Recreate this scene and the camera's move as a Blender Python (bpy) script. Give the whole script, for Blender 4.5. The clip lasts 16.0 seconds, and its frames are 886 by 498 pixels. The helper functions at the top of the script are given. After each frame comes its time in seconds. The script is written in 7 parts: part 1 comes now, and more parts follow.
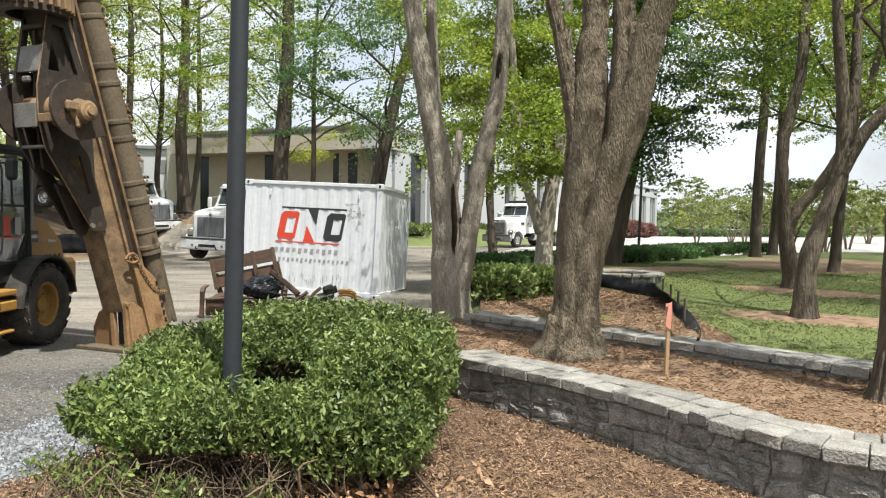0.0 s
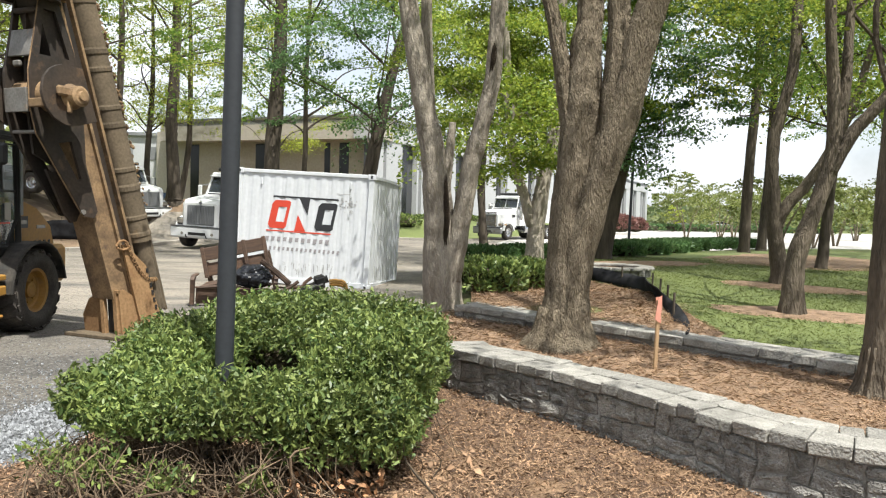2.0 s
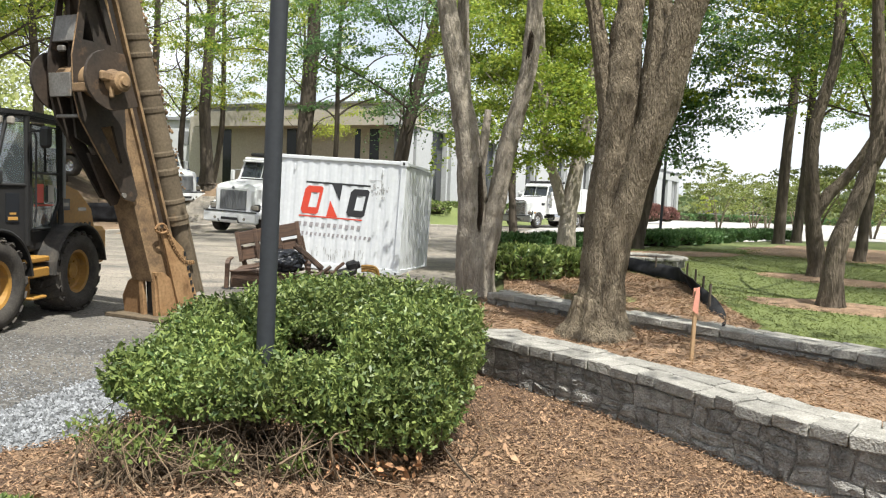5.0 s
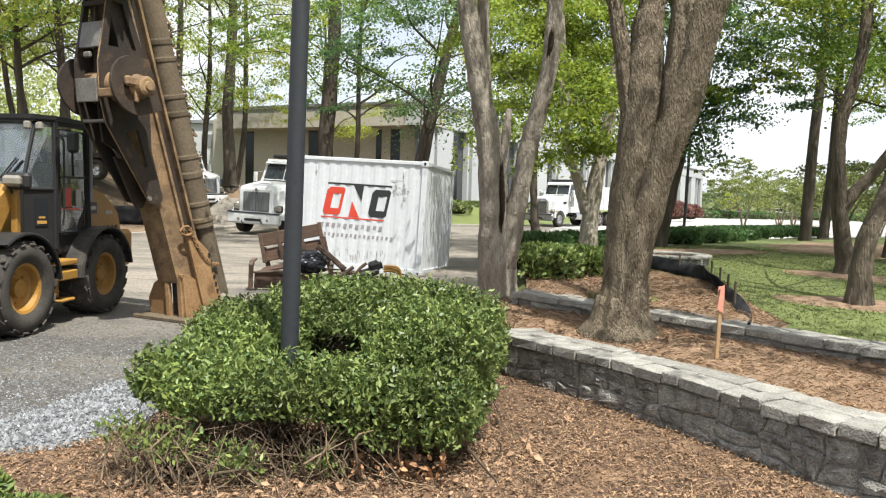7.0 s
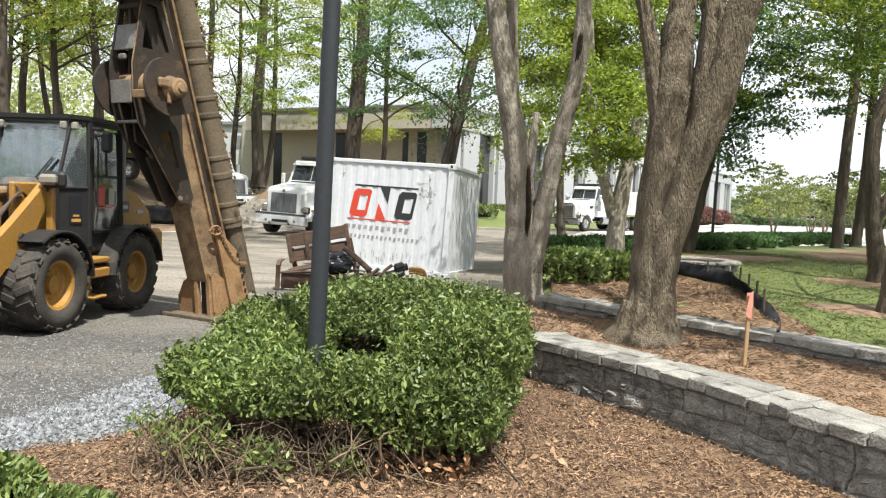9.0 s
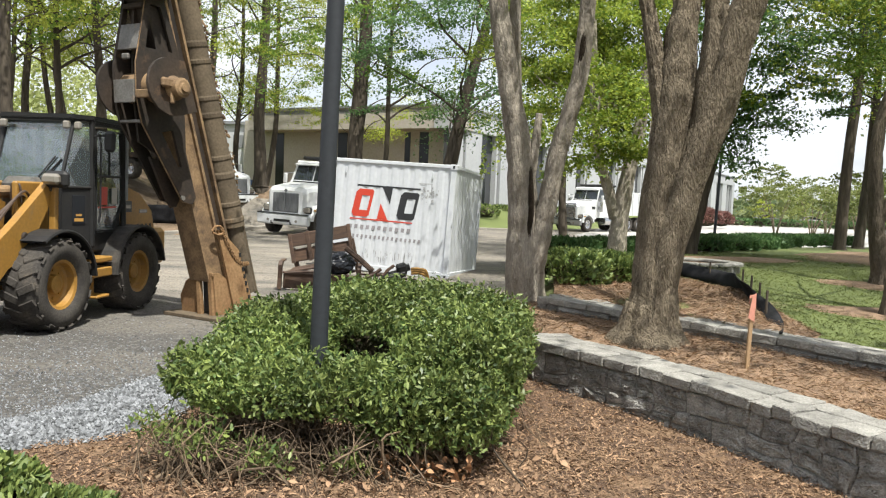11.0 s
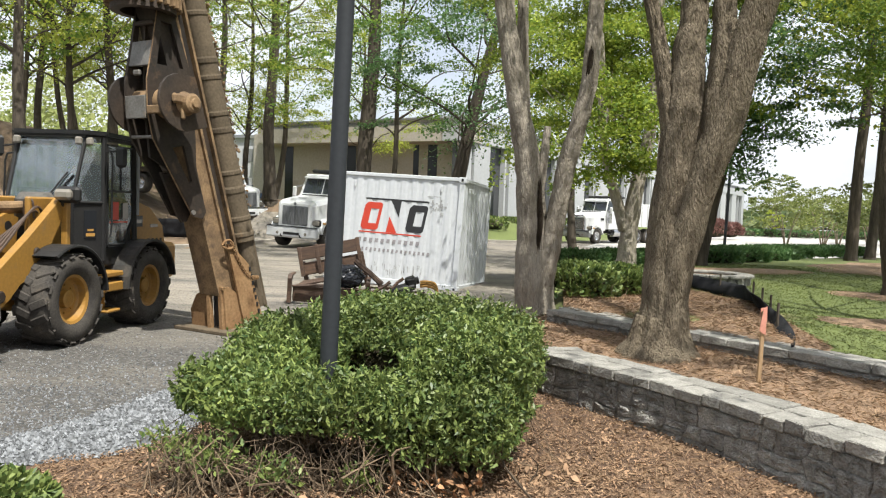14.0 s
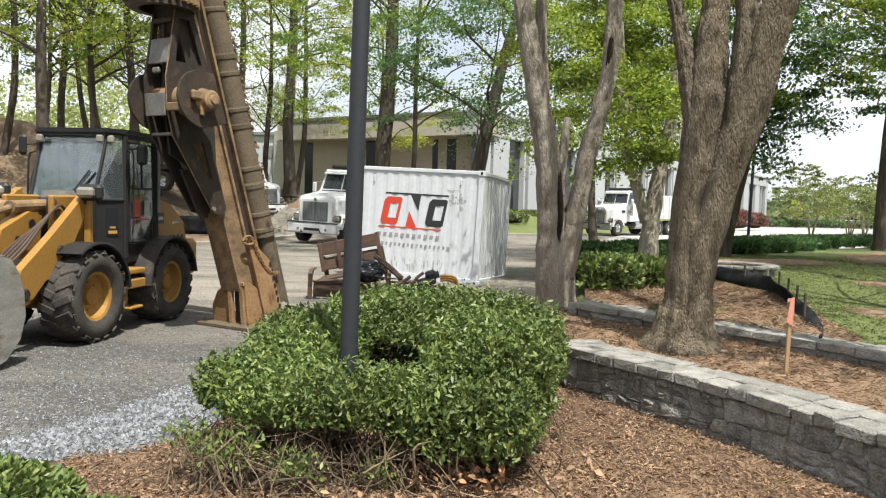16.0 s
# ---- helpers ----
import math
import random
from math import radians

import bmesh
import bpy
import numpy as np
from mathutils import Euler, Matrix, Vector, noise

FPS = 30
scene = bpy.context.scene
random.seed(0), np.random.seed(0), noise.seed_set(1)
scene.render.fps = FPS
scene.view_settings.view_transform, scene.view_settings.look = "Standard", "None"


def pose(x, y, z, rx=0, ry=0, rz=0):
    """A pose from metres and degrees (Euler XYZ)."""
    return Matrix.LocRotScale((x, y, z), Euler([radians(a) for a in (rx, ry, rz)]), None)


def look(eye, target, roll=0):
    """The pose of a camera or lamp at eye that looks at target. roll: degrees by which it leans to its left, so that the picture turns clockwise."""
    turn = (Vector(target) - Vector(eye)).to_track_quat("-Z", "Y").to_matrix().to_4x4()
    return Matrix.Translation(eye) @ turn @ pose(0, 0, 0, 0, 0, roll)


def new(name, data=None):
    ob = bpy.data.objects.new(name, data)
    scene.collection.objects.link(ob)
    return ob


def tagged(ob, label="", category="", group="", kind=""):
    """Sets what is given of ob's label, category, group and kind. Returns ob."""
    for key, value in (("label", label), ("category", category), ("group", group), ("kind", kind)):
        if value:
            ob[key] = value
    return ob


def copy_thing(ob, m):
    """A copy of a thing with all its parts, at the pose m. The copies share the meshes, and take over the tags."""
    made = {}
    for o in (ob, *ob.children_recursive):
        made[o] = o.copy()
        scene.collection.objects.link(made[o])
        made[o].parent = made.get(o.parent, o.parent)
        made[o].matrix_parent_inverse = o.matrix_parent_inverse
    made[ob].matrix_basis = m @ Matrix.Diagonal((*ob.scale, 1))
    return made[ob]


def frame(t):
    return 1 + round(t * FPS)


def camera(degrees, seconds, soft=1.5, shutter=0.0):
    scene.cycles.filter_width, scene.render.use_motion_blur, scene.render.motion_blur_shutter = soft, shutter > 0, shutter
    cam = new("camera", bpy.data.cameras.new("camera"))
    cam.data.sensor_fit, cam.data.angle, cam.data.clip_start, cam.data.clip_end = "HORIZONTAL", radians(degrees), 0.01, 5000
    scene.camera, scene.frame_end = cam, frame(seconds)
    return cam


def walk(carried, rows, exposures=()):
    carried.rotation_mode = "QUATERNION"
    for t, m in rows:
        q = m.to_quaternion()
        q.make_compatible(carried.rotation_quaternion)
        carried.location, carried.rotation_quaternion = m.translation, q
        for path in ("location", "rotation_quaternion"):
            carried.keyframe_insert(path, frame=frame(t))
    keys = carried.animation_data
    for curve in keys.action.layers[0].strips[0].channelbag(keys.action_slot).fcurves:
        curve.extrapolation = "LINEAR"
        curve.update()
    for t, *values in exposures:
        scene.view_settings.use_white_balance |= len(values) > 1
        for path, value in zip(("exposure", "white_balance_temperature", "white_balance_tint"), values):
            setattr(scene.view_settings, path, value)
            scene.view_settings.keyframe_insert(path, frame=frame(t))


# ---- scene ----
cam = camera(62.7, 16.0, soft=1.2)
PATH = [
    (0, (0.131, 0.224, 1.734), (0.31, 2.214, 1.656), 0.7),
    (0.5, (0.12, 0.213, 1.739), (0.3, 2.204, 1.658), 0.9),
    (1, (0.124, 0.212, 1.733), (0.309, 2.201, 1.643), 1.1),
    (1.5, (0.12, 0.21, 1.728), (0.319, 2.198, 1.629), 1.5),
    (2, (0.11, 0.205, 1.733), (0.316, 2.191, 1.632), 1.5),
    (2.5, (0.076, 0.181, 1.742), (0.273, 2.169, 1.64), 1.6),
    (3, (0.035, 0.156, 1.738), (0.221, 2.144, 1.628), 1.7),
    (3.5, (0.026, 0.166, 1.738), (0.198, 2.155, 1.62), 2.0),
    (4, (0.038, 0.201, 1.734), (0.197, 2.19, 1.608), 2.2),
    (6.5, (0.03, 0.164, 1.738), (0.117, 2.156, 1.591), 1.7),
    (7, (0.033, 0.179, 1.739), (0.105, 2.173, 1.597), 1.6),
    (7.5, (0.037, 0.169, 1.737), (0.094, 2.163, 1.597), 1.7),
    (8, (0.042, 0.167, 1.735), (0.091, 2.162, 1.597), 1.8),
    (8.5, (0.034, 0.159, 1.735), (0.065, 2.155, 1.599), 1.8),
    (9, (0.023, 0.158, 1.734), (0.026, 2.153, 1.598), 2.2),
    (11.5, (0.015, 0.161, 1.742), (0.014, 2.157, 1.606), 2.4),
    (12, (0.021, 0.165, 1.739), (0.021, 2.16, 1.606), 2.4),
    (12.5, (0.023, 0.161, 1.744), (0.024, 2.158, 1.622), 2.2),
    (13, (0.015, 0.154, 1.749), (0.019, 2.151, 1.641), 2.3),
    (13.5, (0.015, 0.149, 1.753), (0.01, 2.147, 1.655), 2.4),
    (14, (0.011, 0.152, 1.757), (-0.016, 2.15, 1.653), 2.1),
    (14.5, (0.019, 0.16, 1.752), (-0.033, 2.156, 1.642), 1.7),
    (15, (0.021, 0.168, 1.751), (-0.054, 2.163, 1.637), 1.4),
    (15.5, (0.025, 0.185, 1.742), (-0.059, 2.18, 1.627), 1.3),
    (16, (0.015, 0.197, 1.744), (-0.067, 2.192, 1.623), 1.4),
]
walk(cam, [(t, look(eye, target, roll)) for t, eye, target, roll in PATH], [(0, 0.86, 6400, 10), (0.7, 0.98, 6400, 10), (9, 1.0, 6400, 10), (11.4, 0.82, 6400, 10), (16, 0.83, 6400, 10)])

# ---------------------------------------------------------------- light
world = bpy.data.worlds.new("sky")
scene.world = world
world.use_nodes = True
wn = world.node_tree.nodes
sky = wn.new("ShaderNodeTexSky")
sky.sky_type = "NISHITA"
sky.sun_disc = False
SUN_EL, SUN_AZ = 66.0, 151.0            # degrees; azimuth clockwise from +y
sky.sun_elevation = radians(SUN_EL)
sky.sun_rotation = radians(SUN_AZ)
sky.air_density, sky.dust_density, sky.ozone_density = 1.0, 3.0, 1.0
wn["Background"].inputs["Strength"].default_value = 0.115
haze = wn.new("ShaderNodeHueSaturation")
haze.inputs["Saturation"].default_value = 0.55
world.node_tree.links.new(sky.outputs[0], haze.inputs["Color"])
# thin bright cloud over the blue
cloud, veil, over_sky = wn.new("ShaderNodeTexNoise"), wn.new("ShaderNodeMapRange"), wn.new("ShaderNodeMix")
cloud.inputs["Scale"].default_value, cloud.inputs["Detail"].default_value, cloud.inputs["Roughness"].default_value = 2.6, 7, 0.6
veil.inputs[1].default_value, veil.inputs[2].default_value, veil.inputs[3].default_value, veil.inputs[4].default_value = 0.40, 0.66, 0.18, 0.9
over_sky.data_type = "RGBA"
over_sky.inputs[7].default_value = (6.3, 6.55, 6.85, 1)
world.node_tree.links.new(cloud.outputs[0], veil.inputs[0])
world.node_tree.links.new(veil.outputs[0], over_sky.inputs[0])
world.node_tree.links.new(haze.outputs[0], over_sky.inputs[6])
world.node_tree.links.new(over_sky.outputs[2], wn["Background"].inputs[0])
sun = new("sun", bpy.data.lights.new("sun", "SUN"))
sun.data.energy, sun.data.angle, sun.data.color = 5.0, radians(0.53), (0.975, 0.955, 0.86)
sun_dir = Vector((math.sin(radians(SUN_AZ)) * math.cos(radians(SUN_EL)), math.cos(radians(SUN_AZ)) * math.cos(radians(SUN_EL)), math.sin(radians(SUN_EL))))
sun.matrix_world = look(sun_dir * 60, (0, 0, 0))


# ---------------------------------------------------------------- materials
def mat(name, col, rough=0.7, metal=0.0, alt=None, scale=6.0, amount=0.5, fine=60.0, bump=0.2, bump_d=0.01, stretch=(1, 1, 1),
        rand=0.12, spec=0.5, stain=None, stain_scale=1.5, stain_cut=0.55, island=0.0):
    """Two-scale procedural surface: broad colour drift, fine grain, bump, optional stains."""
    m = bpy.data.materials.new(name)
    m.use_nodes = True
    n, l = m.node_tree.nodes, m.node_tree.links
    b = n["Principled BSDF"]
    tc = n.new("ShaderNodeTexCoord")
    mp = n.new("ShaderNodeMapping")
    mp.inputs["Scale"].default_value = stretch
    l.new(tc.outputs["Object"], mp.inputs[0])
    big, small = n.new("ShaderNodeTexNoise"), n.new("ShaderNodeTexNoise")
    big.inputs["Scale"].default_value, big.inputs["Detail"].default_value = scale, 5
    small.inputs["Scale"].default_value, small.inputs["Detail"].default_value = fine, 4
    for x in (big, small):
        l.new(mp.outputs[0], x.inputs["Vector"])
    alt = alt or tuple(c * 0.6 for c in col)
    mix = n.new("ShaderNodeMix")
    mix.data_type = "RGBA"
    ramp = n.new("ShaderNodeMapRange")
    ramp.inputs[1].default_value, ramp.inputs[2].default_value = 0.35, 0.65
    ramp.inputs[4].default_value = amount * 1.6
    l.new(big.outputs[0], ramp.inputs[0])
    l.new(ramp.outputs[0], mix.inputs[0])
    mix.inputs[6].default_value, mix.inputs[7].default_value = (*col, 1), (*alt, 1)
    hsv = n.new("ShaderNodeHueSaturation")
    l.new(mix.outputs[2], hsv.inputs["Color"])
    val = n.new("ShaderNodeMapRange")
    val.inputs[1].default_value, val.inputs[2].default_value = 0.25, 0.75
    val.inputs[3].default_value, val.inputs[4].default_value = 1 - amount * 0.5, 1 + amount * 0.5
    l.new(small.outputs[0], val.inputs[0])
    if island:
        geo = n.new("ShaderNodeNewGeometry")
        rnd_out = geo.outputs["Random Per Island"]
    else:
        rnd_out = n.new("ShaderNodeObjectInfo").outputs["Random"]
    rr = n.new("ShaderNodeMapRange")
    k = island or rand
    rr.inputs[3].default_value, rr.inputs[4].default_value = 0.88 * (1 - k), 0.88 * (1 + k)
    l.new(rnd_out, rr.inputs[0])
    mul = n.new("ShaderNodeMath")
    mul.operation = "MULTIPLY"
    l.new(val.outputs[0], mul.inputs[0])
    l.new(rr.outputs[0], mul.inputs[1])
    l.new(mul.outputs[0], hsv.inputs["Value"])
    out = hsv.outputs[0]
    if stain:
        st = n.new("ShaderNodeTexNoise")
        st.inputs["Scale"].default_value, st.inputs["Detail"].default_value = stain_scale, 8
        st.inputs["Roughness"].default_value = 0.65
        l.new(mp.outputs[0], st.inputs["Vector"])
        sr = n.new("ShaderNodeMapRange")
        sr.inputs[1].default_value, sr.inputs[2].default_value = stain_cut, stain_cut + 0.12
        l.new(st.outputs[0], sr.inputs[0])
        mx = n.new("ShaderNodeMix")
        mx.data_type = "RGBA"
        l.new(sr.outputs[0], mx.inputs[0])
        l.new(out, mx.inputs[6])
        mx.inputs[7].default_value = (*stain, 1)
        out = mx.outputs[2]
    l.new(out, b.inputs["Base Color"])
    b.inputs["Roughness"].default_value, b.inputs["Metallic"].default_value = rough, metal
    b.inputs["Specular IOR Level"].default_value = spec
    if bump:
        bp = n.new("ShaderNodeBump")
        bp.inputs["Strength"].default_value, bp.inputs["Distance"].default_value = bump, bump_d
        add = n.new("ShaderNodeMath")
        add.operation = "ADD"
        l.new(big.outputs[0], add.inputs[0])
        l.new(small.outputs[0], add.inputs[1])
        l.new(add.outputs[0], bp.inputs["Height"])
        l.new(bp.outputs[0], b.inputs["Normal"])
    return m


def leaf_mat(name, col, alt, glow=0.45, rough=0.45):
    """Thin leaves: diffuse front, light passing through, slight gloss, colour varied leaf by leaf."""
    m = bpy.data.materials.new(name)
    m.use_nodes = True
    n, l = m.node_tree.nodes, m.node_tree.links
    b = n["Principled BSDF"]
    geo = n.new("ShaderNodeNewGeometry")
    mix = n.new("ShaderNodeMix")
    mix.data_type = "RGBA"
    mix.inputs[6].default_value, mix.inputs[7].default_value = (*col, 1), (*alt, 1)
    l.new(geo.outputs["Random Per Island"], mix.inputs[0])
    tc, nz = n.new("ShaderNodeTexCoord"), n.new("ShaderNodeTexNoise")
    nz.inputs["Scale"].default_value = 1.3
    l.new(tc.outputs["Object"], nz.inputs["Vector"])
    hsv = n.new("ShaderNodeHueSaturation")
    mr = n.new("ShaderNodeMapRange")
    mr.inputs[1].default_value, mr.inputs[2].default_value, mr.inputs[3].default_value, mr.inputs[4].default_value = 0.3, 0.7, 0.62, 1.18
    l.new(nz.outputs[0], mr.inputs[0])
    l.new(mr.outputs[0], hsv.inputs["Value"])
    l.new(mix.outputs[2], hsv.inputs["Color"])
    l.new(hsv.outputs[0], b.inputs["Base Color"])
    b.inputs["Roughness"].default_value = rough
    b.inputs["Specular IOR Level"].default_value = 0.35
    tr = n.new("ShaderNodeBsdfTranslucent")
    l.new(hsv.outputs[0], tr.inputs["Color"])
    ms = n.new("ShaderNodeMixShader")
    ms.inputs[0].default_value = glow
    l.new(b.outputs[0], ms.inputs[1])
    l.new(tr.outputs[0], ms.inputs[2])
    l.new(ms.outputs[0], n["Material Output"].inputs["Surface"])
    return m


def glass_mat(name, tint, rough=0.03, alpha=0.35, ior=2.1):
    m = bpy.data.materials.new(name)
    m.use_nodes = True
    n, l = m.node_tree.nodes, m.node_tree.links
    b = n["Principled BSDF"]
    b.inputs["Base Color"].default_value = (*tint, 1)
    b.inputs["Roughness"].default_value = rough
    b.inputs["Specular IOR Level"].default_value = 1.0
    b.inputs["IOR"].default_value = ior
    t = n.new("ShaderNodeBsdfTransparent")
    t.inputs[0].default_value = (0.75, 0.82, 0.8, 1)
    ms = n.new("ShaderNodeMixShader")
    ms.inputs[0].default_value = alpha
    l.new(t.outputs[0], ms.inputs[1])
    l.new(b.outputs[0], ms.inputs[2])
    l.new(ms.outputs[0], n["Material Output"].inputs["Surface"])
    return m


M = {}


def asphalt_mat():
    """Worn asphalt: exposed stone grain, pale dust drifts, dark damp spots; farther off, sunlight and dust painted
    pale.
    """
    m = bpy.data.materials.new("asphalt")
    m.use_nodes = True
    n, l = m.node_tree.nodes, m.node_tree.links
    b = n["Principled BSDF"]
    tc = n.new("ShaderNodeTexCoord")

    def tex(scale, detail, stretch=(1, 1, 1), rough=0.6):
        mp, t = n.new("ShaderNodeMapping"), n.new("ShaderNodeTexNoise")
        mp.inputs["Scale"].default_value = stretch
        l.new(tc.outputs["Object"], mp.inputs[0])
        l.new(mp.outputs[0], t.inputs["Vector"])
        t.inputs["Scale"].default_value, t.inputs["Detail"].default_value, t.inputs["Roughness"].default_value = scale, detail, rough
        return t.outputs[0]

    def cut(src, a, c, hi=1.0):
        r = n.new("ShaderNodeMapRange")
        r.inputs[1].default_value, r.inputs[2].default_value, r.inputs[4].default_value = a, c, hi
        l.new(src, r.inputs[0])
        return r.outputs[0]

    def over_(src, col, f):
        x = n.new("ShaderNodeMix")
        x.data_type = "RGBA"
        l.new(f, x.inputs[0])
        l.new(src, x.inputs[6])
        x.inputs[7].default_value = (*col, 1)
        return x.outputs[2]
    base = n.new("ShaderNodeRGB")
    base.outputs[0].default_value = (0.078, 0.072, 0.066, 1)
    c = over_(base.outputs[0], (0.048, 0.045, 0.042), cut(tex(0.5, 6), 0.45, 0.65, 0.8))
    dust = tex(0.42, 9, (0.55, 1.3, 1), 0.7)
    c = over_(c, (0.19, 0.165, 0.135), cut(dust, 0.46, 0.68, 0.6))
    # paler with y: sunlit brightness of the far lot painted in with its dust
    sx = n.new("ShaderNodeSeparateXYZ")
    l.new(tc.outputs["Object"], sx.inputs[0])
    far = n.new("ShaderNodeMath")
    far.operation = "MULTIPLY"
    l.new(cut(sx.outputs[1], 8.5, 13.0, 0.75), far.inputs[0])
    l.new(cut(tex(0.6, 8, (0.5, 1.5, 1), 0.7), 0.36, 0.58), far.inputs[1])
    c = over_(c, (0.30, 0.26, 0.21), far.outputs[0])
    vo = n.new("ShaderNodeTexVoronoi")
    vo.inputs["Scale"].default_value = 42
    l.new(tc.outputs["Object"], vo.inputs["Vector"])
    sep = n.new("ShaderNodeSeparateColor")
    l.new(vo.outputs["Color"], sep.inputs[0])
    c = over_(c, (0.18, 0.172, 0.16), cut(sep.outputs[0], 0.62, 0.97, 0.7))
    c = over_(c, (0.035, 0.032, 0.03), cut(sep.outputs[1], 0.72, 0.95, 0.7))
    c = over_(c, (0.03, 0.028, 0.026), cut(tex(0.8, 7, (1, 1.6, 1)), 0.68, 0.76, 0.6))
    l.new(c, b.inputs["Base Color"])
    b.inputs["Roughness"].default_value, b.inputs["Specular IOR Level"].default_value = 0.93, 0.3
    bp = n.new("ShaderNodeBump")
    bp.inputs["Strength"].default_value, bp.inputs["Distance"].default_value = 0.8, 0.012
    l.new(sep.outputs[2], bp.inputs["Height"])
    l.new(bp.outputs[0], b.inputs["Normal"])
    return m


M["asphalt"] = asphalt_mat()
M["concrete"] = mat("concrete", (0.42, 0.40, 0.37), 0.85, scale=0.5, amount=0.3, fine=30, bump=0.2)
M["gravel"] = mat("gravel", (0.13, 0.132, 0.135), 0.85, alt=(0.075, 0.077, 0.08), scale=25, amount=0.5, fine=70, bump=0.8, bump_d=0.02)
M["pebble"] = mat("pebble", (0.215, 0.222, 0.235), 0.9, alt=(0.09, 0.094, 0.10), scale=8, amount=0.4, fine=60, bump=0.2, island=0.65)
M["mulch"] = mat("mulch", (0.18, 0.107, 0.062), 0.95, alt=(0.08, 0.046, 0.029), scale=14, amount=0.6, fine=90, bump=0.9, bump_d=0.03,
                 stain=(0.26, 0.165, 0.095), stain_scale=3.0, stain_cut=0.55)
M["stalk"] = mat("stalk", (0.33, 0.215, 0.13), 0.9, alt=(0.19, 0.115, 0.065), scale=3, amount=0.4, fine=40, bump=0.0, island=0.45)
M["rot"] = mat("rotted_wood", (0.055, 0.042, 0.031), 0.95, scale=14, amount=0.6, fine=60, bump=0.8, bump_d=0.02, spec=0.1)
M["litter"] = mat("litter", (0.34, 0.212, 0.125), 0.85, alt=(0.16, 0.092, 0.052), scale=3, amount=0.4, fine=40, bump=0.1, island=0.38)
M["dead_leaf"] = mat("dead_leaf", (0.36, 0.185, 0.085), 0.8, alt=(0.22, 0.11, 0.055), scale=3, amount=0.4, fine=40, bump=0.1, island=0.35)
M["straw"] = mat("straw", (0.42, 0.28, 0.17), 0.9, alt=(0.24, 0.148, 0.085), scale=3, amount=0.4, fine=40, bump=0.0, island=0.45)
M["straw_bed"] = mat("straw_bed", (0.29, 0.19, 0.12), 0.95, alt=(0.17, 0.108, 0.067), scale=10, amount=0.55, fine=90, bump=0.9, bump_d=0.02,
                     stain=(0.155, 0.095, 0.058), stain_scale=2.2, stain_cut=0.57)
M["soil"] = mat("soil", (0.185, 0.125, 0.078), 0.95, alt=(0.115, 0.076, 0.048), scale=1.2, amount=0.5, fine=30, bump=0.7, bump_d=0.03,
                stain=(0.27, 0.20, 0.13), stain_scale=0.8, stain_cut=0.55)
M["lawn"] = mat("lawn", (0.112, 0.137, 0.037), 0.95, alt=(0.080, 0.101, 0.029), scale=0.7, amount=0.5, fine=25, bump=0.6, bump_d=0.02,
                stain=(0.24, 0.19, 0.10), stain_scale=0.55, stain_cut=0.60)
M["grass"] = leaf_mat("grass_blades", (0.094, 0.120, 0.030), (0.148, 0.166, 0.045), 0.3, 0.9)
M["stone"] = mat("stone", (0.35, 0.335, 0.308), 0.92, alt=(0.19, 0.181, 0.166), scale=11, amount=0.62, fine=70, bump=1.0, bump_d=0.03, rand=0.22,
                 stain=(0.105, 0.098, 0.085), stain_scale=6.0, stain_cut=0.58)
M["capstone"] = mat("capstone", (0.31, 0.296, 0.268), 0.92, alt=(0.20, 0.19, 0.17), scale=9, amount=0.5, fine=60, bump=1.0, bump_d=0.022, rand=0.2,
                    stain=(0.20, 0.19, 0.17), stain_scale=5.0, stain_cut=0.6)
M["mortar"] = mat("mortar", (0.25, 0.235, 0.212), 0.95, scale=8, amount=0.4, fine=60, bump=0.5)
M["bark"] = mat("bark", (0.245, 0.200, 0.144), 0.95, alt=(0.165, 0.133, 0.095), scale=15, amount=0.5, fine=85, bump=1.0, bump_d=0.06, stretch=(1, 1, 0.26), spec=0.15,
                stain=(0.080, 0.060, 0.043), stain_scale=52.0, stain_cut=0.55)
M["bark_lawn"] = mat("bark_lawn", (0.15, 0.122, 0.092), 0.95, alt=(0.08, 0.065, 0.05), scale=8, amount=0.6, fine=60, bump=1.0, bump_d=0.04, stretch=(1, 1, 0.2), spec=0.15)
M["bark_smooth"] = mat("bark_smooth", (0.33, 0.29, 0.24), 0.95, alt=(0.21, 0.178, 0.142), scale=10, amount=0.5, fine=55, bump=0.9, bump_d=0.03, spec=0.2,
                       stretch=(1, 1, 0.35), stain=(0.075, 0.055, 0.042), stain_scale=4.0, stain_cut=0.60)
M["bark_dark"] = mat("bark_dark", (0.10, 0.082, 0.064), 0.95, spec=0.15, alt=(0.048, 0.04, 0.032), scale=6, amount=0.5, fine=22, bump=0.9, bump_d=0.03, stretch=(1, 1, 0.2))
M["leaf"] = leaf_mat("leaf_green", (0.095, 0.185, 0.03), (0.215, 0.295, 0.05), 0.5)
M["leaf_maple"] = leaf_mat("leaf_maple", (0.10, 0.175, 0.026), (0.34, 0.39, 0.055), 0.5)
M["leaf_yellow"] = leaf_mat("leaf_yellow_green", (0.27, 0.36, 0.05), (0.42, 0.43, 0.07), 0.52)
M["leaf_dark"] = leaf_mat("leaf_dark_green", (0.068, 0.145, 0.052), (0.155, 0.25, 0.09), 0.5)
M["leaf_bush"] = leaf_mat("leaf_hedge", (0.052, 0.096, 0.028), (0.24, 0.29, 0.082), 0.26, 0.45)
M["leaf_olive"] = leaf_mat("leaf_olive", (0.14, 0.18, 0.045), (0.22, 0.24, 0.07), 0.45)
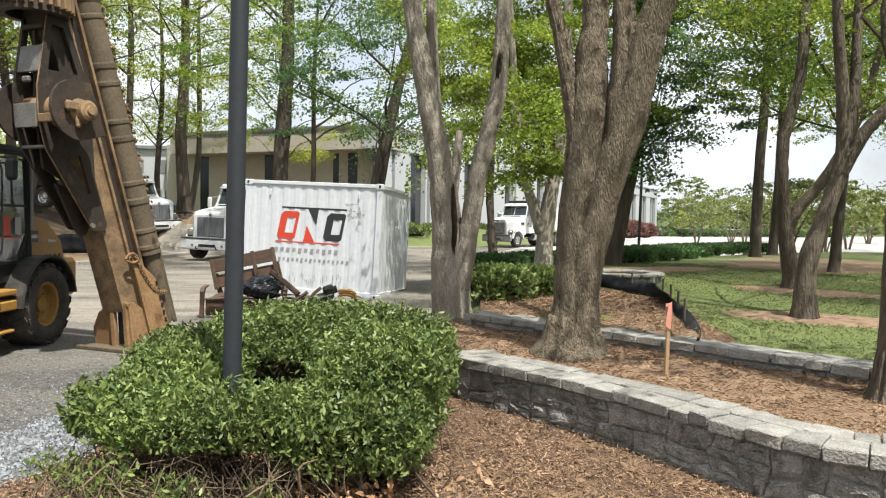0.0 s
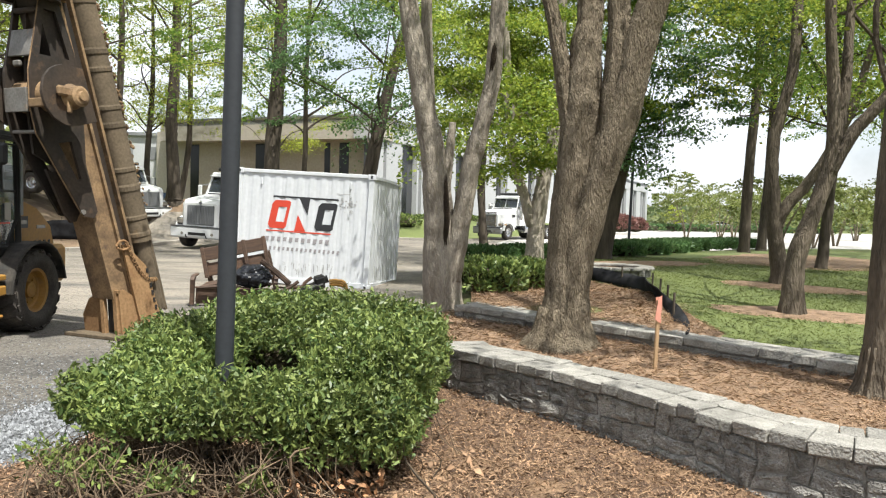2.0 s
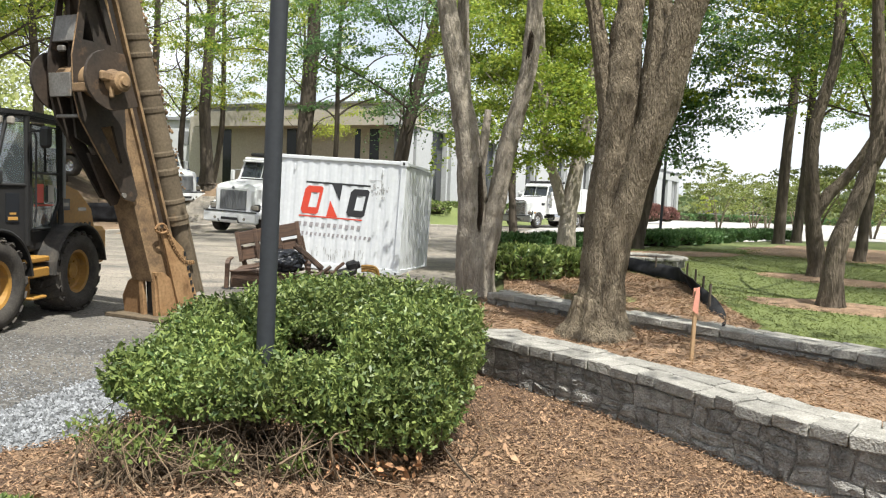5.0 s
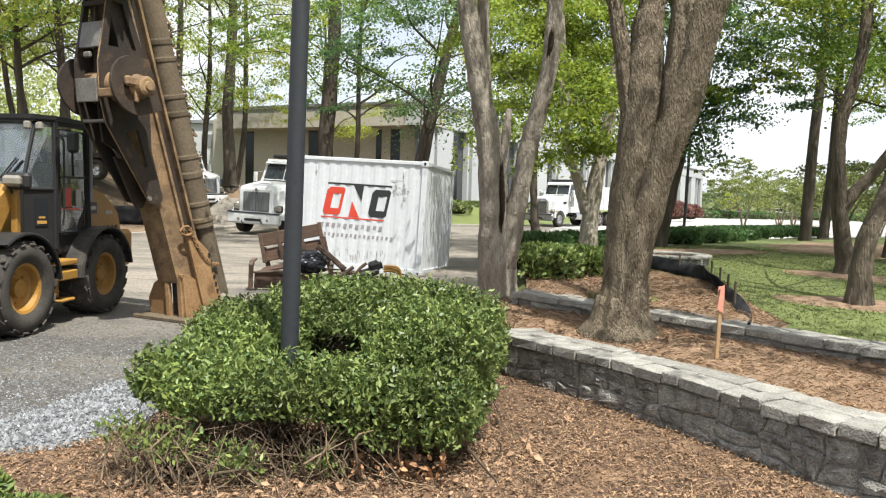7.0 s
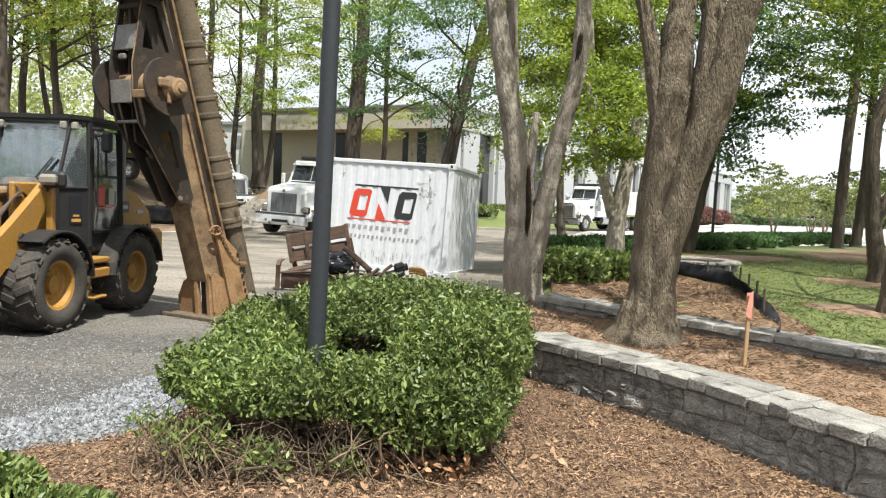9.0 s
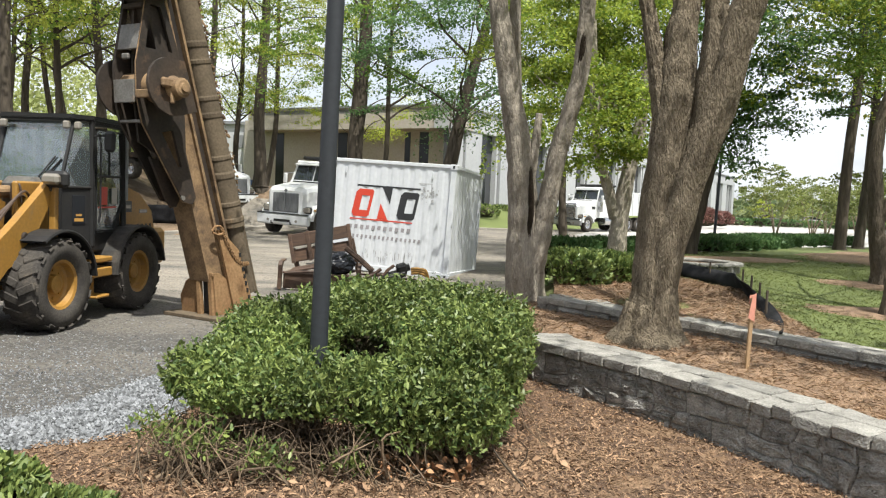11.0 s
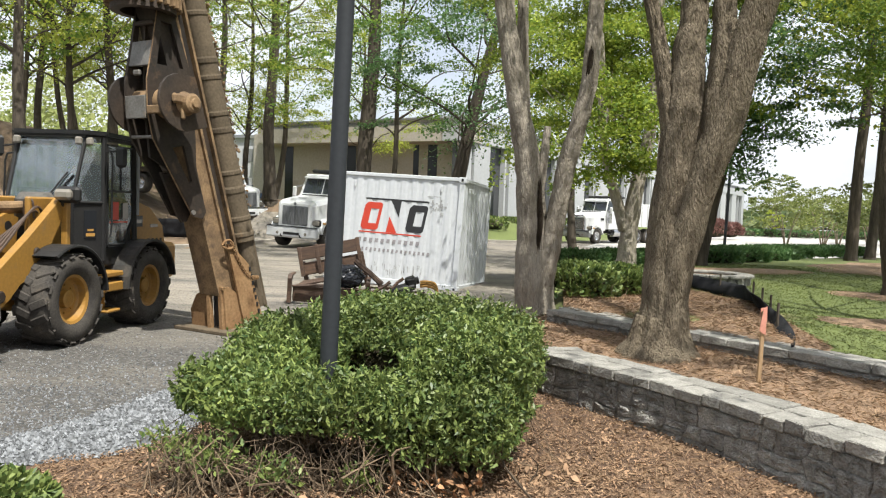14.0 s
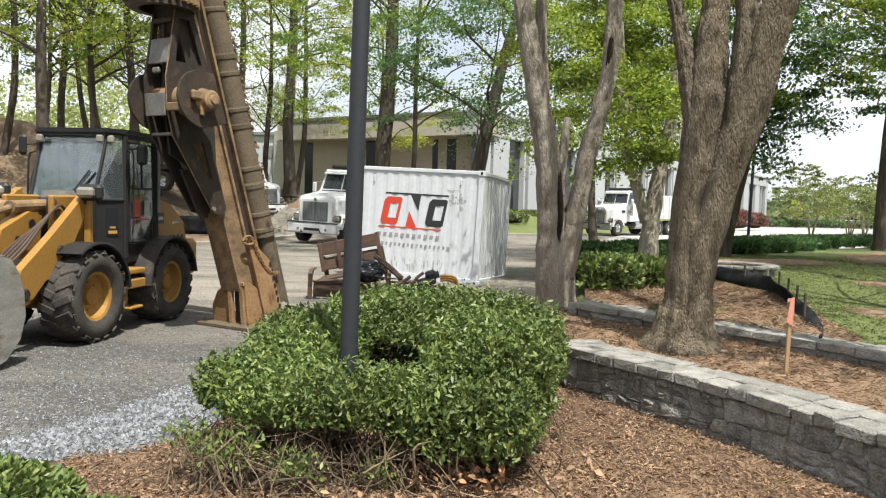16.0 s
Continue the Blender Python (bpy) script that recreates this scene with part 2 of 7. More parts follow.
# near-black colour stands in for the shade deep inside the hedges
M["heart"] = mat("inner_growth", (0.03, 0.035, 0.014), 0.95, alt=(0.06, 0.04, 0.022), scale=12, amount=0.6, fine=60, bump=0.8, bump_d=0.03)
# leaf colour paled to paint in the distance haze
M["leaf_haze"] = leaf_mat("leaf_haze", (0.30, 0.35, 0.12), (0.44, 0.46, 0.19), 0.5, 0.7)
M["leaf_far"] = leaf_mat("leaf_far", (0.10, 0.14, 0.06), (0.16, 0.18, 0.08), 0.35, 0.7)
M["leaf_red"] = leaf_mat("leaf_red", (0.20, 0.095, 0.085), (0.29, 0.15, 0.125), 0.35)
M["twig"] = mat("twig", (0.15, 0.105, 0.066), 0.9, scale=10, amount=0.4, fine=40, bump=0.3, island=0.55)
M["white_paint"] = mat("white_paint", (0.57, 0.585, 0.61), 0.45, alt=(0.53, 0.545, 0.57), scale=1.2, amount=0.12, fine=12, bump=0.05, stain=(0.50, 0.47, 0.42),
                       stain_scale=2.4, stain_cut=0.69, rand=0.02)
M["truck_white"] = mat("truck_white", (0.64, 0.645, 0.65), 0.25, scale=1.5, amount=0.08, fine=10, bump=0.0, rand=0.02)
M["beige"] = mat("beige_wall", (0.43, 0.385, 0.335), 0.85, alt=(0.38, 0.34, 0.295), scale=0.3, amount=0.25, fine=8, bump=0.1, rand=0.03)
M["white_wall"] = mat("white_wall", (0.44, 0.445, 0.46), 0.8, alt=(0.40, 0.405, 0.42), scale=0.3, amount=0.15, fine=6, bump=0.1, rand=0.03)
M["dark_glass"] = mat("dark_glass", (0.02, 0.022, 0.026), 0.12, scale=0.5, amount=0.3, fine=4, bump=0.0, spec=0.3)
M["dark_panel"] = mat("dark_panel", (0.075, 0.077, 0.082), 0.6, alt=(0.05, 0.052, 0.056), scale=0.5, amount=0.3, fine=8, bump=0.05, spec=0.3)
M["grey_panel"] = mat("grey_panel", (0.20, 0.205, 0.215), 0.6, scale=0.5, amount=0.2, fine=8, bump=0.05)
M["rust"] = mat("rusty_steel", (0.262, 0.170, 0.092), 0.85, 0.0, alt=(0.085, 0.056, 0.036), scale=4.5, amount=0.5, fine=35, bump=0.35, bump_d=0.006,
                stain=(0.075, 0.05, 0.034), stain_scale=5.0, stain_cut=0.58, spec=0.25)
M["orange_steel"] = mat("orange_steel", (0.255, 0.155, 0.078), 0.85, 0.0, spec=0.2, alt=(0.19, 0.105, 0.05), scale=4, amount=0.5, fine=30, bump=0.3, bump_d=0.005,
                        stain=(0.17, 0.10, 0.055), stain_scale=4, stain_cut=0.6)
M["dark_steel"] = mat("dark_steel", (0.024, 0.019, 0.016), 0.7, 0.0, alt=(0.050, 0.034, 0.024), scale=2.2, amount=0.6, fine=26, bump=0.35, bump_d=0.006,
                      stain=(0.12, 0.07, 0.038), stain_scale=1.9, stain_cut=0.60, spec=0.3)
M["worn_steel"] = mat("worn_steel", (0.20, 0.19, 0.175), 0.55, 0.35, alt=(0.12, 0.105, 0.09), scale=4, amount=0.5, fine=40, bump=0.2,
                      stain=(0.22, 0.14, 0.08), stain_scale=3, stain_cut=0.58)
M["bucket_steel"] = mat("bucket_steel", (0.40, 0.39, 0.36), 0.42, 0.3, alt=(0.25, 0.235, 0.21), scale=3, amount=0.5, fine=50, bump=0.15, bump_d=0.004,
                        stain=(0.16, 0.12, 0.085), stain_scale=2.2, stain_cut=0.58, stretch=(1, 1, 2.5))
M["mud_pipe"] = mat("mud_pipe", (0.130, 0.100, 0.068), 0.9, 0.0, spec=0.2, alt=(0.085, 0.066, 0.046), scale=3, amount=0.5, fine=30, bump=0.4, bump_d=0.008,
                    stain=(0.19, 0.122, 0.066), stain_scale=2.0, stain_cut=0.58)
M["yellow"] = mat("yellow_paint", (0.30, 0.155, 0.026), 0.55, alt=(0.30, 0.155, 0.033), scale=2.5, amount=0.3, fine=25, bump=0.08, rand=0.04,
                  stain=(0.20, 0.12, 0.05), stain_scale=4.0, stain_cut=0.58)
M["tyre"] = mat("tyre_rubber", (0.042, 0.038, 0.035), 0.88, alt=(0.075, 0.066, 0.057), scale=5, amount=0.5, fine=40, bump=0.3, spec=0.2,
                stain=(0.11, 0.09, 0.07), stain_scale=5, stain_cut=0.62)
M["black"] = mat("black_plastic", (0.018, 0.018, 0.019), 0.5, alt=(0.032, 0.030, 0.028), scale=4, amount=0.3, fine=30, bump=0.1, spec=0.25)
M["fender"] = mat("fender_plastic", (0.03, 0.029, 0.028), 0.7, alt=(0.07, 0.06, 0.05), scale=6, amount=0.5, fine=30, bump=0.15, spec=0.25)
M["cowl"] = mat("cowl_plastic", (0.085, 0.08, 0.075), 0.7, alt=(0.15, 0.135, 0.115), scale=6, amount=0.5, fine=30, bump=0.1, spec=0.25)
M["bumper_steel"] = mat("bumper_steel", (0.30, 0.30, 0.31), 0.35, 0.6, scale=3, amount=0.2, fine=20, bump=0.0)
M["chrome"] = mat("chrome", (0.6, 0.6, 0.62), 0.2, 0.9, scale=3, amount=0.1, fine=20, bump=0.0)
M["grille"] = mat("grille", (0.16, 0.165, 0.17), 0.4, 0.5, scale=3, amount=0.2, fine=30, bump=0.0)
M["lamp_lens"] = mat("lamp_lens", (0.27, 0.245, 0.21), 0.15, 0.2, scale=3, amount=0.1, fine=20, bump=0.0)
# milky grey of cab_glass paints in the sky's reflection
M["cab_glass"] = glass_mat("cab_glass", (0.16, 0.185, 0.195), 0.03, 0.36)
M["front_glass"] = glass_mat("front_glass", (0.10, 0.13, 0.15), 0.04, 0.6)
M["windscreen"] = glass_mat("windscreen", (0.02, 0.026, 0.03), 0.04, 0.85, 1.5)
M["pole"] = mat("pole_paint", (0.026, 0.029, 0.034), 0.55, alt=(0.028, 0.031, 0.036), scale=2, amount=0.3, fine=30, bump=0.08, spec=0.3)
M["fabric"] = mat("black_fabric", (0.008, 0.008, 0.009), 0.9, alt=(0.03, 0.03, 0.034), scale=4, amount=0.4, fine=60, bump=0.3, spec=0.15)
M["bag"] = mat("black_bag", (0.014, 0.016, 0.022), 0.32, scale=6, amount=0.3, fine=30, bump=0.3, bump_d=0.02)
M["wood"] = mat("stained_wood", (0.10, 0.056, 0.034), 0.7, alt=(0.045, 0.026, 0.018), scale=5, amount=0.5, fine=40, bump=0.3, stretch=(1, 6, 6), rand=0.25)
M["stake"] = mat("stake_wood", (0.40, 0.265, 0.145), 0.8, alt=(0.30, 0.19, 0.10), scale=6, amount=0.4, fine=40, bump=0.2, stretch=(4, 4, 0.6))
M["ribbon"] = mat("orange_ribbon", (0.70, 0.31, 0.23), 0.6, scale=8, amount=0.2, fine=40, bump=0.1)
M["red"] = mat("red_vinyl", (0.56, 0.05, 0.022), 0.5, scale=6, amount=0.12, fine=30, bump=0.0)
M["ink"] = mat("black_vinyl", (0.022, 0.022, 0.025), 0.5, scale=6, amount=0.2, fine=30, bump=0.0)
M["grey_ink"] = mat("grey_vinyl", (0.29, 0.27, 0.28), 0.5, scale=6, amount=0.2, fine=30, bump=0.0)
M["scuff"] = mat("scuff", (0.40, 0.40, 0.40), 0.6, scale=20, amount=0.5, fine=50, bump=0.0)
M["kerb"] = mat("kerb_concrete", (0.36, 0.33, 0.29), 0.9, scale=1.5, amount=0.4, fine=30, bump=0.3)
M["car_blue"] = mat("car_blue", (0.08, 0.12, 0.25), 0.25, scale=1, amount=0.1, fine=10, bump=0.0)
M["yellow_hose"] = mat("yellow_hose", (0.46, 0.25, 0.06), 0.5, scale=5, amount=0.2, fine=30, bump=0.0)
M["hose"] = mat("hose", (0.075, 0.046, 0.032), 0.6, scale=8, amount=0.4, fine=40, bump=0.1)


# ---------------------------------------------------------------- mesh helpers
def mesh_of(name, bm, material, smooth=False):
    me = bpy.data.meshes.new(name)
    bmesh.ops.recalc_face_normals(bm, faces=bm.faces)
    bm.to_mesh(me)
    bm.free()
    me.materials.append(material)
    if smooth:
        me.polygons.foreach_set("use_smooth", [True] * len(me.polygons))
    return me


def part(name, bm, material, parent=None, label="", smooth=False):
    ob = new(name, bm if isinstance(bm, bpy.types.Mesh) else mesh_of(name, bm, material, smooth))
    if parent is not None:
        ob.parent = parent
    if label:
        ob["label"] = label
    return ob


def thing(name, m, label, category, group="", kind=""):
    ob = new(name)
    ob.matrix_world = m
    return tagged(ob, label, category, group, kind)


def box(bm, c, s, bevel=0.0, m=None):
    """A box at centre c of size s, its edges bevelled; m turns it about its centre."""
    t = Matrix.Translation(c) @ (m or Matrix()) @ Matrix.Diagonal((*s, 1))
    r = bmesh.ops.create_cube(bm, size=1, matrix=t)
    if bevel:
        es = list({e for v in r["verts"] for e in v.link_edges})
        bmesh.ops.bevel(bm, geom=es, offset=bevel, segments=1, affect="EDGES", profile=0.5)
    return bm


def boxes(items, bevel=0.0):
    bm = bmesh.new()
    for it in items:
        box(bm, it[0], it[1], bevel, it[2] if len(it) > 2 else None)
    return bm


def plate(bm, outline, axis, a, b, holes=()):
    """An outline in a plane (axis 'x': (y, z); 'y': (x, z); 'z': (x, y)) as a slab from a to b along that axis."""
    def at(p, d):
        return {"x": (d, p[0], p[1]), "y": (p[0], d, p[1]), "z": (p[0], p[1], d)}[axis]
    lo = [bm.verts.new(at(p, a)) for p in outline]
    hi = [bm.verts.new(at(p, b)) for p in outline]
    k = len(outline)
    bm.faces.new(lo)
    bm.faces.new(hi[::-1])
    for i in range(k):
        bm.faces.new((lo[i], hi[i], hi[(i + 1) % k], lo[(i + 1) % k]))
    return bm


def axes_along(pts):
    out, ref = [], None
    for i in range(len(pts)):
        d = (pts[min(i + 1, len(pts) - 1)] - pts[max(i - 1, 0)])
        d = d.normalized() if d.length else Vector((0, 0, 1))
        if ref is None:
            ref = Vector((1, 0, 0)) if abs(d.x) < 0.9 else Vector((0, 1, 0))
        u = (ref - d * ref.dot(d)).normalized()
        ref = u
        out.append((u, d.cross(u)))
    return out


def tube(bm, pts, radii, seg=8, rough=0.0, lobes=0.0, cap=True, ridge=0.0):
    """A tapered tube through points; rough: uneven skin, lobes: low ridges along it."""
    pts = [Vector(p) for p in pts]
    if not isinstance(radii, (list, tuple)):
        radii = [radii] * len(pts)
    rings = []
    for (u, v), p, r in zip(axes_along(pts), pts, radii):
        ring = []
        for k in range(seg):
            a = 2 * math.pi * k / seg
            w = u * math.cos(a) + v * math.sin(a)
            q = r
            if rough:
                q *= 1 + rough * noise.noise((p + w * r) * (1.2 / max(r, 0.05)) * 0.5) + lobes * math.sin(3 * a + p.z * 0.7) * 0.5
            if ridge:
                g = noise.noise(Vector((math.cos(a) * 5.5, math.sin(a) * 5.5, p.z * 1.1 + p.x)))
                g2 = noise.noise(Vector((math.cos(a) * 12, math.sin(a) * 12, p.z * 3.0)))
                q += ridge * (0.5 - abs(g) * 2.2 + 0.45 * g2)
            ring.append(bm.verts.new(p + w * q))
        rings.append(ring)
    for a, b in zip(rings, rings[1:]):
        for k in range(seg):
            bm.faces.new((a[k], a[(k + 1) % seg], b[(k + 1) % seg], b[k]))
    if cap:
        bm.faces.new(rings[0][::-1])
        bm.faces.new(rings[-1])
    return bm


def smooth_path(pts, n):
    """A rounded curve of n steps a span through (x, y, z, r) points."""
    P = [np.array(p, float) for p in pts]
    P = [2 * P[0] - P[1]] + P + [2 * P[-1] - P[-2]]
    out = []
    for i in range(1, len(P) - 2):
        a, b, c, d = P[i - 1:i + 3]
        for k in range(n):
            t = k / n
            out.append(0.5 * (2 * b + (c - a) * t + (2 * a - 5 * b + 4 * c - d) * t * t + (3 * b - a - 3 * c + d) * t ** 3))
    out.append(P[-2])
    return out


def limb(bm, pts, n=5, seg=10, rough=0.25, lobes=0.0, ridge=0.0):
    c = smooth_path(pts, n)
    return tube(bm, [p[:3] for p in c], [max(0.002, float(p[3])) for p in c], seg, rough, lobes, True, ridge)


def poly_at(pts, n):
    """n + 1 points at even steps along a polyline of tuples."""
    P = np.array(pts, float)
    d = np.r_[0, np.cumsum(np.linalg.norm(np.diff(P, axis=0), axis=1))]
    s = np.linspace(0, d[-1], n + 1)
    return np.stack([np.interp(s, d, P[:, i]) for i in range(P.shape[1])], 1)


def raw_mesh(name, verts, faces_n, material):
    """A mesh of loose polygons with faces_n corners each from an array of corner places."""
    verts = np.asarray(verts, np.float32).reshape(-1, 3)
    nf = len(verts) // faces_n
    me = bpy.data.meshes.new(name)
    me.vertices.add(len(verts))
    me.vertices.foreach_set("co", verts.ravel())
    me.loops.add(len(verts))
    me.loops.foreach_set("vertex_index", np.arange(len(verts), dtype=np.int32))
    me.polygons.add(nf)
    me.polygons.foreach_set("loop_start", np.arange(nf, dtype=np.int32) * faces_n)
    me.polygons.foreach_set("loop_total", np.full(nf, faces_n, np.int32))
    me.materials.append(material)
    me.update(calc_edges=True)
    return me


def unit(a):
    return a / np.maximum(np.linalg.norm(a, axis=-1, keepdims=True), 1e-9)


def leaves(name, centres, outward, size, material, rng, aspect=0.5, spread=0.9, spread_size=0.35, shoots=0.0, kite=False):
    """Leaves as pointed blades at the centres, turned about the outward ways with a spread."""
    n = len(centres)
    nrm = unit(outward + rng.normal(0, spread, (n, 3)))
    side = unit(np.cross(nrm, rng.normal(0, 1, (n, 3))))
    along = np.cross(nrm, side)
    if shoots:
        way = unit(outward + rng.normal(0, shoots, (n, 3)))
        side = unit(np.cross(way, rng.normal(0, 1, (n, 3))))
        nrm, along = np.cross(side, way), way
    s = size * (1 + rng.normal(0, spread_size, (n, 1))).clip(0.4, 1.9)
    c = np.asarray(centres)
    w = s * aspect * 0.5
    droop = nrm * s * 0.10
    if kite:
        return raw_mesh(name, np.stack([c - along * s * 0.5 - droop, c + side * w, c + along * s * 0.5 - droop, c - side * w], 1), 4, material)
    v = np.stack([c - along * s * 0.5 - droop, c + side * w - along * s * 0.08, c + side * w * 0.72 + along * s * 0.25, c + along * s * 0.5 - droop,
                  c - side * w * 0.72 + along * s * 0.25, c - side * w - along * s * 0.08], 1)
    return raw_mesh(name, v, 6, material)


def grid_mesh(name, X, Y, Z, material, smooth=True, keep=None):
    """A sheet over a tensor grid of places."""
    ny, nx = X.shape
    v = np.stack([X, Y, Z], -1).reshape(-1, 3)
    i = np.arange(ny * nx).reshape(ny, nx)
    f = np.stack([i[:-1, :-1], i[:-1, 1:], i[1:, 1:], i[1:, :-1]], -1).reshape(-1, 4)
    if keep is not None:
        f = f[keep.ravel()]
    me = bpy.data.meshes.new(name)
    me.from_pydata(v.tolist(), [], f.tolist())
    me.materials.append(material)
    if smooth:
        me.polygons.foreach_set("use_smooth", [True] * len(me.polygons))
    return me


def fbm(x, y, s, seed=0):
    """Cheap smooth noise over arrays: a few sine waves in turned directions."""
    r = np.random.RandomState(seed)
    out = 0
    for k in range(6):
        a, p = r.uniform(0, 6.28), r.uniform(0, 6.28)
        f = s * (1 + 0.7 * k)
        out = out + np.sin((x * math.cos(a) + y * math.sin(a)) * f + p) / (1 + 0.6 * k)
    return out / 3


def sstep(a, b, x):
    t = np.clip((x - a) / (b - a), 0, 1)
    return t * t * (3 - 2 * t)


# ---------------------------------------------------------------- ground
EDGE_Y = [-10, 9, 12, 16, 19, 22, 26, 31, 36, 45, 60, 400]
EDGE_X = [0.5, 0.6, 1.0, 2.4, 5.5, 8.0, 11.5, 16.0, 24.0, 45.0, 90.0, 700.0]


def ground_z(x, y):
    """Height of the lawn and the wooded bank; the paved lot lies at 0."""
    x, y = np.asarray(x, float), np.asarray(y, float)
    lawn = np.interp(y, [0, 8, 14, 22, 30, 45, 60], [0.62, 0.64, 0.72, 0.66, 0.5, 0.12, -0.06]) + 0.03 * fbm(x, y, 0.5, 3) * (y > 7)
    right = sstep(-0.1, 0.9, x - np.interp(y, EDGE_Y, EDGE_X))
    z = -0.07 + right * (lawn + 0.07)
    bank = np.clip((-x - 11.5) * 0.43, 0, 5.6) * sstep(26.5, 38, y) * (1 - 0.6 * sstep(42, 65, y))
    bank = bank + 0.35 * sstep(26.5, 29, y) * sstep(-8, -11, x)
    bank = np.maximum(bank, 2.15 * sstep(35.5, 39.5, y) * sstep(-11.7, -10.4, x) * sstep(-7.0, -9.0, x) * (1 - 0.5 * sstep(46, 54, y)))
    back = 1.3 * sstep(44, 52, y) * sstep(9.0, 2.0, x - (y - 50) * 0.6) * (1 - sstep(80, 130, y) * 0.6)
    z = np.maximum(z, np.maximum(bank, np.where(x < 60, back, 0)) - 0.07)
    near = sstep(0.30, 0.06, (x - 1.16) * 0.773 + (y - 8.72) * 0.634) * (y < 12) * (x > 0)
    return z - near * 0.74


xs = np.r_[-900, -400, -200, -120, -80, np.arange(-60, -20, 2.0), np.arange(-20, 0, 1.0), np.arange(0, 10, 0.2), np.arange(10, 30, 1.0), np.arange(30, 80, 3.0), 100, 140, 200, 400, 900]
ys = np.r_[-300, -100, -40, -20, np.arange(-10, 4, 1.0), np.arange(4, 14, 0.2), np.arange(14, 60, 1.0), np.arange(60, 150, 4.0), 180, 240, 400, 900, 2500]
GX, GY = np.meshgrid(xs, ys)
me = grid_mesh("ground", GX, GY, ground_z(GX, GY), M["lawn"])
me.materials.append(M["soil"])
cx, cy = (GX[:-1, :-1] + GX[1:, 1:]) / 2, (GY[:-1, :-1] + GY[1:, 1:]) / 2
soil_here = ((cx < -2) & (cy > 22) & (cy < 58) & ~((cx < -15) & (cy > 43))) | ((cx > 9) & (cy > 12) & (cy < 40) & (fbm(cx, cy, 0.25, 8) > 0.18) & (cx > 12)) | (cx > 26) & (cy < 45) & (cy > 0)
me.materials.append(M["asphalt"])
ramp = (cx > -12.5) & (cx < -5) & (cy > 33) & (cy < 38.0)
me.polygons.foreach_set("material_index", np.where(ramp, 2, soil_here).ravel().astype(np.int32))
tagged(new("ground", me), "mown lawn and bare wooded bank around the site", "ground", kind="structure")

bm = bmesh.new()
lot = [(-60, -8), (-7, -8), (-6.0, 2.6), (-3.4, 4.5), (-2.3, 5.0), (-1.9, 5.4), (-1.8, 7), (-1.1, 9), (-0.1, 10.4), (0.7, 11.2), (1.1, 12), (2.6, 16), (5.6, 19.2),
       (8.1, 22.2), (11.6, 26.2), (16.1, 31.2), (24, 36.4), (45, 45.6), (90, 61), (95, 104), (46, 116), (9, 52), (4, 44), (-6, 43.5), (-8.5, 36), (-9.2, 30), (-10.5, 26.8), (-60, 26.8)]
bm.faces.new([bm.verts.new((x, y, 0.0)) for x, y in lot])
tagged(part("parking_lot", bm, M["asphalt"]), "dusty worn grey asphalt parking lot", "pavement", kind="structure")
bm = bmesh.new()
bm.faces.new([bm.verts.new((x, y, 0.006)) for x, y in [(7.5, 42), (11, 31), (16.3, 31.8), (24, 36.9), (45, 46), (90, 61.5), (94.5, 103.5), (46, 115.5), (12, 56)]])
tagged(part("concrete_drive", bm, M["concrete"]), "bright sunlit concrete drive beside the office", "pavement", kind="structure")


def ruled(name, a, b, n, m, material, rough, seed, label, cat):
    """A bed between two edge lines of (x, y, z), its surface uneven."""
    A, B = poly_at(a, n), poly_at(b, n)
    t = np.linspace(0, 1, m + 1)[None, :, None]
    G = A[:, None] * (1 - t) + B[:, None] * t
    X, Y = G[..., 0], G[..., 1]
    Z = G[..., 2] + rough * (fbm(X, Y, 2.0, seed) + 0.5 * fbm(X, Y, 8.0, seed + 1)) * np.sin(np.pi * t[..., 0]) ** 0.5
    return tagged(new(name, grid_mesh(name, X, Y, Z, material)), label, cat, kind="structure")


W1 = [(0.80, 6.75), (0.84, 6.5), (1.26, 5.96), (1.61, 5.49), (1.89, 5.04), (2.14, 4.55), (2.36, 4.14), (2.54, 3.91), (2.80, 3.72), (3.4, 3.4), (4.2, 3.1)]
W2 = [(1.16, 8.72), (1.30, 8.48), (1.88, 7.79), (2.5, 7.09), (3.2, 6.2), (3.92, 5.3), (4.7, 4.4)]
BED_IN = [(7, -6, 0.2), (6.0, 1.8, 0.2), (4.2, 3.25, 0.16), (3.4, 3.5, 0.15), (2.60, 4.02, 0.15), (2.2, 4.7, 0.16), (1.68, 5.55, 0.17), (0.9, 6.6, 0.19), (0.95, 7.6, 0.40), (1.1, 9.0, 0.46), (1.2, 10.2, 0.35), (1.2, 11.3, 0.2)]
BED_OUT = [(-7, -6, 0), (-6.0, 2.6, 0.01), (-3.4, 4.5, 0.01), (-2.3, 5.0, 0.01), (-1.95, 5.4, 0.01), (-1.85, 7, 0.01), (-1.15, 9, 0.01), (-0.2, 10.4, 0.01), (0.6, 11.2, 0.01)]
ruled("mulch_bed", BED_OUT, BED_IN, 110, 60, M["mulch"], 0.018, 5, "brown mulch and dry leaf bed below a stone wall", "mulch bed")
ruled("mulch_terrace", [(0.86, 9.2, 0.48), (0.86, 6.7, 0.5)] + [(x + 0.12, y + 0.1, 0.49) for x, y in W1[2:]], [(1.26, 9.0, 0.54)] + [(x + 0.1, y + 0.1, 0.53) for x, y in W2[1:]] + [(5.6, 3.6, 0.53)],
      70, 30, M["straw_bed"], 0.018, 11, "pine-straw terrace between two low stone walls", "mulch bed")
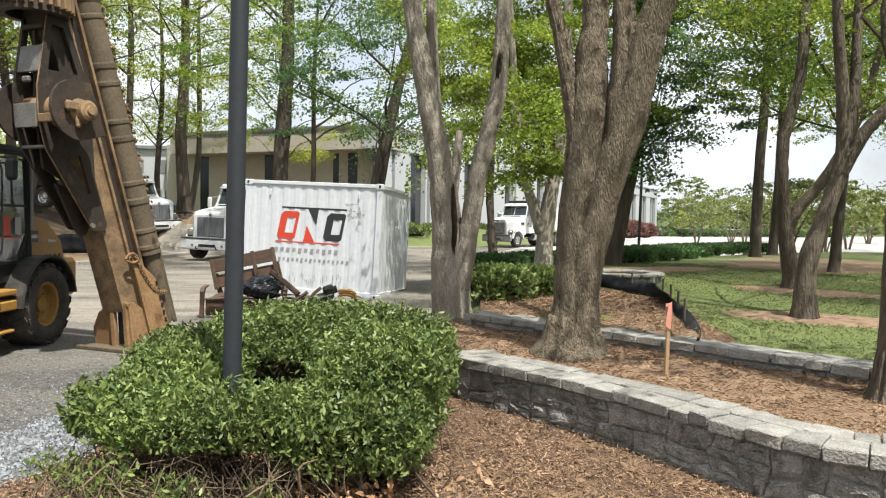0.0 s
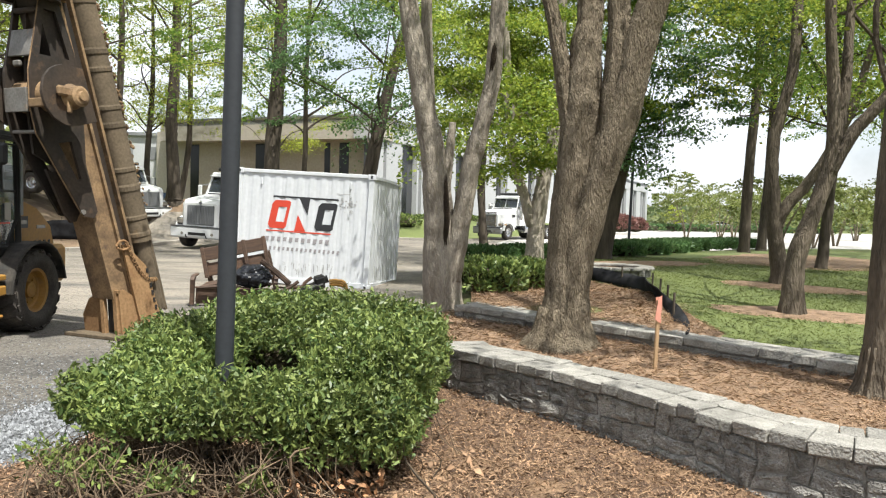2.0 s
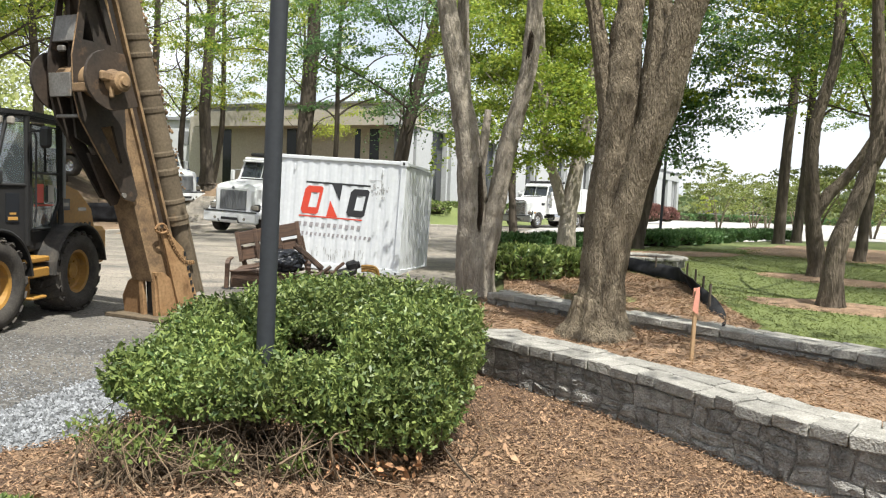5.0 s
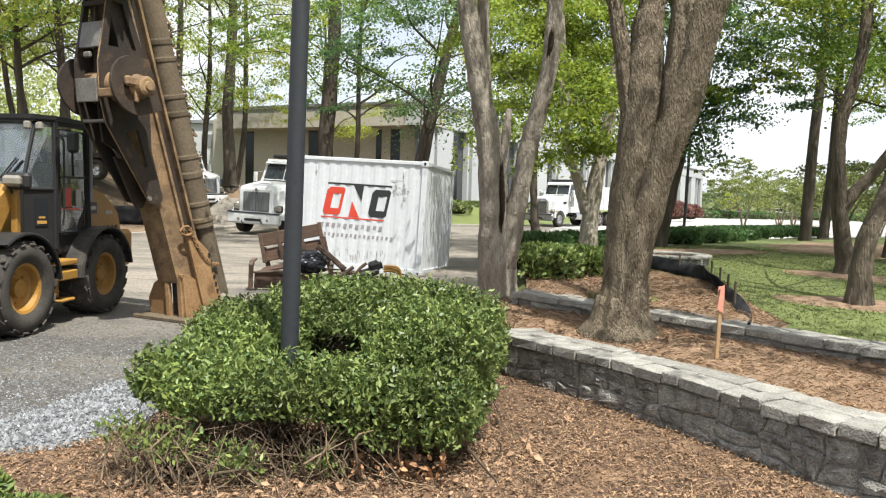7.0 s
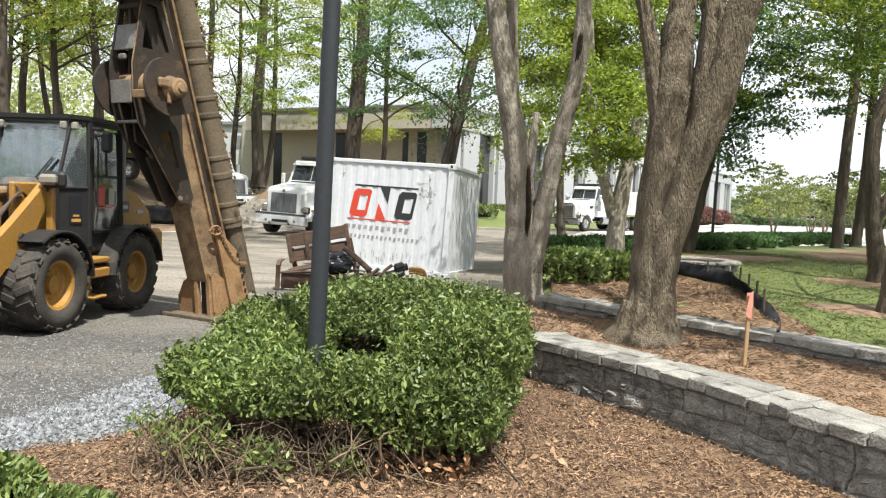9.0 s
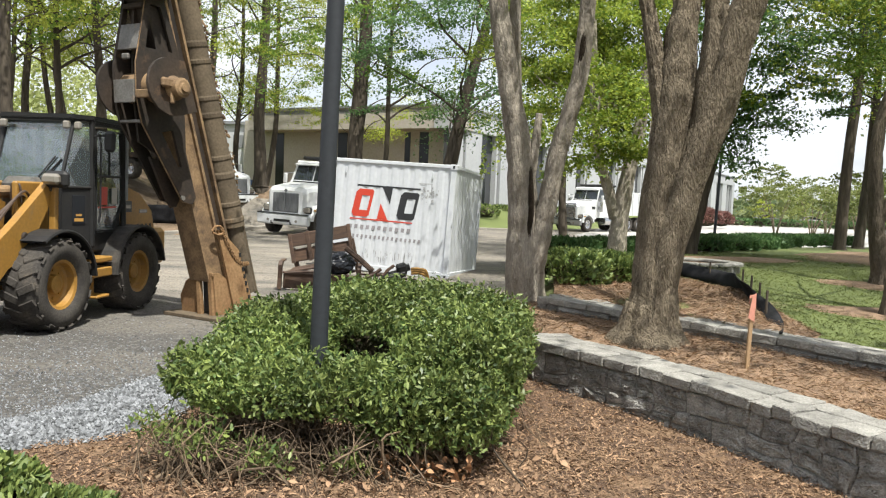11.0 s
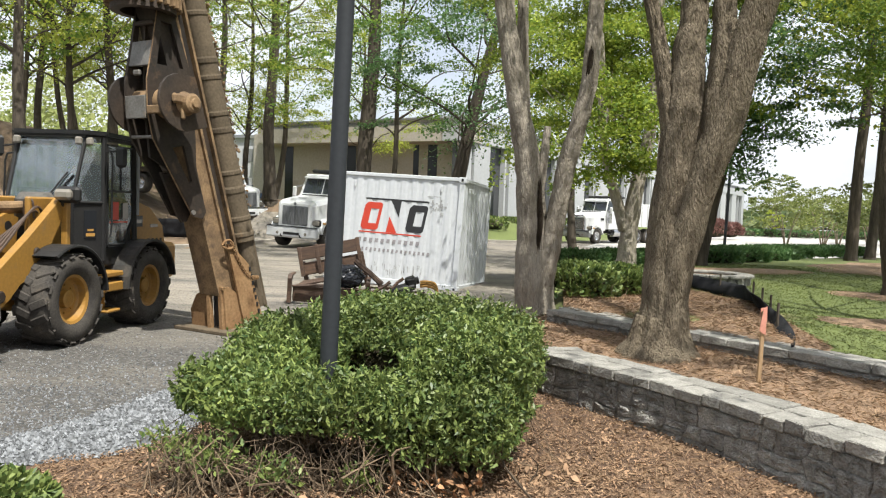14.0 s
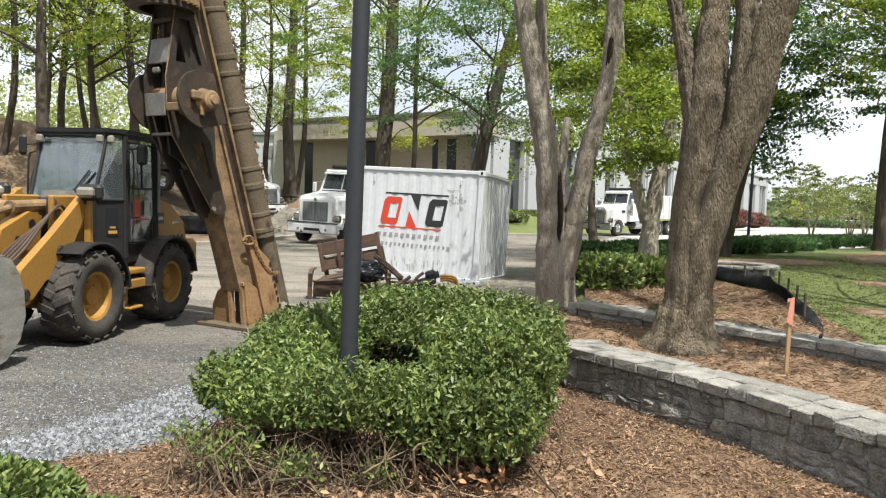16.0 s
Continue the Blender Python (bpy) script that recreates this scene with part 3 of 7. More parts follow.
ruled("mulch_patch", [(1.35, 8.75, 0.65), (2.6, 7.3, 0.65), (3.3, 6.45, 0.65)], [(2.0, 13.2, 0.74), (3.2, 12.4, 0.74), (3.85, 9.2, 0.74), (3.5, 7.2, 0.69), (3.42, 6.6, 0.66)],
      40, 30, M["straw_bed"], 0.03, 17, "pine straw and dug soil beside the black fence", "mulch bed")

# gravel along the lot's edge
ruled("gravel_strip", [(-9.0, 2.6, 0.004), (-5.4, 3.9, 0.004), (-3.3, 5.05, 0.004), (-2.9, 5.77, 0.004), (-2.5, 7.1, 0.004)], [(-9.0, 1.2, 0.01), (-6.0, 2.62, 0.018), (-3.4, 4.42, 0.016), (-2.27, 4.92, 0.016), (-1.92, 5.5, 0.014), (-1.87, 7.0, 0.012)],
      60, 26, M["gravel"], 0.012, 23, "crushed pale grey stone along the asphalt", "gravel")


def earth_ring(x, y, rx, ry, turn, seed, label):
    """A ragged patch of bare earth and needles under a tree, just proud of the lawn."""
    n, m = 40, 9
    a, f = np.meshgrid(np.linspace(0, 2 * np.pi, n), np.linspace(0.02, 1, m))
    edge = 1 + 0.16 * fbm(np.cos(a) * 2, np.sin(a) * 2, 1.5, seed) + 0.08 * fbm(np.cos(a) * 6, np.sin(a) * 6, 1.7, seed + 1)
    c, s = math.cos(radians(turn)), math.sin(radians(turn))
    u, v = np.cos(a) * f * rx * edge, np.sin(a) * f * ry * edge
    X, Y = x + u * c - v * s, y + u * s + v * c
    Z = ground_z(X, Y) + 0.03 - 0.034 * f ** 3
    tagged(new("earth_patch", grid_mesh("earth_patch", X, Y, Z, M["straw_bed"])), label, "bare earth", kind="structure")


earth_ring(5.35, 8.15, 1.25, 0.6, -32, 4, "bare earth and needles round a lawn tree")
earth_ring(6.95, 11.2, 1.3, 0.7, -40, 5, "bare earth and needles round a lawn tree")
earth_ring(11.8, 18.6, 4.6, 2.4, 52, 6, "bare earth under the trees by the drive")
earth_ring(6.3, 16.0, 1.9, 1.0, 20, 7, "bare earth beside the stone planter")


# ---------------------------------------------------------------- stone walls
def stone(corners, cut, material, parent, jit, rng):
    """One hewn stone from its eight corners (four low, four high), its edges knocked off."""
    bm = bmesh.new()
    v = [bm.verts.new(Vector(c) + Vector(rng.normal(0, jit, 3))) for c in corners]
    for f in ((0, 1, 2, 3), (7, 6, 5, 4), (0, 4, 5, 1), (1, 5, 6, 2), (2, 6, 7, 3), (3, 7, 4, 0)):
        bm.faces.new([v[i] for i in f])
    bmesh.ops.bevel(bm, geom=list(bm.edges), offset=cut, segments=1, affect="EDGES", profile=0.5)
    for w in bm.verts:
        w.co += Vector(rng.normal(0, jit * 0.35, 3))
    return part("stone", bm, material, parent)


def stone_wall(name, line, thick, z0, z1, cap_h, seed, label, long_stone):
    rng = np.random.RandomState(seed)
    P = np.array(line, float)
    d = np.r_[0, np.cumsum(np.linalg.norm(np.diff(P, axis=0), axis=1))]

    def at(s, depth, z):
        """Place at s along the wall, depth metres behind its face."""
        e = 0.12
        p = np.array([np.interp(s, d, P[:, 0]), np.interp(s, d, P[:, 1])])
        q = np.array([np.interp(min(s + e, d[-1]), d, P[:, 0]), np.interp(min(s + e, d[-1]), d, P[:, 1])])
        o = np.array([np.interp(max(s - e, 0), d, P[:, 0]), np.interp(max(s - e, 0), d, P[:, 1])])
        t = (q - o) / np.linalg.norm(q - o)
        nrm = np.array([-t[1], t[0]])
        w = p + nrm * depth
        return (w[0], w[1], z)

    wall = tagged(new(name), label, "stone wall", kind="structure")
    n = int(d[-1] / 0.12)
    bm = bmesh.new()
    rows = []
    for k in range(n + 1):
        s = d[-1] * k / n
        rows.append([bm.verts.new(at(s, a, z)) for a, z in ((0.012, z0 - 0.25), (0.012, z1 - 0.03), (thick - 0.02, z1 - 0.03), (thick - 0.02, z0 - 0.25))])
    for a, b in zip(rows, rows[1:]):
        for k in range(4):
            bm.faces.new((a[k], b[k], b[(k + 1) % 4], a[(k + 1) % 4]))
    bm.faces.new(rows[0])
    bm.faces.new(rows[-1][::-1])
    part("mortar", bm, M["mortar"], wall, "dark mortar core of the wall")

    def block(s0, s1, d0, d1, za, zb, za2, zb2, cut, material, jit):
        c = [at(s0, d0, za), at(s1, d0, za2), at(s1, d1, za2), at(s0, d1, za), at(s0, d0, zb), at(s1, d0, zb2), at(s1, d1, zb2), at(s0, d1, zb)]
        stone(c, cut, material, wall, jit, rng)

    # capping slabs in two rows
    for d0, d1, off in ((-0.03, thick * 0.52, 0.0), (thick * 0.53, thick + 0.02, 0.17)):
        s = -off
        while s < d[-1]:
            L = rng.uniform(0.5, 1.3) * long_stone
            dz = rng.normal(0, 0.004)
            block(max(s, 0), min(s + L - 0.008, d[-1]), d0 + rng.normal(0, 0.005), d1 + rng.normal(0, 0.003), z1 - cap_h + dz, z1 + dz, z1 - cap_h + dz, z1 + dz + rng.normal(0, 0.003), 0.007, M["capstone"], 0.0035)
            s += L
    # rubble face: blocks of uneven size, roughly coursed
    lo, hi = z0 - 0.12, z1 - cap_h - 0.004
    blocks = []

    def split(s0, s1, za, zb, depth):
        w, h = s1 - s0, zb - za
        if depth == 0 or (w < 0.36 and h < 0.21 and rng.rand() < 0.6) or w * h < 0.019:
            blocks.append((s0, s1, za, zb))
        elif w > h * rng.uniform(1.3, 2.6):
            m = s0 + w * rng.uniform(0.32, 0.68)
            split(s0, m, za, zb, depth - 1)
            split(m, s1, za, zb, depth - 1)
        else:
            m = za + h * rng.uniform(0.32, 0.68)
            split(s0, s1, za, m, depth - 1)
            split(s0, s1, m, zb, depth - 1)
    s = 0.0
    while s < d[-1]:
        w = rng.uniform(0.6, 1.0)
        split(s, min(s + w, d[-1]), lo, hi, 6)
        s += w
    jit_s = lambda a, b: 0.065 * noise.noise(Vector((a * 3.7, b * 5.1, seed)))
    jit_z = lambda a, b: 0.055 * noise.noise(Vector((a * 3.1 + 9, b * 4.3, seed + 5)))
    for s0, s1, za, zb in blocks:
        g = 0.0022
        q = [(s0 + g, za + g), ((s0 + s1) / 2, za + g), (s1 - g, za + g), (s1 - g, (za + zb) / 2), (s1 - g, zb - g), ((s0 + s1) / 2, zb - g), (s0 + g, zb - g), (s0 + g, (za + zb) / 2)]
        cell = [(p[0] + jit_s(*p), min(p[1] + jit_z(*p), hi)) for p in q]
        ms, mz = (s0 + s1) / 2, (za + zb) / 2
        proud = rng.uniform(-0.010, 0.004)
        bm = bmesh.new()
        rings = []
        for k, (f, dep, jit) in enumerate(((1.0, 0.05, 0), (1.0, proud + 0.014, 0.002), (0.95, proud, 0.004), (0.6, proud - 0.007, 0.008), (0.25, proud - 0.006, 0.009))):
            row = []
            for i, p in enumerate(cell):
                fs = f if i % 2 or k < 1 else f - 0.03
                row.append(bm.verts.new(at(ms + (p[0] - ms) * fs + rng.normal(0, jit), dep + rng.normal(0, jit * 0.7), mz + (p[1] - mz) * fs + rng.normal(0, jit))))
            rings.append(row)
        for r0, r1 in zip(rings, rings[1:]):
            for k in range(8):
                bm.faces.new((r0[k], r0[(k + 1) % 8], r1[(k + 1) % 8], r1[k]))
        bm.faces.new(rings[-1])
        part("stone", bm, M["stone"], wall)
    return wall


# ---------------------------------------------------------------- office building
def office():
    th = thing("office_building", pose(0, 0, 0), "long low office block with beige end wall and white piers", "building")
    c, l, r = Vector((0.5, 48.8, 0)), Vector((-15.43, 57.18, 0)), Vector((54.0, 137.0, 0))
    top, soffit, base = 8.0, 6.5, 0.2

    def wall_box(name, a, b, z0, z1, depth, out, material, label=""):
        """A slab from a to b, its outer face moved out along the wall's normal."""
        t = (b - a).normalized()
        nn = Vector((-t.y, t.x, 0))
        if nn.y > 0:
            nn = -nn
        bm = bmesh.new()
        q = [a + nn * out, b + nn * out, b + nn * (out - depth), a + nn * (out - depth)]
        lo, hi = [bm.verts.new((p.x, p.y, z0)) for p in q], [bm.verts.new((p.x, p.y, z1)) for p in q]
        bm.faces.new(lo)
        bm.faces.new(hi)
        for k in range(4):
            bm.faces.new((lo[k], lo[(k + 1) % 4], hi[(k + 1) % 4], hi[k]))
        return part(name, bm, material, th, label)

    def along(a, b, u):
        return a + (b - a).normalized() * u
    # end wall in shade
    La, Lb = (l - c).length, (r - c).length
    wall_box("wall", c, l, base, soffit, 0.4, -1.6, M["beige"], "beige end wall")
    wall_box("fascia", along(c, l, -0.2), along(c, l, La + 0.2), soffit, top, 2.2, 0.0, M["beige"], "deep beige fascia")
    wall_box("coping", along(c, l, -0.3), along(c, l, La + 0.3), top, top + 0.12, 2.3, 0.06, M["grey_panel"])
    for u, w in ((15.9, 0.8), (9.85, 0.85), (4.4, 0.45), (2.9, 0.75)):
        wall_box("window", along(c, l, u), along(c, l, u + w), base + 0.3, soffit - 0.1, 0.1, -1.57, M["dark_glass"], "tall dark slot window")
    # long face with white piers
    wall_box("wall", c, r, base - 2, soffit, 0.4, -0.5, M["dark_panel"], "recessed dark wall of the long side")
    wall_box("fascia", along(c, r, -0.2), r, soffit, top, 1.6, 0.0, M["white_wall"], "white fascia of the long side")
    wall_box("coping", along(c, r, -0.3), r, top, top + 0.12, 1.7, 0.06, M["white_wall"])
    def pier(u0, u1):
        wall_box("pier", along(c, r, u0), along(c, r, min(u1, Lb)), base - 2, soffit, 0.44, -0.05, M["white_wall"])

    def slot(u0, u1):
        wall_box("window", along(c, r, u0), along(c, r, u1), base - 1, soffit - 0.05, 0.06, -0.46, M["dark_glass"], "tall dark slot window")
    pier(0.0, 1.15)
    slot(1.2, 1.5)
    u = 1.55
    for w0 in [3.8 + 9.2 * k for k in range(11)]:
        pier(u, w0)
        slot(w0 + 0.05, w0 + (1.5 if w0 < 45 else 5.3))
        wall_box("fin", along(c, r, w0 + 2.35), along(c, r, w0 + 2.6), base - 2, soffit, 0.40, -0.08, M["white_wall"])
        if w0 < 45:
            slot(w0 + 2.65, w0 + 3.0)
        u = w0 + (3.05 if w0 < 45 else 5.4)
    pier(u, Lb)
    bm = bmesh.new()
    q = [c, r, r + Vector((-30, 20, 0)), l + Vector((-8, 28, 0)), l]
    plate(bm, [(p.x, p.y) for p in q], "z", top - 0.4, top - 0.1)
    part("roof", bm, M["grey_panel"], th)
    bm = bmesh.new()
    plate(bm, [(p.x - 1.5, p.y + 4.0) for p in q], "z", -1, top - 0.4)
    part("core", bm, M["beige"], th, "body of the building behind its outer walls")


office()
th = thing("white_building", pose(-23.5, 78, 2.0), "distant white two-storey building with dark windows", "building")
part("wall", boxes([((0, 0, 3.2), (14, 8, 6.4))]), M["white_wall"], th)
part("roof", boxes([((0, 0, 6.55), (14.6, 8.6, 0.3))]), M["grey_panel"], th)
for k in range(5):
    for z in (1.7, 4.7):
        part("window", boxes([((-5.2 + 2.6 * k, -4.0, z), (1.5, 0.1, 1.3))]), M["grey_panel"], th)

# kerbs as real steps
def kerb(pts, label):
    ob = tagged(new("kerb"), label, "kerb", kind="structure")
    q = poly_at(pts, max(2, int(sum(math.dist(a, b) for a, b in zip(pts, pts[1:])) / 1.5)))
    for a, b in zip(q, q[1:]):
        t = Vector(b - a).normalized()
        m = Matrix.Rotation(math.atan2(t.y, t.x), 4, "Z")
        c = (a + b) / 2
        part("kerb_stone", box(bmesh.new(), (c[0], c[1], 0.03), (math.dist(a, b) - 0.015, 0.16, 0.24), 0.02, m), M["kerb"], ob)


kerb([(-24, 26.9), (-10.4, 26.9), (-9.1, 30.1), (-8.4, 36.1), (-5.9, 43.6), (4.1, 44.1)], "pale concrete kerb at the foot of the bank")
kerb([(5.6, 19.2), (8.1, 22.2), (11.6, 26.2), (16.1, 31.2), (24, 36.4), (40, 43.3)], "pale concrete kerb beside the clipped hedge")


# ---------------------------------------------------------------- trees
def crown_points(rng, base, tip, spread, clumps, per, clump_r):
    """Leaf places in uneven clumps between two heights round a stem; also the clumps' centres."""
    cs = []
    for k in range(clumps):
        f = rng.uniform(0, 1) ** 0.85
        a = rng.uniform(0, 2 * math.pi)
        rr = spread * (0.25 + 0.75 * rng.uniform(0, 1) ** 0.6) * (0.55 + 0.9 * math.sin(math.pi * (0.12 + 0.8 * f)))
        cs.append((math.cos(a) * rr, math.sin(a) * rr, base + (tip - base) * f))
    cs = np.array(cs)
    pts, out = [], []
    for c in cs:
        q = np.clip(rng.normal(0, 1, (per, 3)), -1.8, 1.8) * np.array([1, 1, 0.26]) * clump_r * rng.uniform(0.5, 1.35)
        q[:, 2] += q[:, 0] * rng.normal(0, 0.22) + q[:, 1] * rng.normal(0, 0.22) - 0.18 * (q[:, 0] ** 2 + q[:, 1] ** 2)
        pts.append(c + q)
        out.append(np.tile([0, 0, 1.0], (per, 1)) + q * 0.25)
    return np.concatenate(pts), np.concatenate(out), cs


def grown_tree(name, m, height, r, bark, leaf, label, seed, crown_base, spread, clumps=80, per=150, leaf_size=0.125, lean=(0, 0), clump_r=0.6, group="", wander=0.12):
    """A tall tree: wandering tapered trunk, limbs out to the leaf clumps, a broken crown."""
    rng = np.random.RandomState(seed)
    th = thing(name, m, label, "tree", group)
    lv, out, cs = crown_points(rng, crown_base, height, spread, clumps, per, clump_r)
    sx = lambda z: lean[0] * z / height + wander * math.sin(z * 0.5 + seed)
    sy = lambda z: lean[1] * z / height + wander * math.cos(z * 0.43 + seed)
    bm = bmesh.new()
    pts = [(sx(z), sy(z), z, r * q) for z, q in ((-0.4, 1.6), (0.0, 1.35), (0.35, 1.08), (height * 0.2, 0.92), (height * 0.45, 0.72), (height * 0.7, 0.42), (height * 0.95, 0.08))]
    limb(bm, pts, 5, 12, 0.22, 0.06)
    part("trunk", bm, bark, th, smooth=True)
    bm = bmesh.new()
    for c in cs[::3]:
        z0 = max(crown_base * 0.75, min(c[2] - 0.35 * math.hypot(c[0], c[1]) - 0.3, height * 0.9))
        p0 = np.array([sx(z0), sy(z0), z0])
        c2 = c + np.array([sx(c[2]), sy(c[2]), 0])
        mid = (p0 + c2) / 2 + rng.normal(0, 0.28, 3) + np.array([0, 0, 0.3])
        rr = (0.014 + 0.007 * np.linalg.norm(c2 - p0)) * rng.uniform(0.6, 1.3)
        end = c2 + rng.normal(0, 0.2, 3)
        limb(bm, [(*p0, rr * 1.3), (*(p0 * 0.6 + mid * 0.4 + rng.normal(0, 0.1, 3)), rr), (*mid, rr * 0.7), (*end, 0.006)], 3, 5, 0.1)
    tagged(part("branchwork", bm, bark, th, "thin branches of the crown"), kind="stuff")
    lv[:, 0] += lean[0] * lv[:, 2] / height
    lv[:, 1] += lean[1] * lv[:, 2] / height
    part("crown", leaves("crown", lv, out, leaf_size, leaf, rng, 0.68, kite=True), leaf, th)
    return th


def own_tree(name, limbs, bark, label, leaf=None, clumps=(), per=150, leaf_size=0.11, seed=1, clump_r=0.5, seg=14, lobes=0.1, flare=None):
    """A tree whose stems follow given lines of (x, y, z, radius); leaf clumps at given places."""
    rng = np.random.RandomState(seed)
    b = limbs[0][0]
    th = thing(name, pose(b[0], b[1], b[2]), label, "tree")
    o = np.array([b[0], b[1], b[2], 0])
    for k, pts in enumerate(limbs):
        bm = bmesh.new()
        limb(bm, [tuple(np.array(p) - o) for p in pts], 14 if seg > 20 else 9, seg, 0.12, lobes, 0.016 if seg > 20 else 0.0)
        if k == 0 and flare:
            for j in range(13):
                a = 2 * math.pi * j / 13 + rng.uniform(-0.2, 0.2)
                rr = limbs[0][0][3]
                q = rr * rng.uniform(1.0, 1.3) * flare
                w = rr * rng.uniform(0.07, 0.13)
                limb(bm, [(math.cos(a) * q, math.sin(a) * q, -0.03, w * 0.5), (math.cos(a) * rr * 0.84, math.sin(a) * rr * 0.84, 0.05, w), (math.cos(a) * rr * 0.64, math.sin(a) * rr * 0.64, 0.16, w), (math.cos(a + 0.1) * rr * 0.5, math.sin(a + 0.1) * rr * 0.5, 0.42, w * 0.5)], 4, 8, 0.25)
        part("trunk" if k == 0 else "stem", bm, M["rot"] if pts[0][3] < 0.03 else bark, th, "dark rotted wood in the crotch" if pts[0][3] < 0.03 else "", smooth=True)
    if clumps:
        pts, out = [], []
        bm = bmesh.new()
        tips = [np.array(l[-1][:3]) for l in limbs] + [np.array(l[len(l) // 2][:3]) for l in limbs]
        for i, c in enumerate(clumps):
            c = np.array(c)
            q = np.clip(rng.normal(0, 1, (per, 3)), -1.8, 1.8) * np.array([1, 1, 0.24]) * clump_r * rng.uniform(0.5, 1.3)
            q[:, 2] += q[:, 0] * rng.normal(0, 0.22) + q[:, 1] * rng.normal(0, 0.22) - 0.25 * (q[:, 0] ** 2 + q[:, 1] ** 2)
            pts.append(c + q)
            out.append(np.tile([0, 0, 1.0], (per, 1)) + q * 0.3)
            if i % 5:
                continue
            t = min(tips, key=lambda t: np.linalg.norm(t - c) + (2 if t[2] > c[2] + 1.0 else 0))
            mid = (t + c) / 2 + rng.normal(0, 0.15, 3)
            kink = t * 0.7 + c * 0.3 + rng.normal(0, 0.2, 3)
            limb(bm, [(*(t - o[:3]), 0.026), (*(kink - o[:3]), 0.02), (*(mid - o[:3]), 0.013), (*(c - o[:3]), 0.005)], 4, 5, 0.1)
        tagged(part("branchwork", bm, bark, th, "thin branches of the crown"), kind="stuff")
        part("crown", leaves("crown", np.concatenate(pts) - o[:3], np.concatenate(out), leaf_size, leaf, rng, 0.62, kite=True), leaf, th)
    return th


def ring_clumps(rng, cx, cy, z0, z1, rad, n):
    out = []
    for k in range(n):
        a, q = rng.uniform(0, 6.28), rad * rng.uniform(0.15, 1) ** 0.6
        out.append((cx + math.cos(a) * q, cy + math.sin(a) * q, rng.uniform(z0, z1)))
    return out


R5 = np.random.RandomState(55)
# the twin-stemmed tree on the terrace
TWIN_A = [(1.93, 6.79, 0.46, 0.4), (1.95, 6.79, 0.62, 0.3), (1.95, 6.79, 0.8, 0.235), (1.95, 6.79, 1.0, 0.188), (1.955, 6.81, 1.44, 0.182), (2.00, 6.82, 2.2, 0.165), (2.05, 6.83, 2.75, 0.17), (2.08, 6.85, 3.3, 0.135), (2.13, 6.9, 3.9, 0.115), (2.2, 7.0, 6.0, 0.08), (2.0, 7.2, 10, 0.04)]
TWIN_B = [(1.97, 6.74, 0.5, 0.22), (1.99, 6.73, 1.0, 0.165), (2.04, 6.72, 1.44, 0.158), (2.21, 6.7, 2.1, 0.15), (2.39, 6.69, 2.7, 0.16), (2.51, 6.66, 3.3, 0.15), (2.66, 6.6, 3.85, 0.135), (3.3, 6.4, 6.2, 0.1), (3.8, 6.2, 10, 0.05)]
TWIN_C = [(1.96, 6.82, 2.5, 0.1), (1.9, 6.85, 2.9, 0.085), (1.83, 6.9, 3.3, 0.07), (1.72, 6.95, 3.8, 0.06), (1.2, 7.1, 5.6, 0.045), (0.6, 7.2, 8, 0.02)]
TWIN_D = [(2.26, 6.72, 2.3, 0.11), (2.32, 6.72, 2.9, 0.12), (2.36, 6.75, 3.4, 0.11), (2.36, 6.8, 4.0, 0.09), (2.5, 7.0, 7.0, 0.04)]
own_tree("tree", [TWIN_A, TWIN_B, TWIN_C, TWIN_D],
    M["bark"], "stout twin-stemmed tree with rough grey-brown bark on the terrace", M["leaf"],
    ring_clumps(R5, 2.4, 8.2, 4.9, 10.5, 3.4, 18), 260, 0.08, 21, 0.55, 56, 0.10, 0.95)
# the forked tree behind the hedge
FORK_A = [(1.08, 9.3, 0.4, 0.3), (1.07, 9.3, 0.65, 0.25), (1.04, 9.3, 1.0, 0.235), (1.0, 9.3, 1.5, 0.19), (0.93, 9.3, 2.2, 0.17), (0.84, 9.3, 2.7, 0.145), (0.74, 9.3, 3.2, 0.13), (0.53, 9.3, 4.4, 0.115), (0.3, 9.4, 6.5, 0.09), (0.1, 9.5, 11, 0.04)]
FORK_B = [(1.12, 9.25, 0.9, 0.16), (1.22, 9.22, 1.35, 0.125), (1.3, 9.2, 1.9, 0.115), (1.38, 9.2, 2.4, 0.115), (1.5, 9.2, 2.9, 0.105), (1.6, 9.2, 3.4, 0.1), (1.66, 9.2, 4.4, 0.085), (1.9, 9.3, 7, 0.06), (2.1, 9.5, 10, 0.03)]
FORK_ROT = [(1.08, 9.13, 0.95, 0.02), (1.06, 9.14, 1.3, 0.028), (1.075, 9.15, 1.7, 0.032), (1.05, 9.17, 2.05, 0.024), (1.04, 9.22, 2.3, 0.012)]
FORK_STUB = [(1.0, 9.28, 1.6, 0.09), (1.06, 9.26, 2.1, 0.065), (1.1, 9.25, 2.5, 0.055), (1.13, 9.25, 2.85, 0.035)]
FORK_C = [(0.85, 9.38, 2.4, 0.08), (0.83, 9.42, 3.2, 0.075), (0.78, 9.5, 4.5, 0.06), (0.8, 9.8, 7, 0.03)]
FORK_WOUND = [(1.56, 9.12, 3.46, 0.012), (1.585, 9.11, 3.58, 0.028), (1.60, 9.115, 3.72, 0.026), (1.61, 9.125, 3.84, 0.010)]
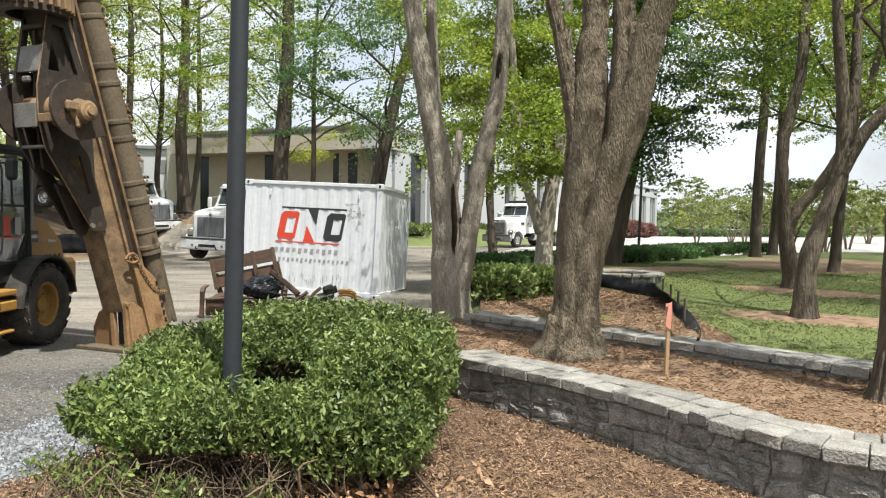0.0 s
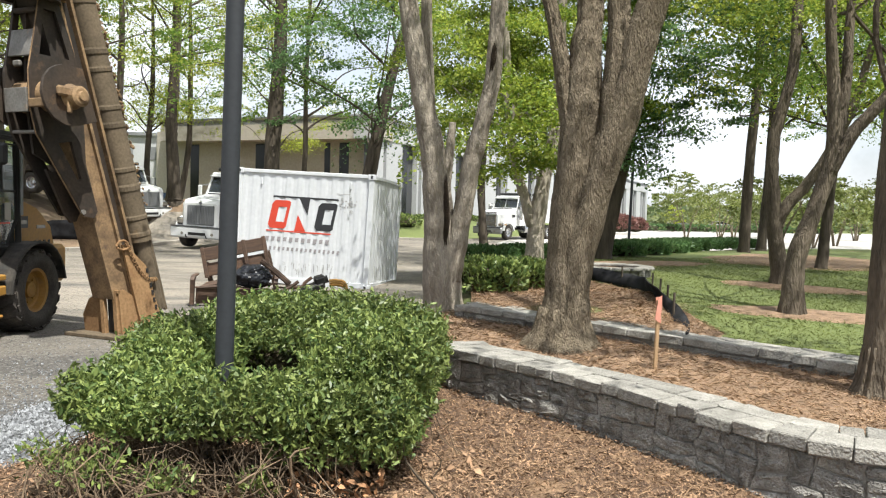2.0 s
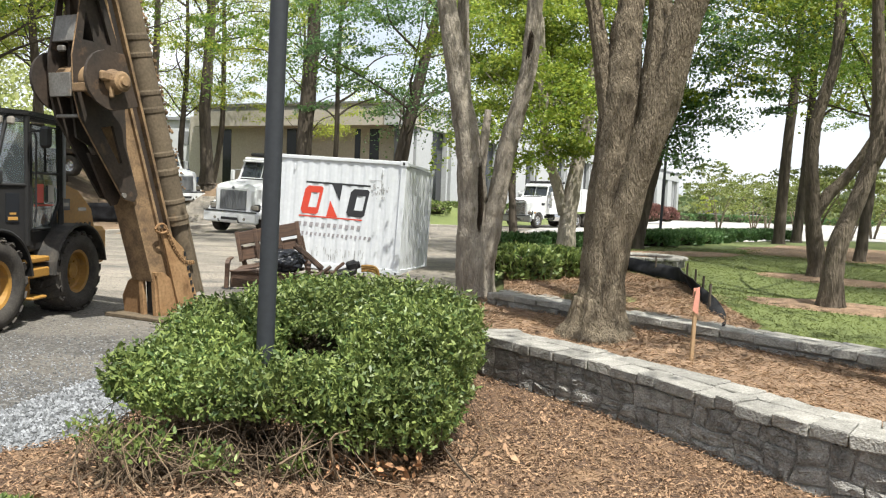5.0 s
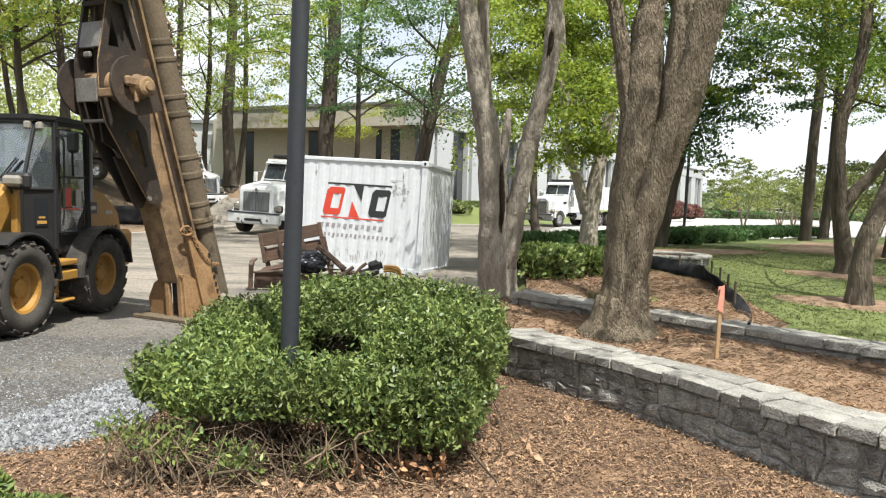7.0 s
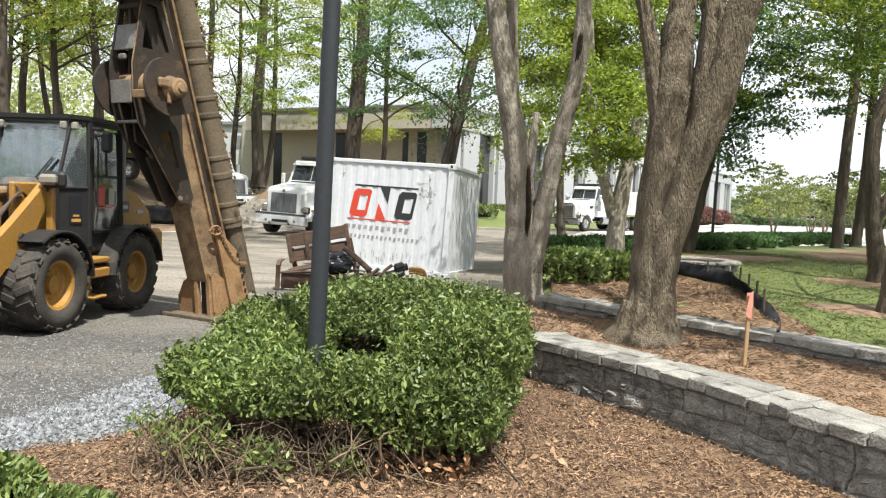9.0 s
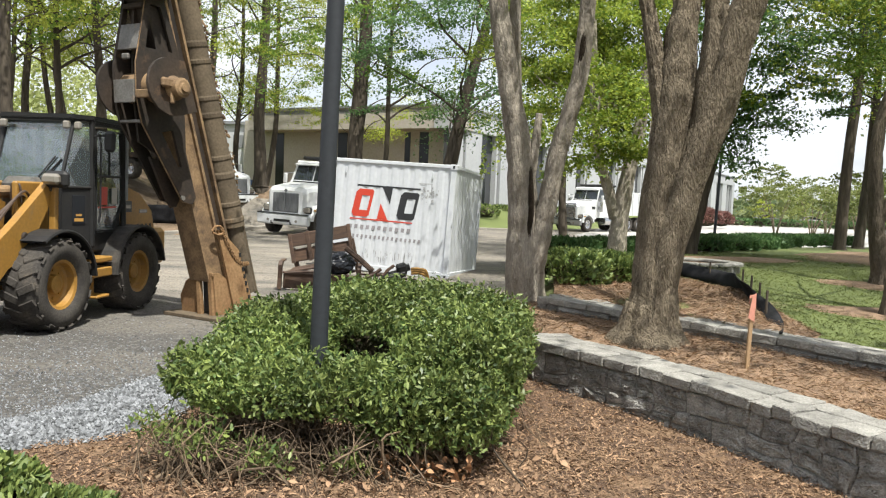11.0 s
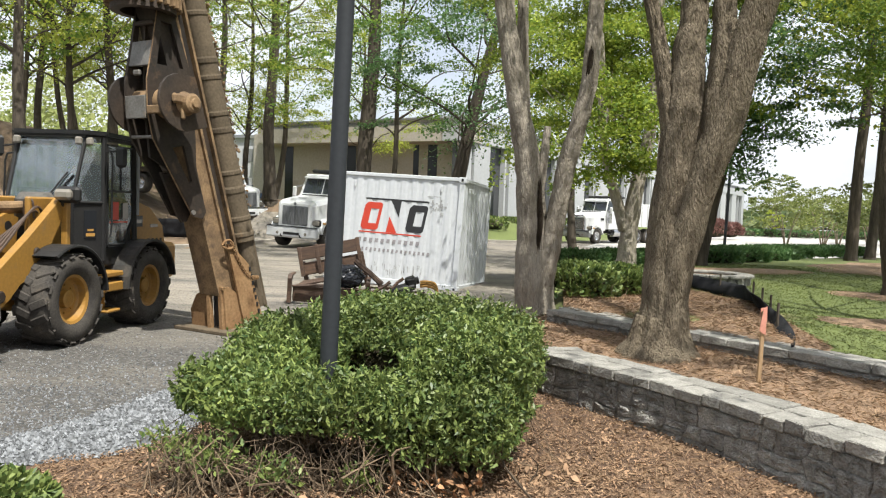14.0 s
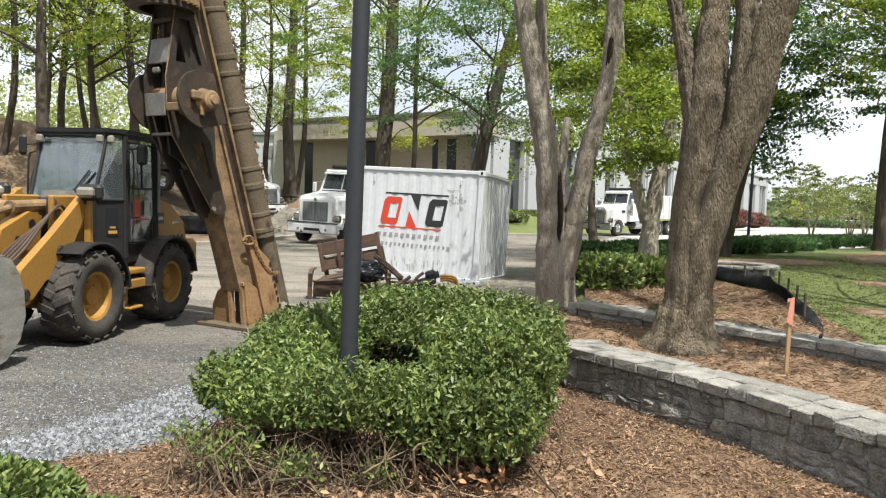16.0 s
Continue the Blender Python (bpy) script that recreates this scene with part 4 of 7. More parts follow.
own_tree("tree", [FORK_A, FORK_B, FORK_ROT, FORK_STUB, FORK_C, FORK_WOUND],
    M["bark_smooth"], "forked smooth-barked tree with a broken limb and split bark", M["leaf"],
    ring_clumps(R5, 1.3, 8.7, 5.0, 11.0, 2.5, 22), 260, 0.08, 22, 0.55, 48, 0.10, 0.9)
# maple with low hanging leaves
own_tree("tree", [
    [(3.55, 15.0, 0.5, 0.24), (3.56, 15.0, 1.2, 0.18), (3.62, 15.0, 1.9, 0.17), (3.72, 15.0, 2.6, 0.14), (3.9, 15.0, 3.6, 0.12), (4.0, 15.1, 6, 0.09), (4.0, 15.2, 10, 0.04)],
    [(3.48, 15.0, 1.5, 0.12), (3.3, 15.0, 2.1, 0.11), (3.12, 14.95, 2.6, 0.10), (2.95, 14.9, 3.4, 0.085), (2.8, 14.9, 5.5, 0.06), (2.6, 14.8, 8, 0.03)]],
    M["bark_smooth"], "young maple with bright hanging leaves near the hedge", M["leaf_maple"],
    [(2.6, 13.4, 3.3), (2.0, 13.6, 3.6), (3.0, 13.2, 2.9), (3.3, 13.6, 3.5), (2.4, 13.4, 2.5), (3.4, 13.8, 2.75), (2.0, 13.8, 4.4), (2.7, 13.6, 4.2), (3.5, 14, 4.6), (1.7, 13.4, 3.0), (3.9, 14.2, 3.9), (3.1, 13.2, 3.9), (1.6, 14.0, 5.2), (2.9, 14, 5.4)] + ring_clumps(R5, 4.6, 16.3, 4.2, 9.0, 2.2, 34) + ring_clumps(R5, 3.0, 17.6, 3.4, 6.0, 1.7, 26) + ring_clumps(R5, 1.8, 17.0, 5.0, 7.8, 1.9, 16), 900, 0.068, 23, 0.45, 12)
# leaning tree with dark hanging leaves
own_tree("tree", [
    [(6.02, 17.9, 0.5, 0.27), (6.02, 17.9, 0.9, 0.2), (6.20, 17.9, 1.9, 0.17), (6.45, 17.9, 3.3, 0.16), (6.6, 17.9, 5, 0.14), (6.9, 18, 8, 0.09), (7, 18, 12, 0.03)]],
    M["bark_dark"], "leaning tree with dark glossy hanging leaves", M["leaf_dark"],
    [(6.66, 17.2, 4.38), (6.95, 17.0, 4.62), (7.59, 17.4, 4.51), (7.07, 16.9, 4.1), (7.78, 17.5, 4.27), (6.82, 17.2, 3.84), (7.26, 17.0, 3.8), (7.91, 17.4, 3.78), (6.4, 16.9, 3.5), (6.75, 17.5, 3.21), (6.91, 17.2, 2.9), (6.31, 17.0, 2.95),
     (6.8, 17.4, 3.43), (6.94, 16.9, 5.05), (7.72, 17.5, 5.19), (8.06, 17.2, 4.95), (8.42, 17.0, 4.8), (8.04, 17.4, 4.72), (8.65, 16.9, 4.48), (8.03, 17.5, 5.52), (8.56, 17.2, 5.29), (6.34, 17.0, 3.96), (7.01, 17.4, 4.23), (8.81, 16.9, 4.1)]
    + ring_clumps(R5, 7.2, 17.8, 5.5, 11, 3.0, 46) + ring_clumps(R5, 7.6, 17.2, 5.4, 7.8, 2.7, 18), 270, 0.085, 24, 0.32, 12)
# trees on the lawn; their highest clumps are unseen, added to shade it
own_tree("tree", [
    [(5.04, 8.16, 0.55, 0.20), (5.03, 8.16, 0.8, 0.13), (5.08, 8.16, 1.4, 0.105), (5.27, 8.16, 1.92, 0.093), (5.44, 8.16, 2.57, 0.085), (5.42, 8.2, 3.4, 0.068), (5.34, 8.2, 4.3, 0.06), (5.3, 8.4, 8, 0.03)],
    [(5.40, 8.15, 2.3, 0.085), (5.62, 8.1, 2.75, 0.075), (5.92, 8.0, 3.15, 0.065), (6.4, 7.8, 3.9, 0.05), (7, 7.6, 6, 0.02)],
    [(5.46, 8.16, 2.6, 0.07), (5.58, 8.2, 3.35, 0.06), (5.66, 8.3, 4.2, 0.05), (5.9, 8.5, 7, 0.02)]],
    M["bark_lawn"], "slender leaning tree forking above the lawn", M["leaf_maple"], ring_clumps(R5, 7.0, 9.2, 4.2, 5.6, 2.3, 13) + ring_clumps(R5, 6.9, 8.4, 6.0, 10.5, 3.0, 9) + ring_clumps(R5, 7.6, 9.8, 3.6, 4.8, 1.5, 13), 520, 0.050, 25, 0.5, 12, 0.1, 0.8)
own_tree("tree", [
    [(6.87, 11.5, 0.55, 0.24), (6.87, 11.5, 0.85, 0.15), (6.75, 11.5, 1.5, 0.122), (6.7, 11.5, 1.9, 0.11), (6.64, 11.5, 3.0, 0.095), (6.9, 11.5, 4.18, 0.085), (7.0, 11.6, 5.5, 0.08), (7.1, 11.8, 9, 0.03)],
    [(6.75, 11.5, 1.7, 0.10), (6.95, 11.45, 2.05, 0.095), (7.2, 11.4, 2.35, 0.085), (7.55, 11.3, 3.0, 0.075), (7.9, 11.2, 4.0, 0.06), (8.3, 11, 6.5, 0.03)]],
    M["bark_lawn"], "forked tree on the shaded lawn", M["leaf"], ring_clumps(R5, 8.0, 12.0, 4.9, 6.6, 2.4, 14) + ring_clumps(R5, 7.8, 11.2, 7.0, 11.0, 3.2, 9) + ring_clumps(R5, 8.9, 12.6, 4.3, 5.5, 2.1, 14), 520, 0.054, 26, 0.5, 12, 0.1, 0.8)
# this crown is out of view, set off-centre to shade terrace and lawn edge
own_tree("tree", [
    [(3.72, 4.95, 0.45, 0.2), (3.74, 4.95, 0.7, 0.13), (3.75, 4.95, 1.3, 0.115), (3.78, 4.95, 2.4, 0.11), (3.9, 4.95, 4.2, 0.09), (4.0, 5, 8, 0.04)]],
    M["bark_lawn"], "slim tree at the end of the terrace", M["leaf"], ring_clumps(R5, 4.9, 4.5, 5.6, 9.5, 2.2, 13), 110, 0.11, 27, 0.5, 12, 0.1, 0.8)

# tall trees of the site: place, height, girth, crown base, spread, bark, leaf
tall_specs = [
    (12.95, 23.7, 15, 0.18, 6.2, 3.2, "bark_dark", "leaf_dark"), (15.6, 27.3, 14, 0.18, 5.0, 3.2, "bark_dark", "leaf"), (9.98, 15.1, 11, 0.11, 4.0, 2.6, "bark_dark", "leaf_yellow"),
    (-14.3, 24, 17, 0.22, 6.6, 3.4, "bark_dark", "leaf_yellow"), (-9.9, 39, 20, 0.31, 7.0, 3.8, "bark_dark", "leaf_yellow"), (-3.0, 25, 17, 0.28, 4.9, 3.6, "bark_dark", "leaf"),
]
for k, (x, y, h, r, cb, sp, bk, lf) in enumerate(tall_specs):
    grown_tree("tree", pose(x, y, float(ground_z(x, y)) - 0.05), h, r, M[bk], M[lf], "tall straight tree with a high broken crown", 300 + k, cb, sp, 60 if k == 5 else 84, 330, 0.092)
variants = [grown_tree("tree", pose(-10.7, 44, float(ground_z(-10.7, 44)) - 0.05), 18, 0.17, M["bark_dark"], M["leaf_yellow"], "tall slender woodland tree with thin spring leaves", 401, 5.6, 3.5, 60, 210, 0.098, (0.9, 0), 0.46, wander=0.2),
            grown_tree("tree", pose(-3.1, 30, 0.0), 15, 0.12, M["bark_dark"], M["leaf"], "tall slender woodland tree with thin spring leaves", 402, 4.6, 3.3, 56, 210, 0.094, (1.5, 0.3), 0.46, wander=0.28),
            grown_tree("tree", pose(-0.75, 23.5, -0.06), 13, 0.24, M["bark_dark"], M["leaf_dark"], "dark leaning tree with low drooping branches", 403, 3.9, 3.4, 96, 330, 0.085, (3.4, 0), 0.5)]
# the other woodland trees, by stand: place, kind, size, turn
bank_stand = [(-22.2, 34, 0, 1.0, 10), (-19.6, 32, 1, 1.05, 60), (-18.7, 33, 0, 1.0, 130), (-15.6, 28, 1, 1.2, 0), (-19.3, 36, 1, 1.1, 250), (-14.3, 30, 0, 1.05, 300),
    (-12.9, 27.6, 1, 1.3, 20), (-11.85, 42, 0, 1.0, 120), (-11.9, 35.5, 0, 1.1, 30), (-15.6, 36, 0, 1.0, 75), (-26, 28, 0, 1.0, 160), (-34, 33, 1, 1.1, 280)]
hill_stand = [(-22, 42, 0, 1.1, 180), (-28, 40, 1, 1.1, 33), (-31, 46, 0, 1.2, 90), (-19, 47, 1, 1.2, 222),
    (-25, 52, 0, 1.1, 310), (-13, 50, 0, 1.0, 45)]
# the last of drive_stand is out of view, added to shade the lawn
drive_stand = [(9.2, 40, 1, 0.9, 10), (17, 16, 0, 0.9, 20), (20, 22, 1, 1.0, 88), (23, 28, 0, 1.0, 140), (26, 34, 1, 1.1, 200), (30, 27, 0, 1.0, 250),
    (34, 38, 1, 1.1, 310), (19.5, 29, 1, 0.95, 40), (14, 10, 0, 0.9, 70), (28, 20, 1, 1.0, 15), (38, 30, 0, 1.0, 95), (12.8, 8.2, 2, 1.0, 300)]
# all but the first two are unseen, added behind the camera to cut skylight
stray_and_unseen_trees = [(4.5, 27, 0, 0.9, 100), (-5.5, 46, 0, 0.9, 210), (-13, -7, 0, 1.0, 15), (-7, -13, 1, 1.1, 100), (1, -16, 0, 1.0, 190), (-19, 1, 1, 1.2, 280),
    (-16, -14, 0, 1.1, 60), (8, -19, 1, 1.1, 140)]
for x, y, v, s, a in bank_stand + hill_stand + drive_stand + stray_and_unseen_trees:
    c = copy_thing(variants[v], pose(x, y, float(ground_z(x, y)) - 0.05, 0, 0, a) @ Matrix.Diagonal((s, s, s, 1)))
    c["group"] = "woodland trees round the site"
    c.scale = (s, s, s)


# small multi-stemmed trees and far woods
def small_tree(m, h, spread, leaf, label, seed, stems=4, n=1800, size=0.16):
    rng = np.random.RandomState(seed)
    th = thing("small_tree", m, label, "tree")
    bm = bmesh.new()
    for k in range(stems):
        a = 2 * math.pi * k / stems + rng.uniform(-0.4, 0.4)
        e = spread * rng.uniform(0.35, 0.6)
        limb(bm, [(0.06 * math.cos(a), 0.06 * math.sin(a), -0.2, 0.07), (e * 0.4 * math.cos(a), e * 0.4 * math.sin(a), h * 0.35, 0.05), (e * math.cos(a), e * math.sin(a), h * 0.75, 0.02)], 4, 6, 0.1)
    part("trunk", bm, M["bark"], th)
    lv, out, cs = crown_points(rng, h * 0.38, h, spread, max(8, n // 60), 60, spread * 0.16)
    part("crown", leaves("crown", lv, out, size, leaf, rng, 0.7, kite=True), leaf, th)
    return th


first = small_tree(pose(27.2, 60, -0.05), 3.9, 2.3, M["leaf_olive"], "small multi-stemmed tree with olive spring leaves", 71)
for k, (x, y, s, a) in enumerate([(30.2, 60, 1.0, 40), (33.5, 64, 1.05, 90), (39, 69, 1.1, 150), (18.0, 30.5, 0.8, 30), (21, 33, 0.85, 100), (25, 31, 0.9, 170), (29, 45, 1.0, 60), (34, 50, 1.1, 10), (40, 70, 1.3, 200), (47, 66, 1.3, 300), (39, 42, 1.1, 250), (22, 27, 0.85, 5)]):
    c = copy_thing(first, pose(x, y, float(ground_z(x, y)), 0, 0, a))
    c.scale = (s, s, s)
    tagged(c, group="small trees beyond the drive")
for x, y, h, w, sd in [(48.0, 110, 9.0, 2.6, 72), (60, 122, 8.0, 3.0, 73), (70, 116, 8.0, 3.2, 74)]:
    small_tree(pose(x, y, -0.05), h, w, M["leaf_olive"], "pale green broad tree beyond the parking", sd, 5, 3000, 0.3)
small_tree(pose(39.0, 90, -0.05), 3.2, 1.1, M["leaf_yellow"], "bright yellow-green sapling on the far lawn", 75, 3, 1200, 0.2)

# sunlit young woods on the hill above the bank, haze put into their colour
rng = np.random.RandomState(80)
pts = []
for k in range(240):
    x = rng.uniform(-58, -27)
    top = 12.5 + 2.0 * math.sin(x * 0.45) + 1.2 * math.sin(x * 1.3 + 2)
    pts.append(np.array([x, rng.uniform(62, 74), rng.uniform(3, top)]) + rng.normal(0, 1, (110, 3)) * np.array([1.0, 1.0, 0.6]))
pts = np.concatenate(pts)
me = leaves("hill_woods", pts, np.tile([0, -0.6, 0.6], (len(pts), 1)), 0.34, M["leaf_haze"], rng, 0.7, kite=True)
tagged(new("hill_woods", me), "sunlit yellow-green young woods on the hill, coloured pale for haze", "woods", kind="stuff")

rng = np.random.RandomState(81)
pts = []
for k in range(420):
    a = rng.uniform(-75, 75)
    d = rng.uniform(150, 230)
    c = np.array([math.sin(radians(a)) * d, math.cos(radians(a)) * d, rng.uniform(0, 11 if a < -5 else 4.5)])
    pts.append(c + rng.normal(0, 1, (60, 3)) * np.array([5, 5, 2.6 if a < -5 else 1.3]))
pts = np.concatenate(pts)
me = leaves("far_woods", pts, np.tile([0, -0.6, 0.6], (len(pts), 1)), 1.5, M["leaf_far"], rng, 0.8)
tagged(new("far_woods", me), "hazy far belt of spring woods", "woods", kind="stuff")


# ---------------------------------------------------------------- hedges
def hedge(name, m, lobes, n, size, leaf, label, seed, sink=0.06, twigs=0, power=3.0, ground=0.0, shoots=0.8, sprigs=0, brush=None, heart=True, gaps=()):
    """A clipped shrub: leaves over the outside of a union of rounded lobes (the last number: how low its leaves reach), twigs within."""
    rng = np.random.RandomState(seed)
    th = thing(name, m, label, "hedge")
    L = np.array([tuple(q) + (ground + 0.03,) if len(q) == 6 else tuple(q) for q in lobes], float)
    area = (L[:, 3] * L[:, 4] + L[:, 5] * (L[:, 3] + L[:, 4]))
    P, N = [], []
    for (cx, cy, cz, rx, ry, rz, low), q in zip(L, area / area.sum()):
        k = int(n * q * 1.7)
        v = unit(rng.normal(0, 1, (k, 3)))
        v[:, 2] = np.where(v[:, 2] < -0.35, -v[:, 2], v[:, 2])
        sc = (np.abs(v) ** power).sum(1, keepdims=True) ** (-1 / power)
        p = v * sc * np.array([rx, ry, rz])
        w0 = p + np.array([cx, cy, cz])
        p = p * (1 - np.abs(rng.normal(0, sink, (k, 1)))) + unit(p) * (0.085 * fbm(w0[:, :1] * 3.1, w0[:, 1:2] * 3.1 + w0[:, 2:3] * 3.3, 1.9, seed) + 0.05 * fbm(w0[:, :1] * 9, w0[:, 1:2] * 9 + w0[:, 2:3] * 9, 1.7, seed + 1)) * min(1.0, rz * 1.6)
        w = p + np.array([cx, cy, cz])
        gone = w[:, 2] < low + 0.06 * fbm(w[:, 0] * 5, w[:, 1] * 5, 1.5, seed + 2)
        for (ax, ay, az, bx, by, bz, lw) in L:
            if (ax, ay, az) != (cx, cy, cz):
                gone |= (np.abs((w - [ax, ay, az]) / [bx, by, bz]) ** power).sum(1) < 0.55
        P.append(w[~gone])
        N.append(unit(p / np.array([rx, ry, rz]))[~gone] + [0, 0, 0.6])
    P, N = np.concatenate(P), np.concatenate(N)
    for gx, gy, gz, gr in gaps:
        keep = (((P - [gx, gy, gz]) / [gr * 1.5, gr, gr]) ** 2).sum(1) > 1
        P, N = P[keep], N[keep]
    if sprigs:
        i = rng.randint(0, len(P), sprigs)
        up = unit(N[i] * 0.7 + [0, 0, 0.9] + rng.normal(0, 0.22, (sprigs, 3)))
        for f in np.linspace(0.01, 0.11, 9):
            P = np.concatenate([P, P[i] + up * f * rng.uniform(0.6, 1.25, (sprigs, 1)) + rng.normal(0, 0.008, (sprigs, 3))])
            N = np.concatenate([N, up * (0.35 + 5 * f) + rng.normal(0, 0.8, (sprigs, 3))])
    part("foliage", leaves("foliage", P, N, size, leaf, rng, 0.36, 0.6, shoots=shoots), leaf, th)
    if twigs:
        bm = bmesh.new()
        made = 0
        while made < twigs:
            e = P[rng.randint(len(P))]
            if brush and e[2] > 0.5:
                e = np.array([rng.uniform(brush[0], brush[1]), rng.uniform(brush[2], brush[3]), rng.uniform(0.12, brush[4])])
            b = np.array([e[0] * 0.75 + L[rng.randint(len(L)), 0] * 0.25 + rng.normal(0, 0.15), e[1] * 0.8 + L[rng.randint(len(L)), 1] * 0.2 + rng.normal(0, 0.15), ground - 0.03])
            if brush:
                b = np.array([e[0] + rng.normal(0, 0.16), e[1] + rng.normal(0.06, 0.10), ground - 0.03])
            made += 1
            if np.linalg.norm(e[:2] - b[:2]) > 0.8:
                continue
            mid = (e + b) / 2 + rng.normal(0, 1, 3) * [0.10, 0.08, 0.06]
            r = rng.uniform(0.0018, 0.0062) if made % 16 else rng.uniform(0.007, 0.014)
            limb(bm, [(*b, r), (*mid, r * 0.7), (*(e * 0.97 + b * 0.03), 0.002)], 3, 4, 0)
        tagged(part("brushwood", bm, M["twig"], th, "bare brown twigs"), kind="stuff")
    # dark woody heart coloured as inner shade, so that no daylight shows straight through
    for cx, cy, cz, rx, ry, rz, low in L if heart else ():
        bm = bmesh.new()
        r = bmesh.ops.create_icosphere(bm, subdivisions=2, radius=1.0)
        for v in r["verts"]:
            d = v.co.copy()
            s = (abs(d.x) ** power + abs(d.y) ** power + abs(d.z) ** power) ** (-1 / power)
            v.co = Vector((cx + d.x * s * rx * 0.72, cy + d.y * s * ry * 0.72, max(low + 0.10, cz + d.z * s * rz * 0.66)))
        part("inner_growth", bm, M["heart"], th, "dark core coloured as the hedge's inner shade")
    return th


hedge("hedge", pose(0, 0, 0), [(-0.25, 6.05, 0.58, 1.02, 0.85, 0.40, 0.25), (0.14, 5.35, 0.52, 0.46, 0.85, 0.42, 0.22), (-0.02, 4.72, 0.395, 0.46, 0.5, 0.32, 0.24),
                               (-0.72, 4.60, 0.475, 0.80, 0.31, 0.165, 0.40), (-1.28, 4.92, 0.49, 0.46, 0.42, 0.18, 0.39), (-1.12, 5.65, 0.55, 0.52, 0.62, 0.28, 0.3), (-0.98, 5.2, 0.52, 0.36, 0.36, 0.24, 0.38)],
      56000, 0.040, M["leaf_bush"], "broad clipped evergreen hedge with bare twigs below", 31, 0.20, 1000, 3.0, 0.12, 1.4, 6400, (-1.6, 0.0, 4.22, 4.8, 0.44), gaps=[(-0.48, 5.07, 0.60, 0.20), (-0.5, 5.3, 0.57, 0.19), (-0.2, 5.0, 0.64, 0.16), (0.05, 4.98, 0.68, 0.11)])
hedge("hedge", pose(0, 0, 0), [(1.75, 10.1, 0.82, 0.55, 0.5, 0.30), (2.35, 10.5, 0.80, 0.5, 0.45, 0.28), (2.8, 11.0, 0.78, 0.4, 0.4, 0.24)], 5000, 0.085, M["leaf_bush"],
      "low evergreen shrubs behind the stone wall", 32, 0.08, 60, 3.0, 0.66)
row = [(6.9 + 9.3 * f + 0.3 * math.sin(9 * f), 19.9 + 10.6 * f, 0.80 - 0.12 * f, 0.85, 0.75, 0.25) for f in np.linspace(0, 0.93, 10)]
hedge("hedge", pose(0, 0, 0), row, 14000, 0.12, M["leaf_dark"], "long low clipped hedge along the drive", 33, 0.08, 0, 4.0, 0.5)
hedge("hedge", pose(0, 0, 0), [(3.0, 17.3, 0.66, 0.7, 0.5, 0.3), (4.0, 17.9, 0.68, 0.7, 0.5, 0.3), (5.0, 18.6, 0.7, 0.6, 0.5, 0.28)], 4000, 0.11, M["leaf_dark"], "dark low hedge behind the maple", 34, 0.08, 0, 3.5, 0.4)
hedge("shrub", pose(0, 0, 0), [(25.2, 71, 0.9, 1.9, 1.2, 1.1), (27.2, 72, 0.8, 1.3, 1.0, 0.9)], 2600, 0.24, M["leaf_red"], "red-leaved ornamental shrub by the office", 35, 0.1, 0, 2.2, -0.05)
hedge("hedge", pose(0, 0, 0), [(31 + 4 * k, 88 + 1.0 * k, 0.35, 2.3, 0.8, 0.6) for k in range(9)], 4000, 0.3, M["leaf_dark"], "far clipped hedge along the parking", 36, 0.08, 0, 4.0, -0.05)
hedge("hedge", pose(0, 0, 0), [(2.4 + 2.0 * k, 49.5 + 3.4 * k, 1.0, 1.3, 1.4, 0.5) for k in range(8)], 3500, 0.22, M["leaf_bush"], "low planting at the foot of the office", 37, 0.08, 0, 3.0, 0.2)
# young shoots at the lot's near corner
hedge("shrub", pose(0, 0, 0), [(-2.75, 3.92, 0.13, 0.7, 0.3, 0.15), (-1.95, 3.72, 0.08, 0.4, 0.2, 0.11)], 2600, 0.06, M["leaf_bush"], "low green shrub at the edge of the gravel", 38, 0.1, 40, 2.4, 0.03)
hedge("shrub", pose(0, 0, 0), [(-1.35, 4.3, 0.24, 0.26, 0.18, 0.2, 0.08), (-0.95, 4.22, 0.2, 0.2, 0.14, 0.16, 0.06), (-1.66, 4.5, 0.24, 0.2, 0.18, 0.2, 0.06), (-0.5, 4.28, 0.16, 0.16, 0.12, 0.12, 0.06)], 620, 0.042, M["leaf_bush"], "sparse green suckers at the hedge foot", 39, 0.5, 110, 2.0, 0.06, 1.0, heart=False)


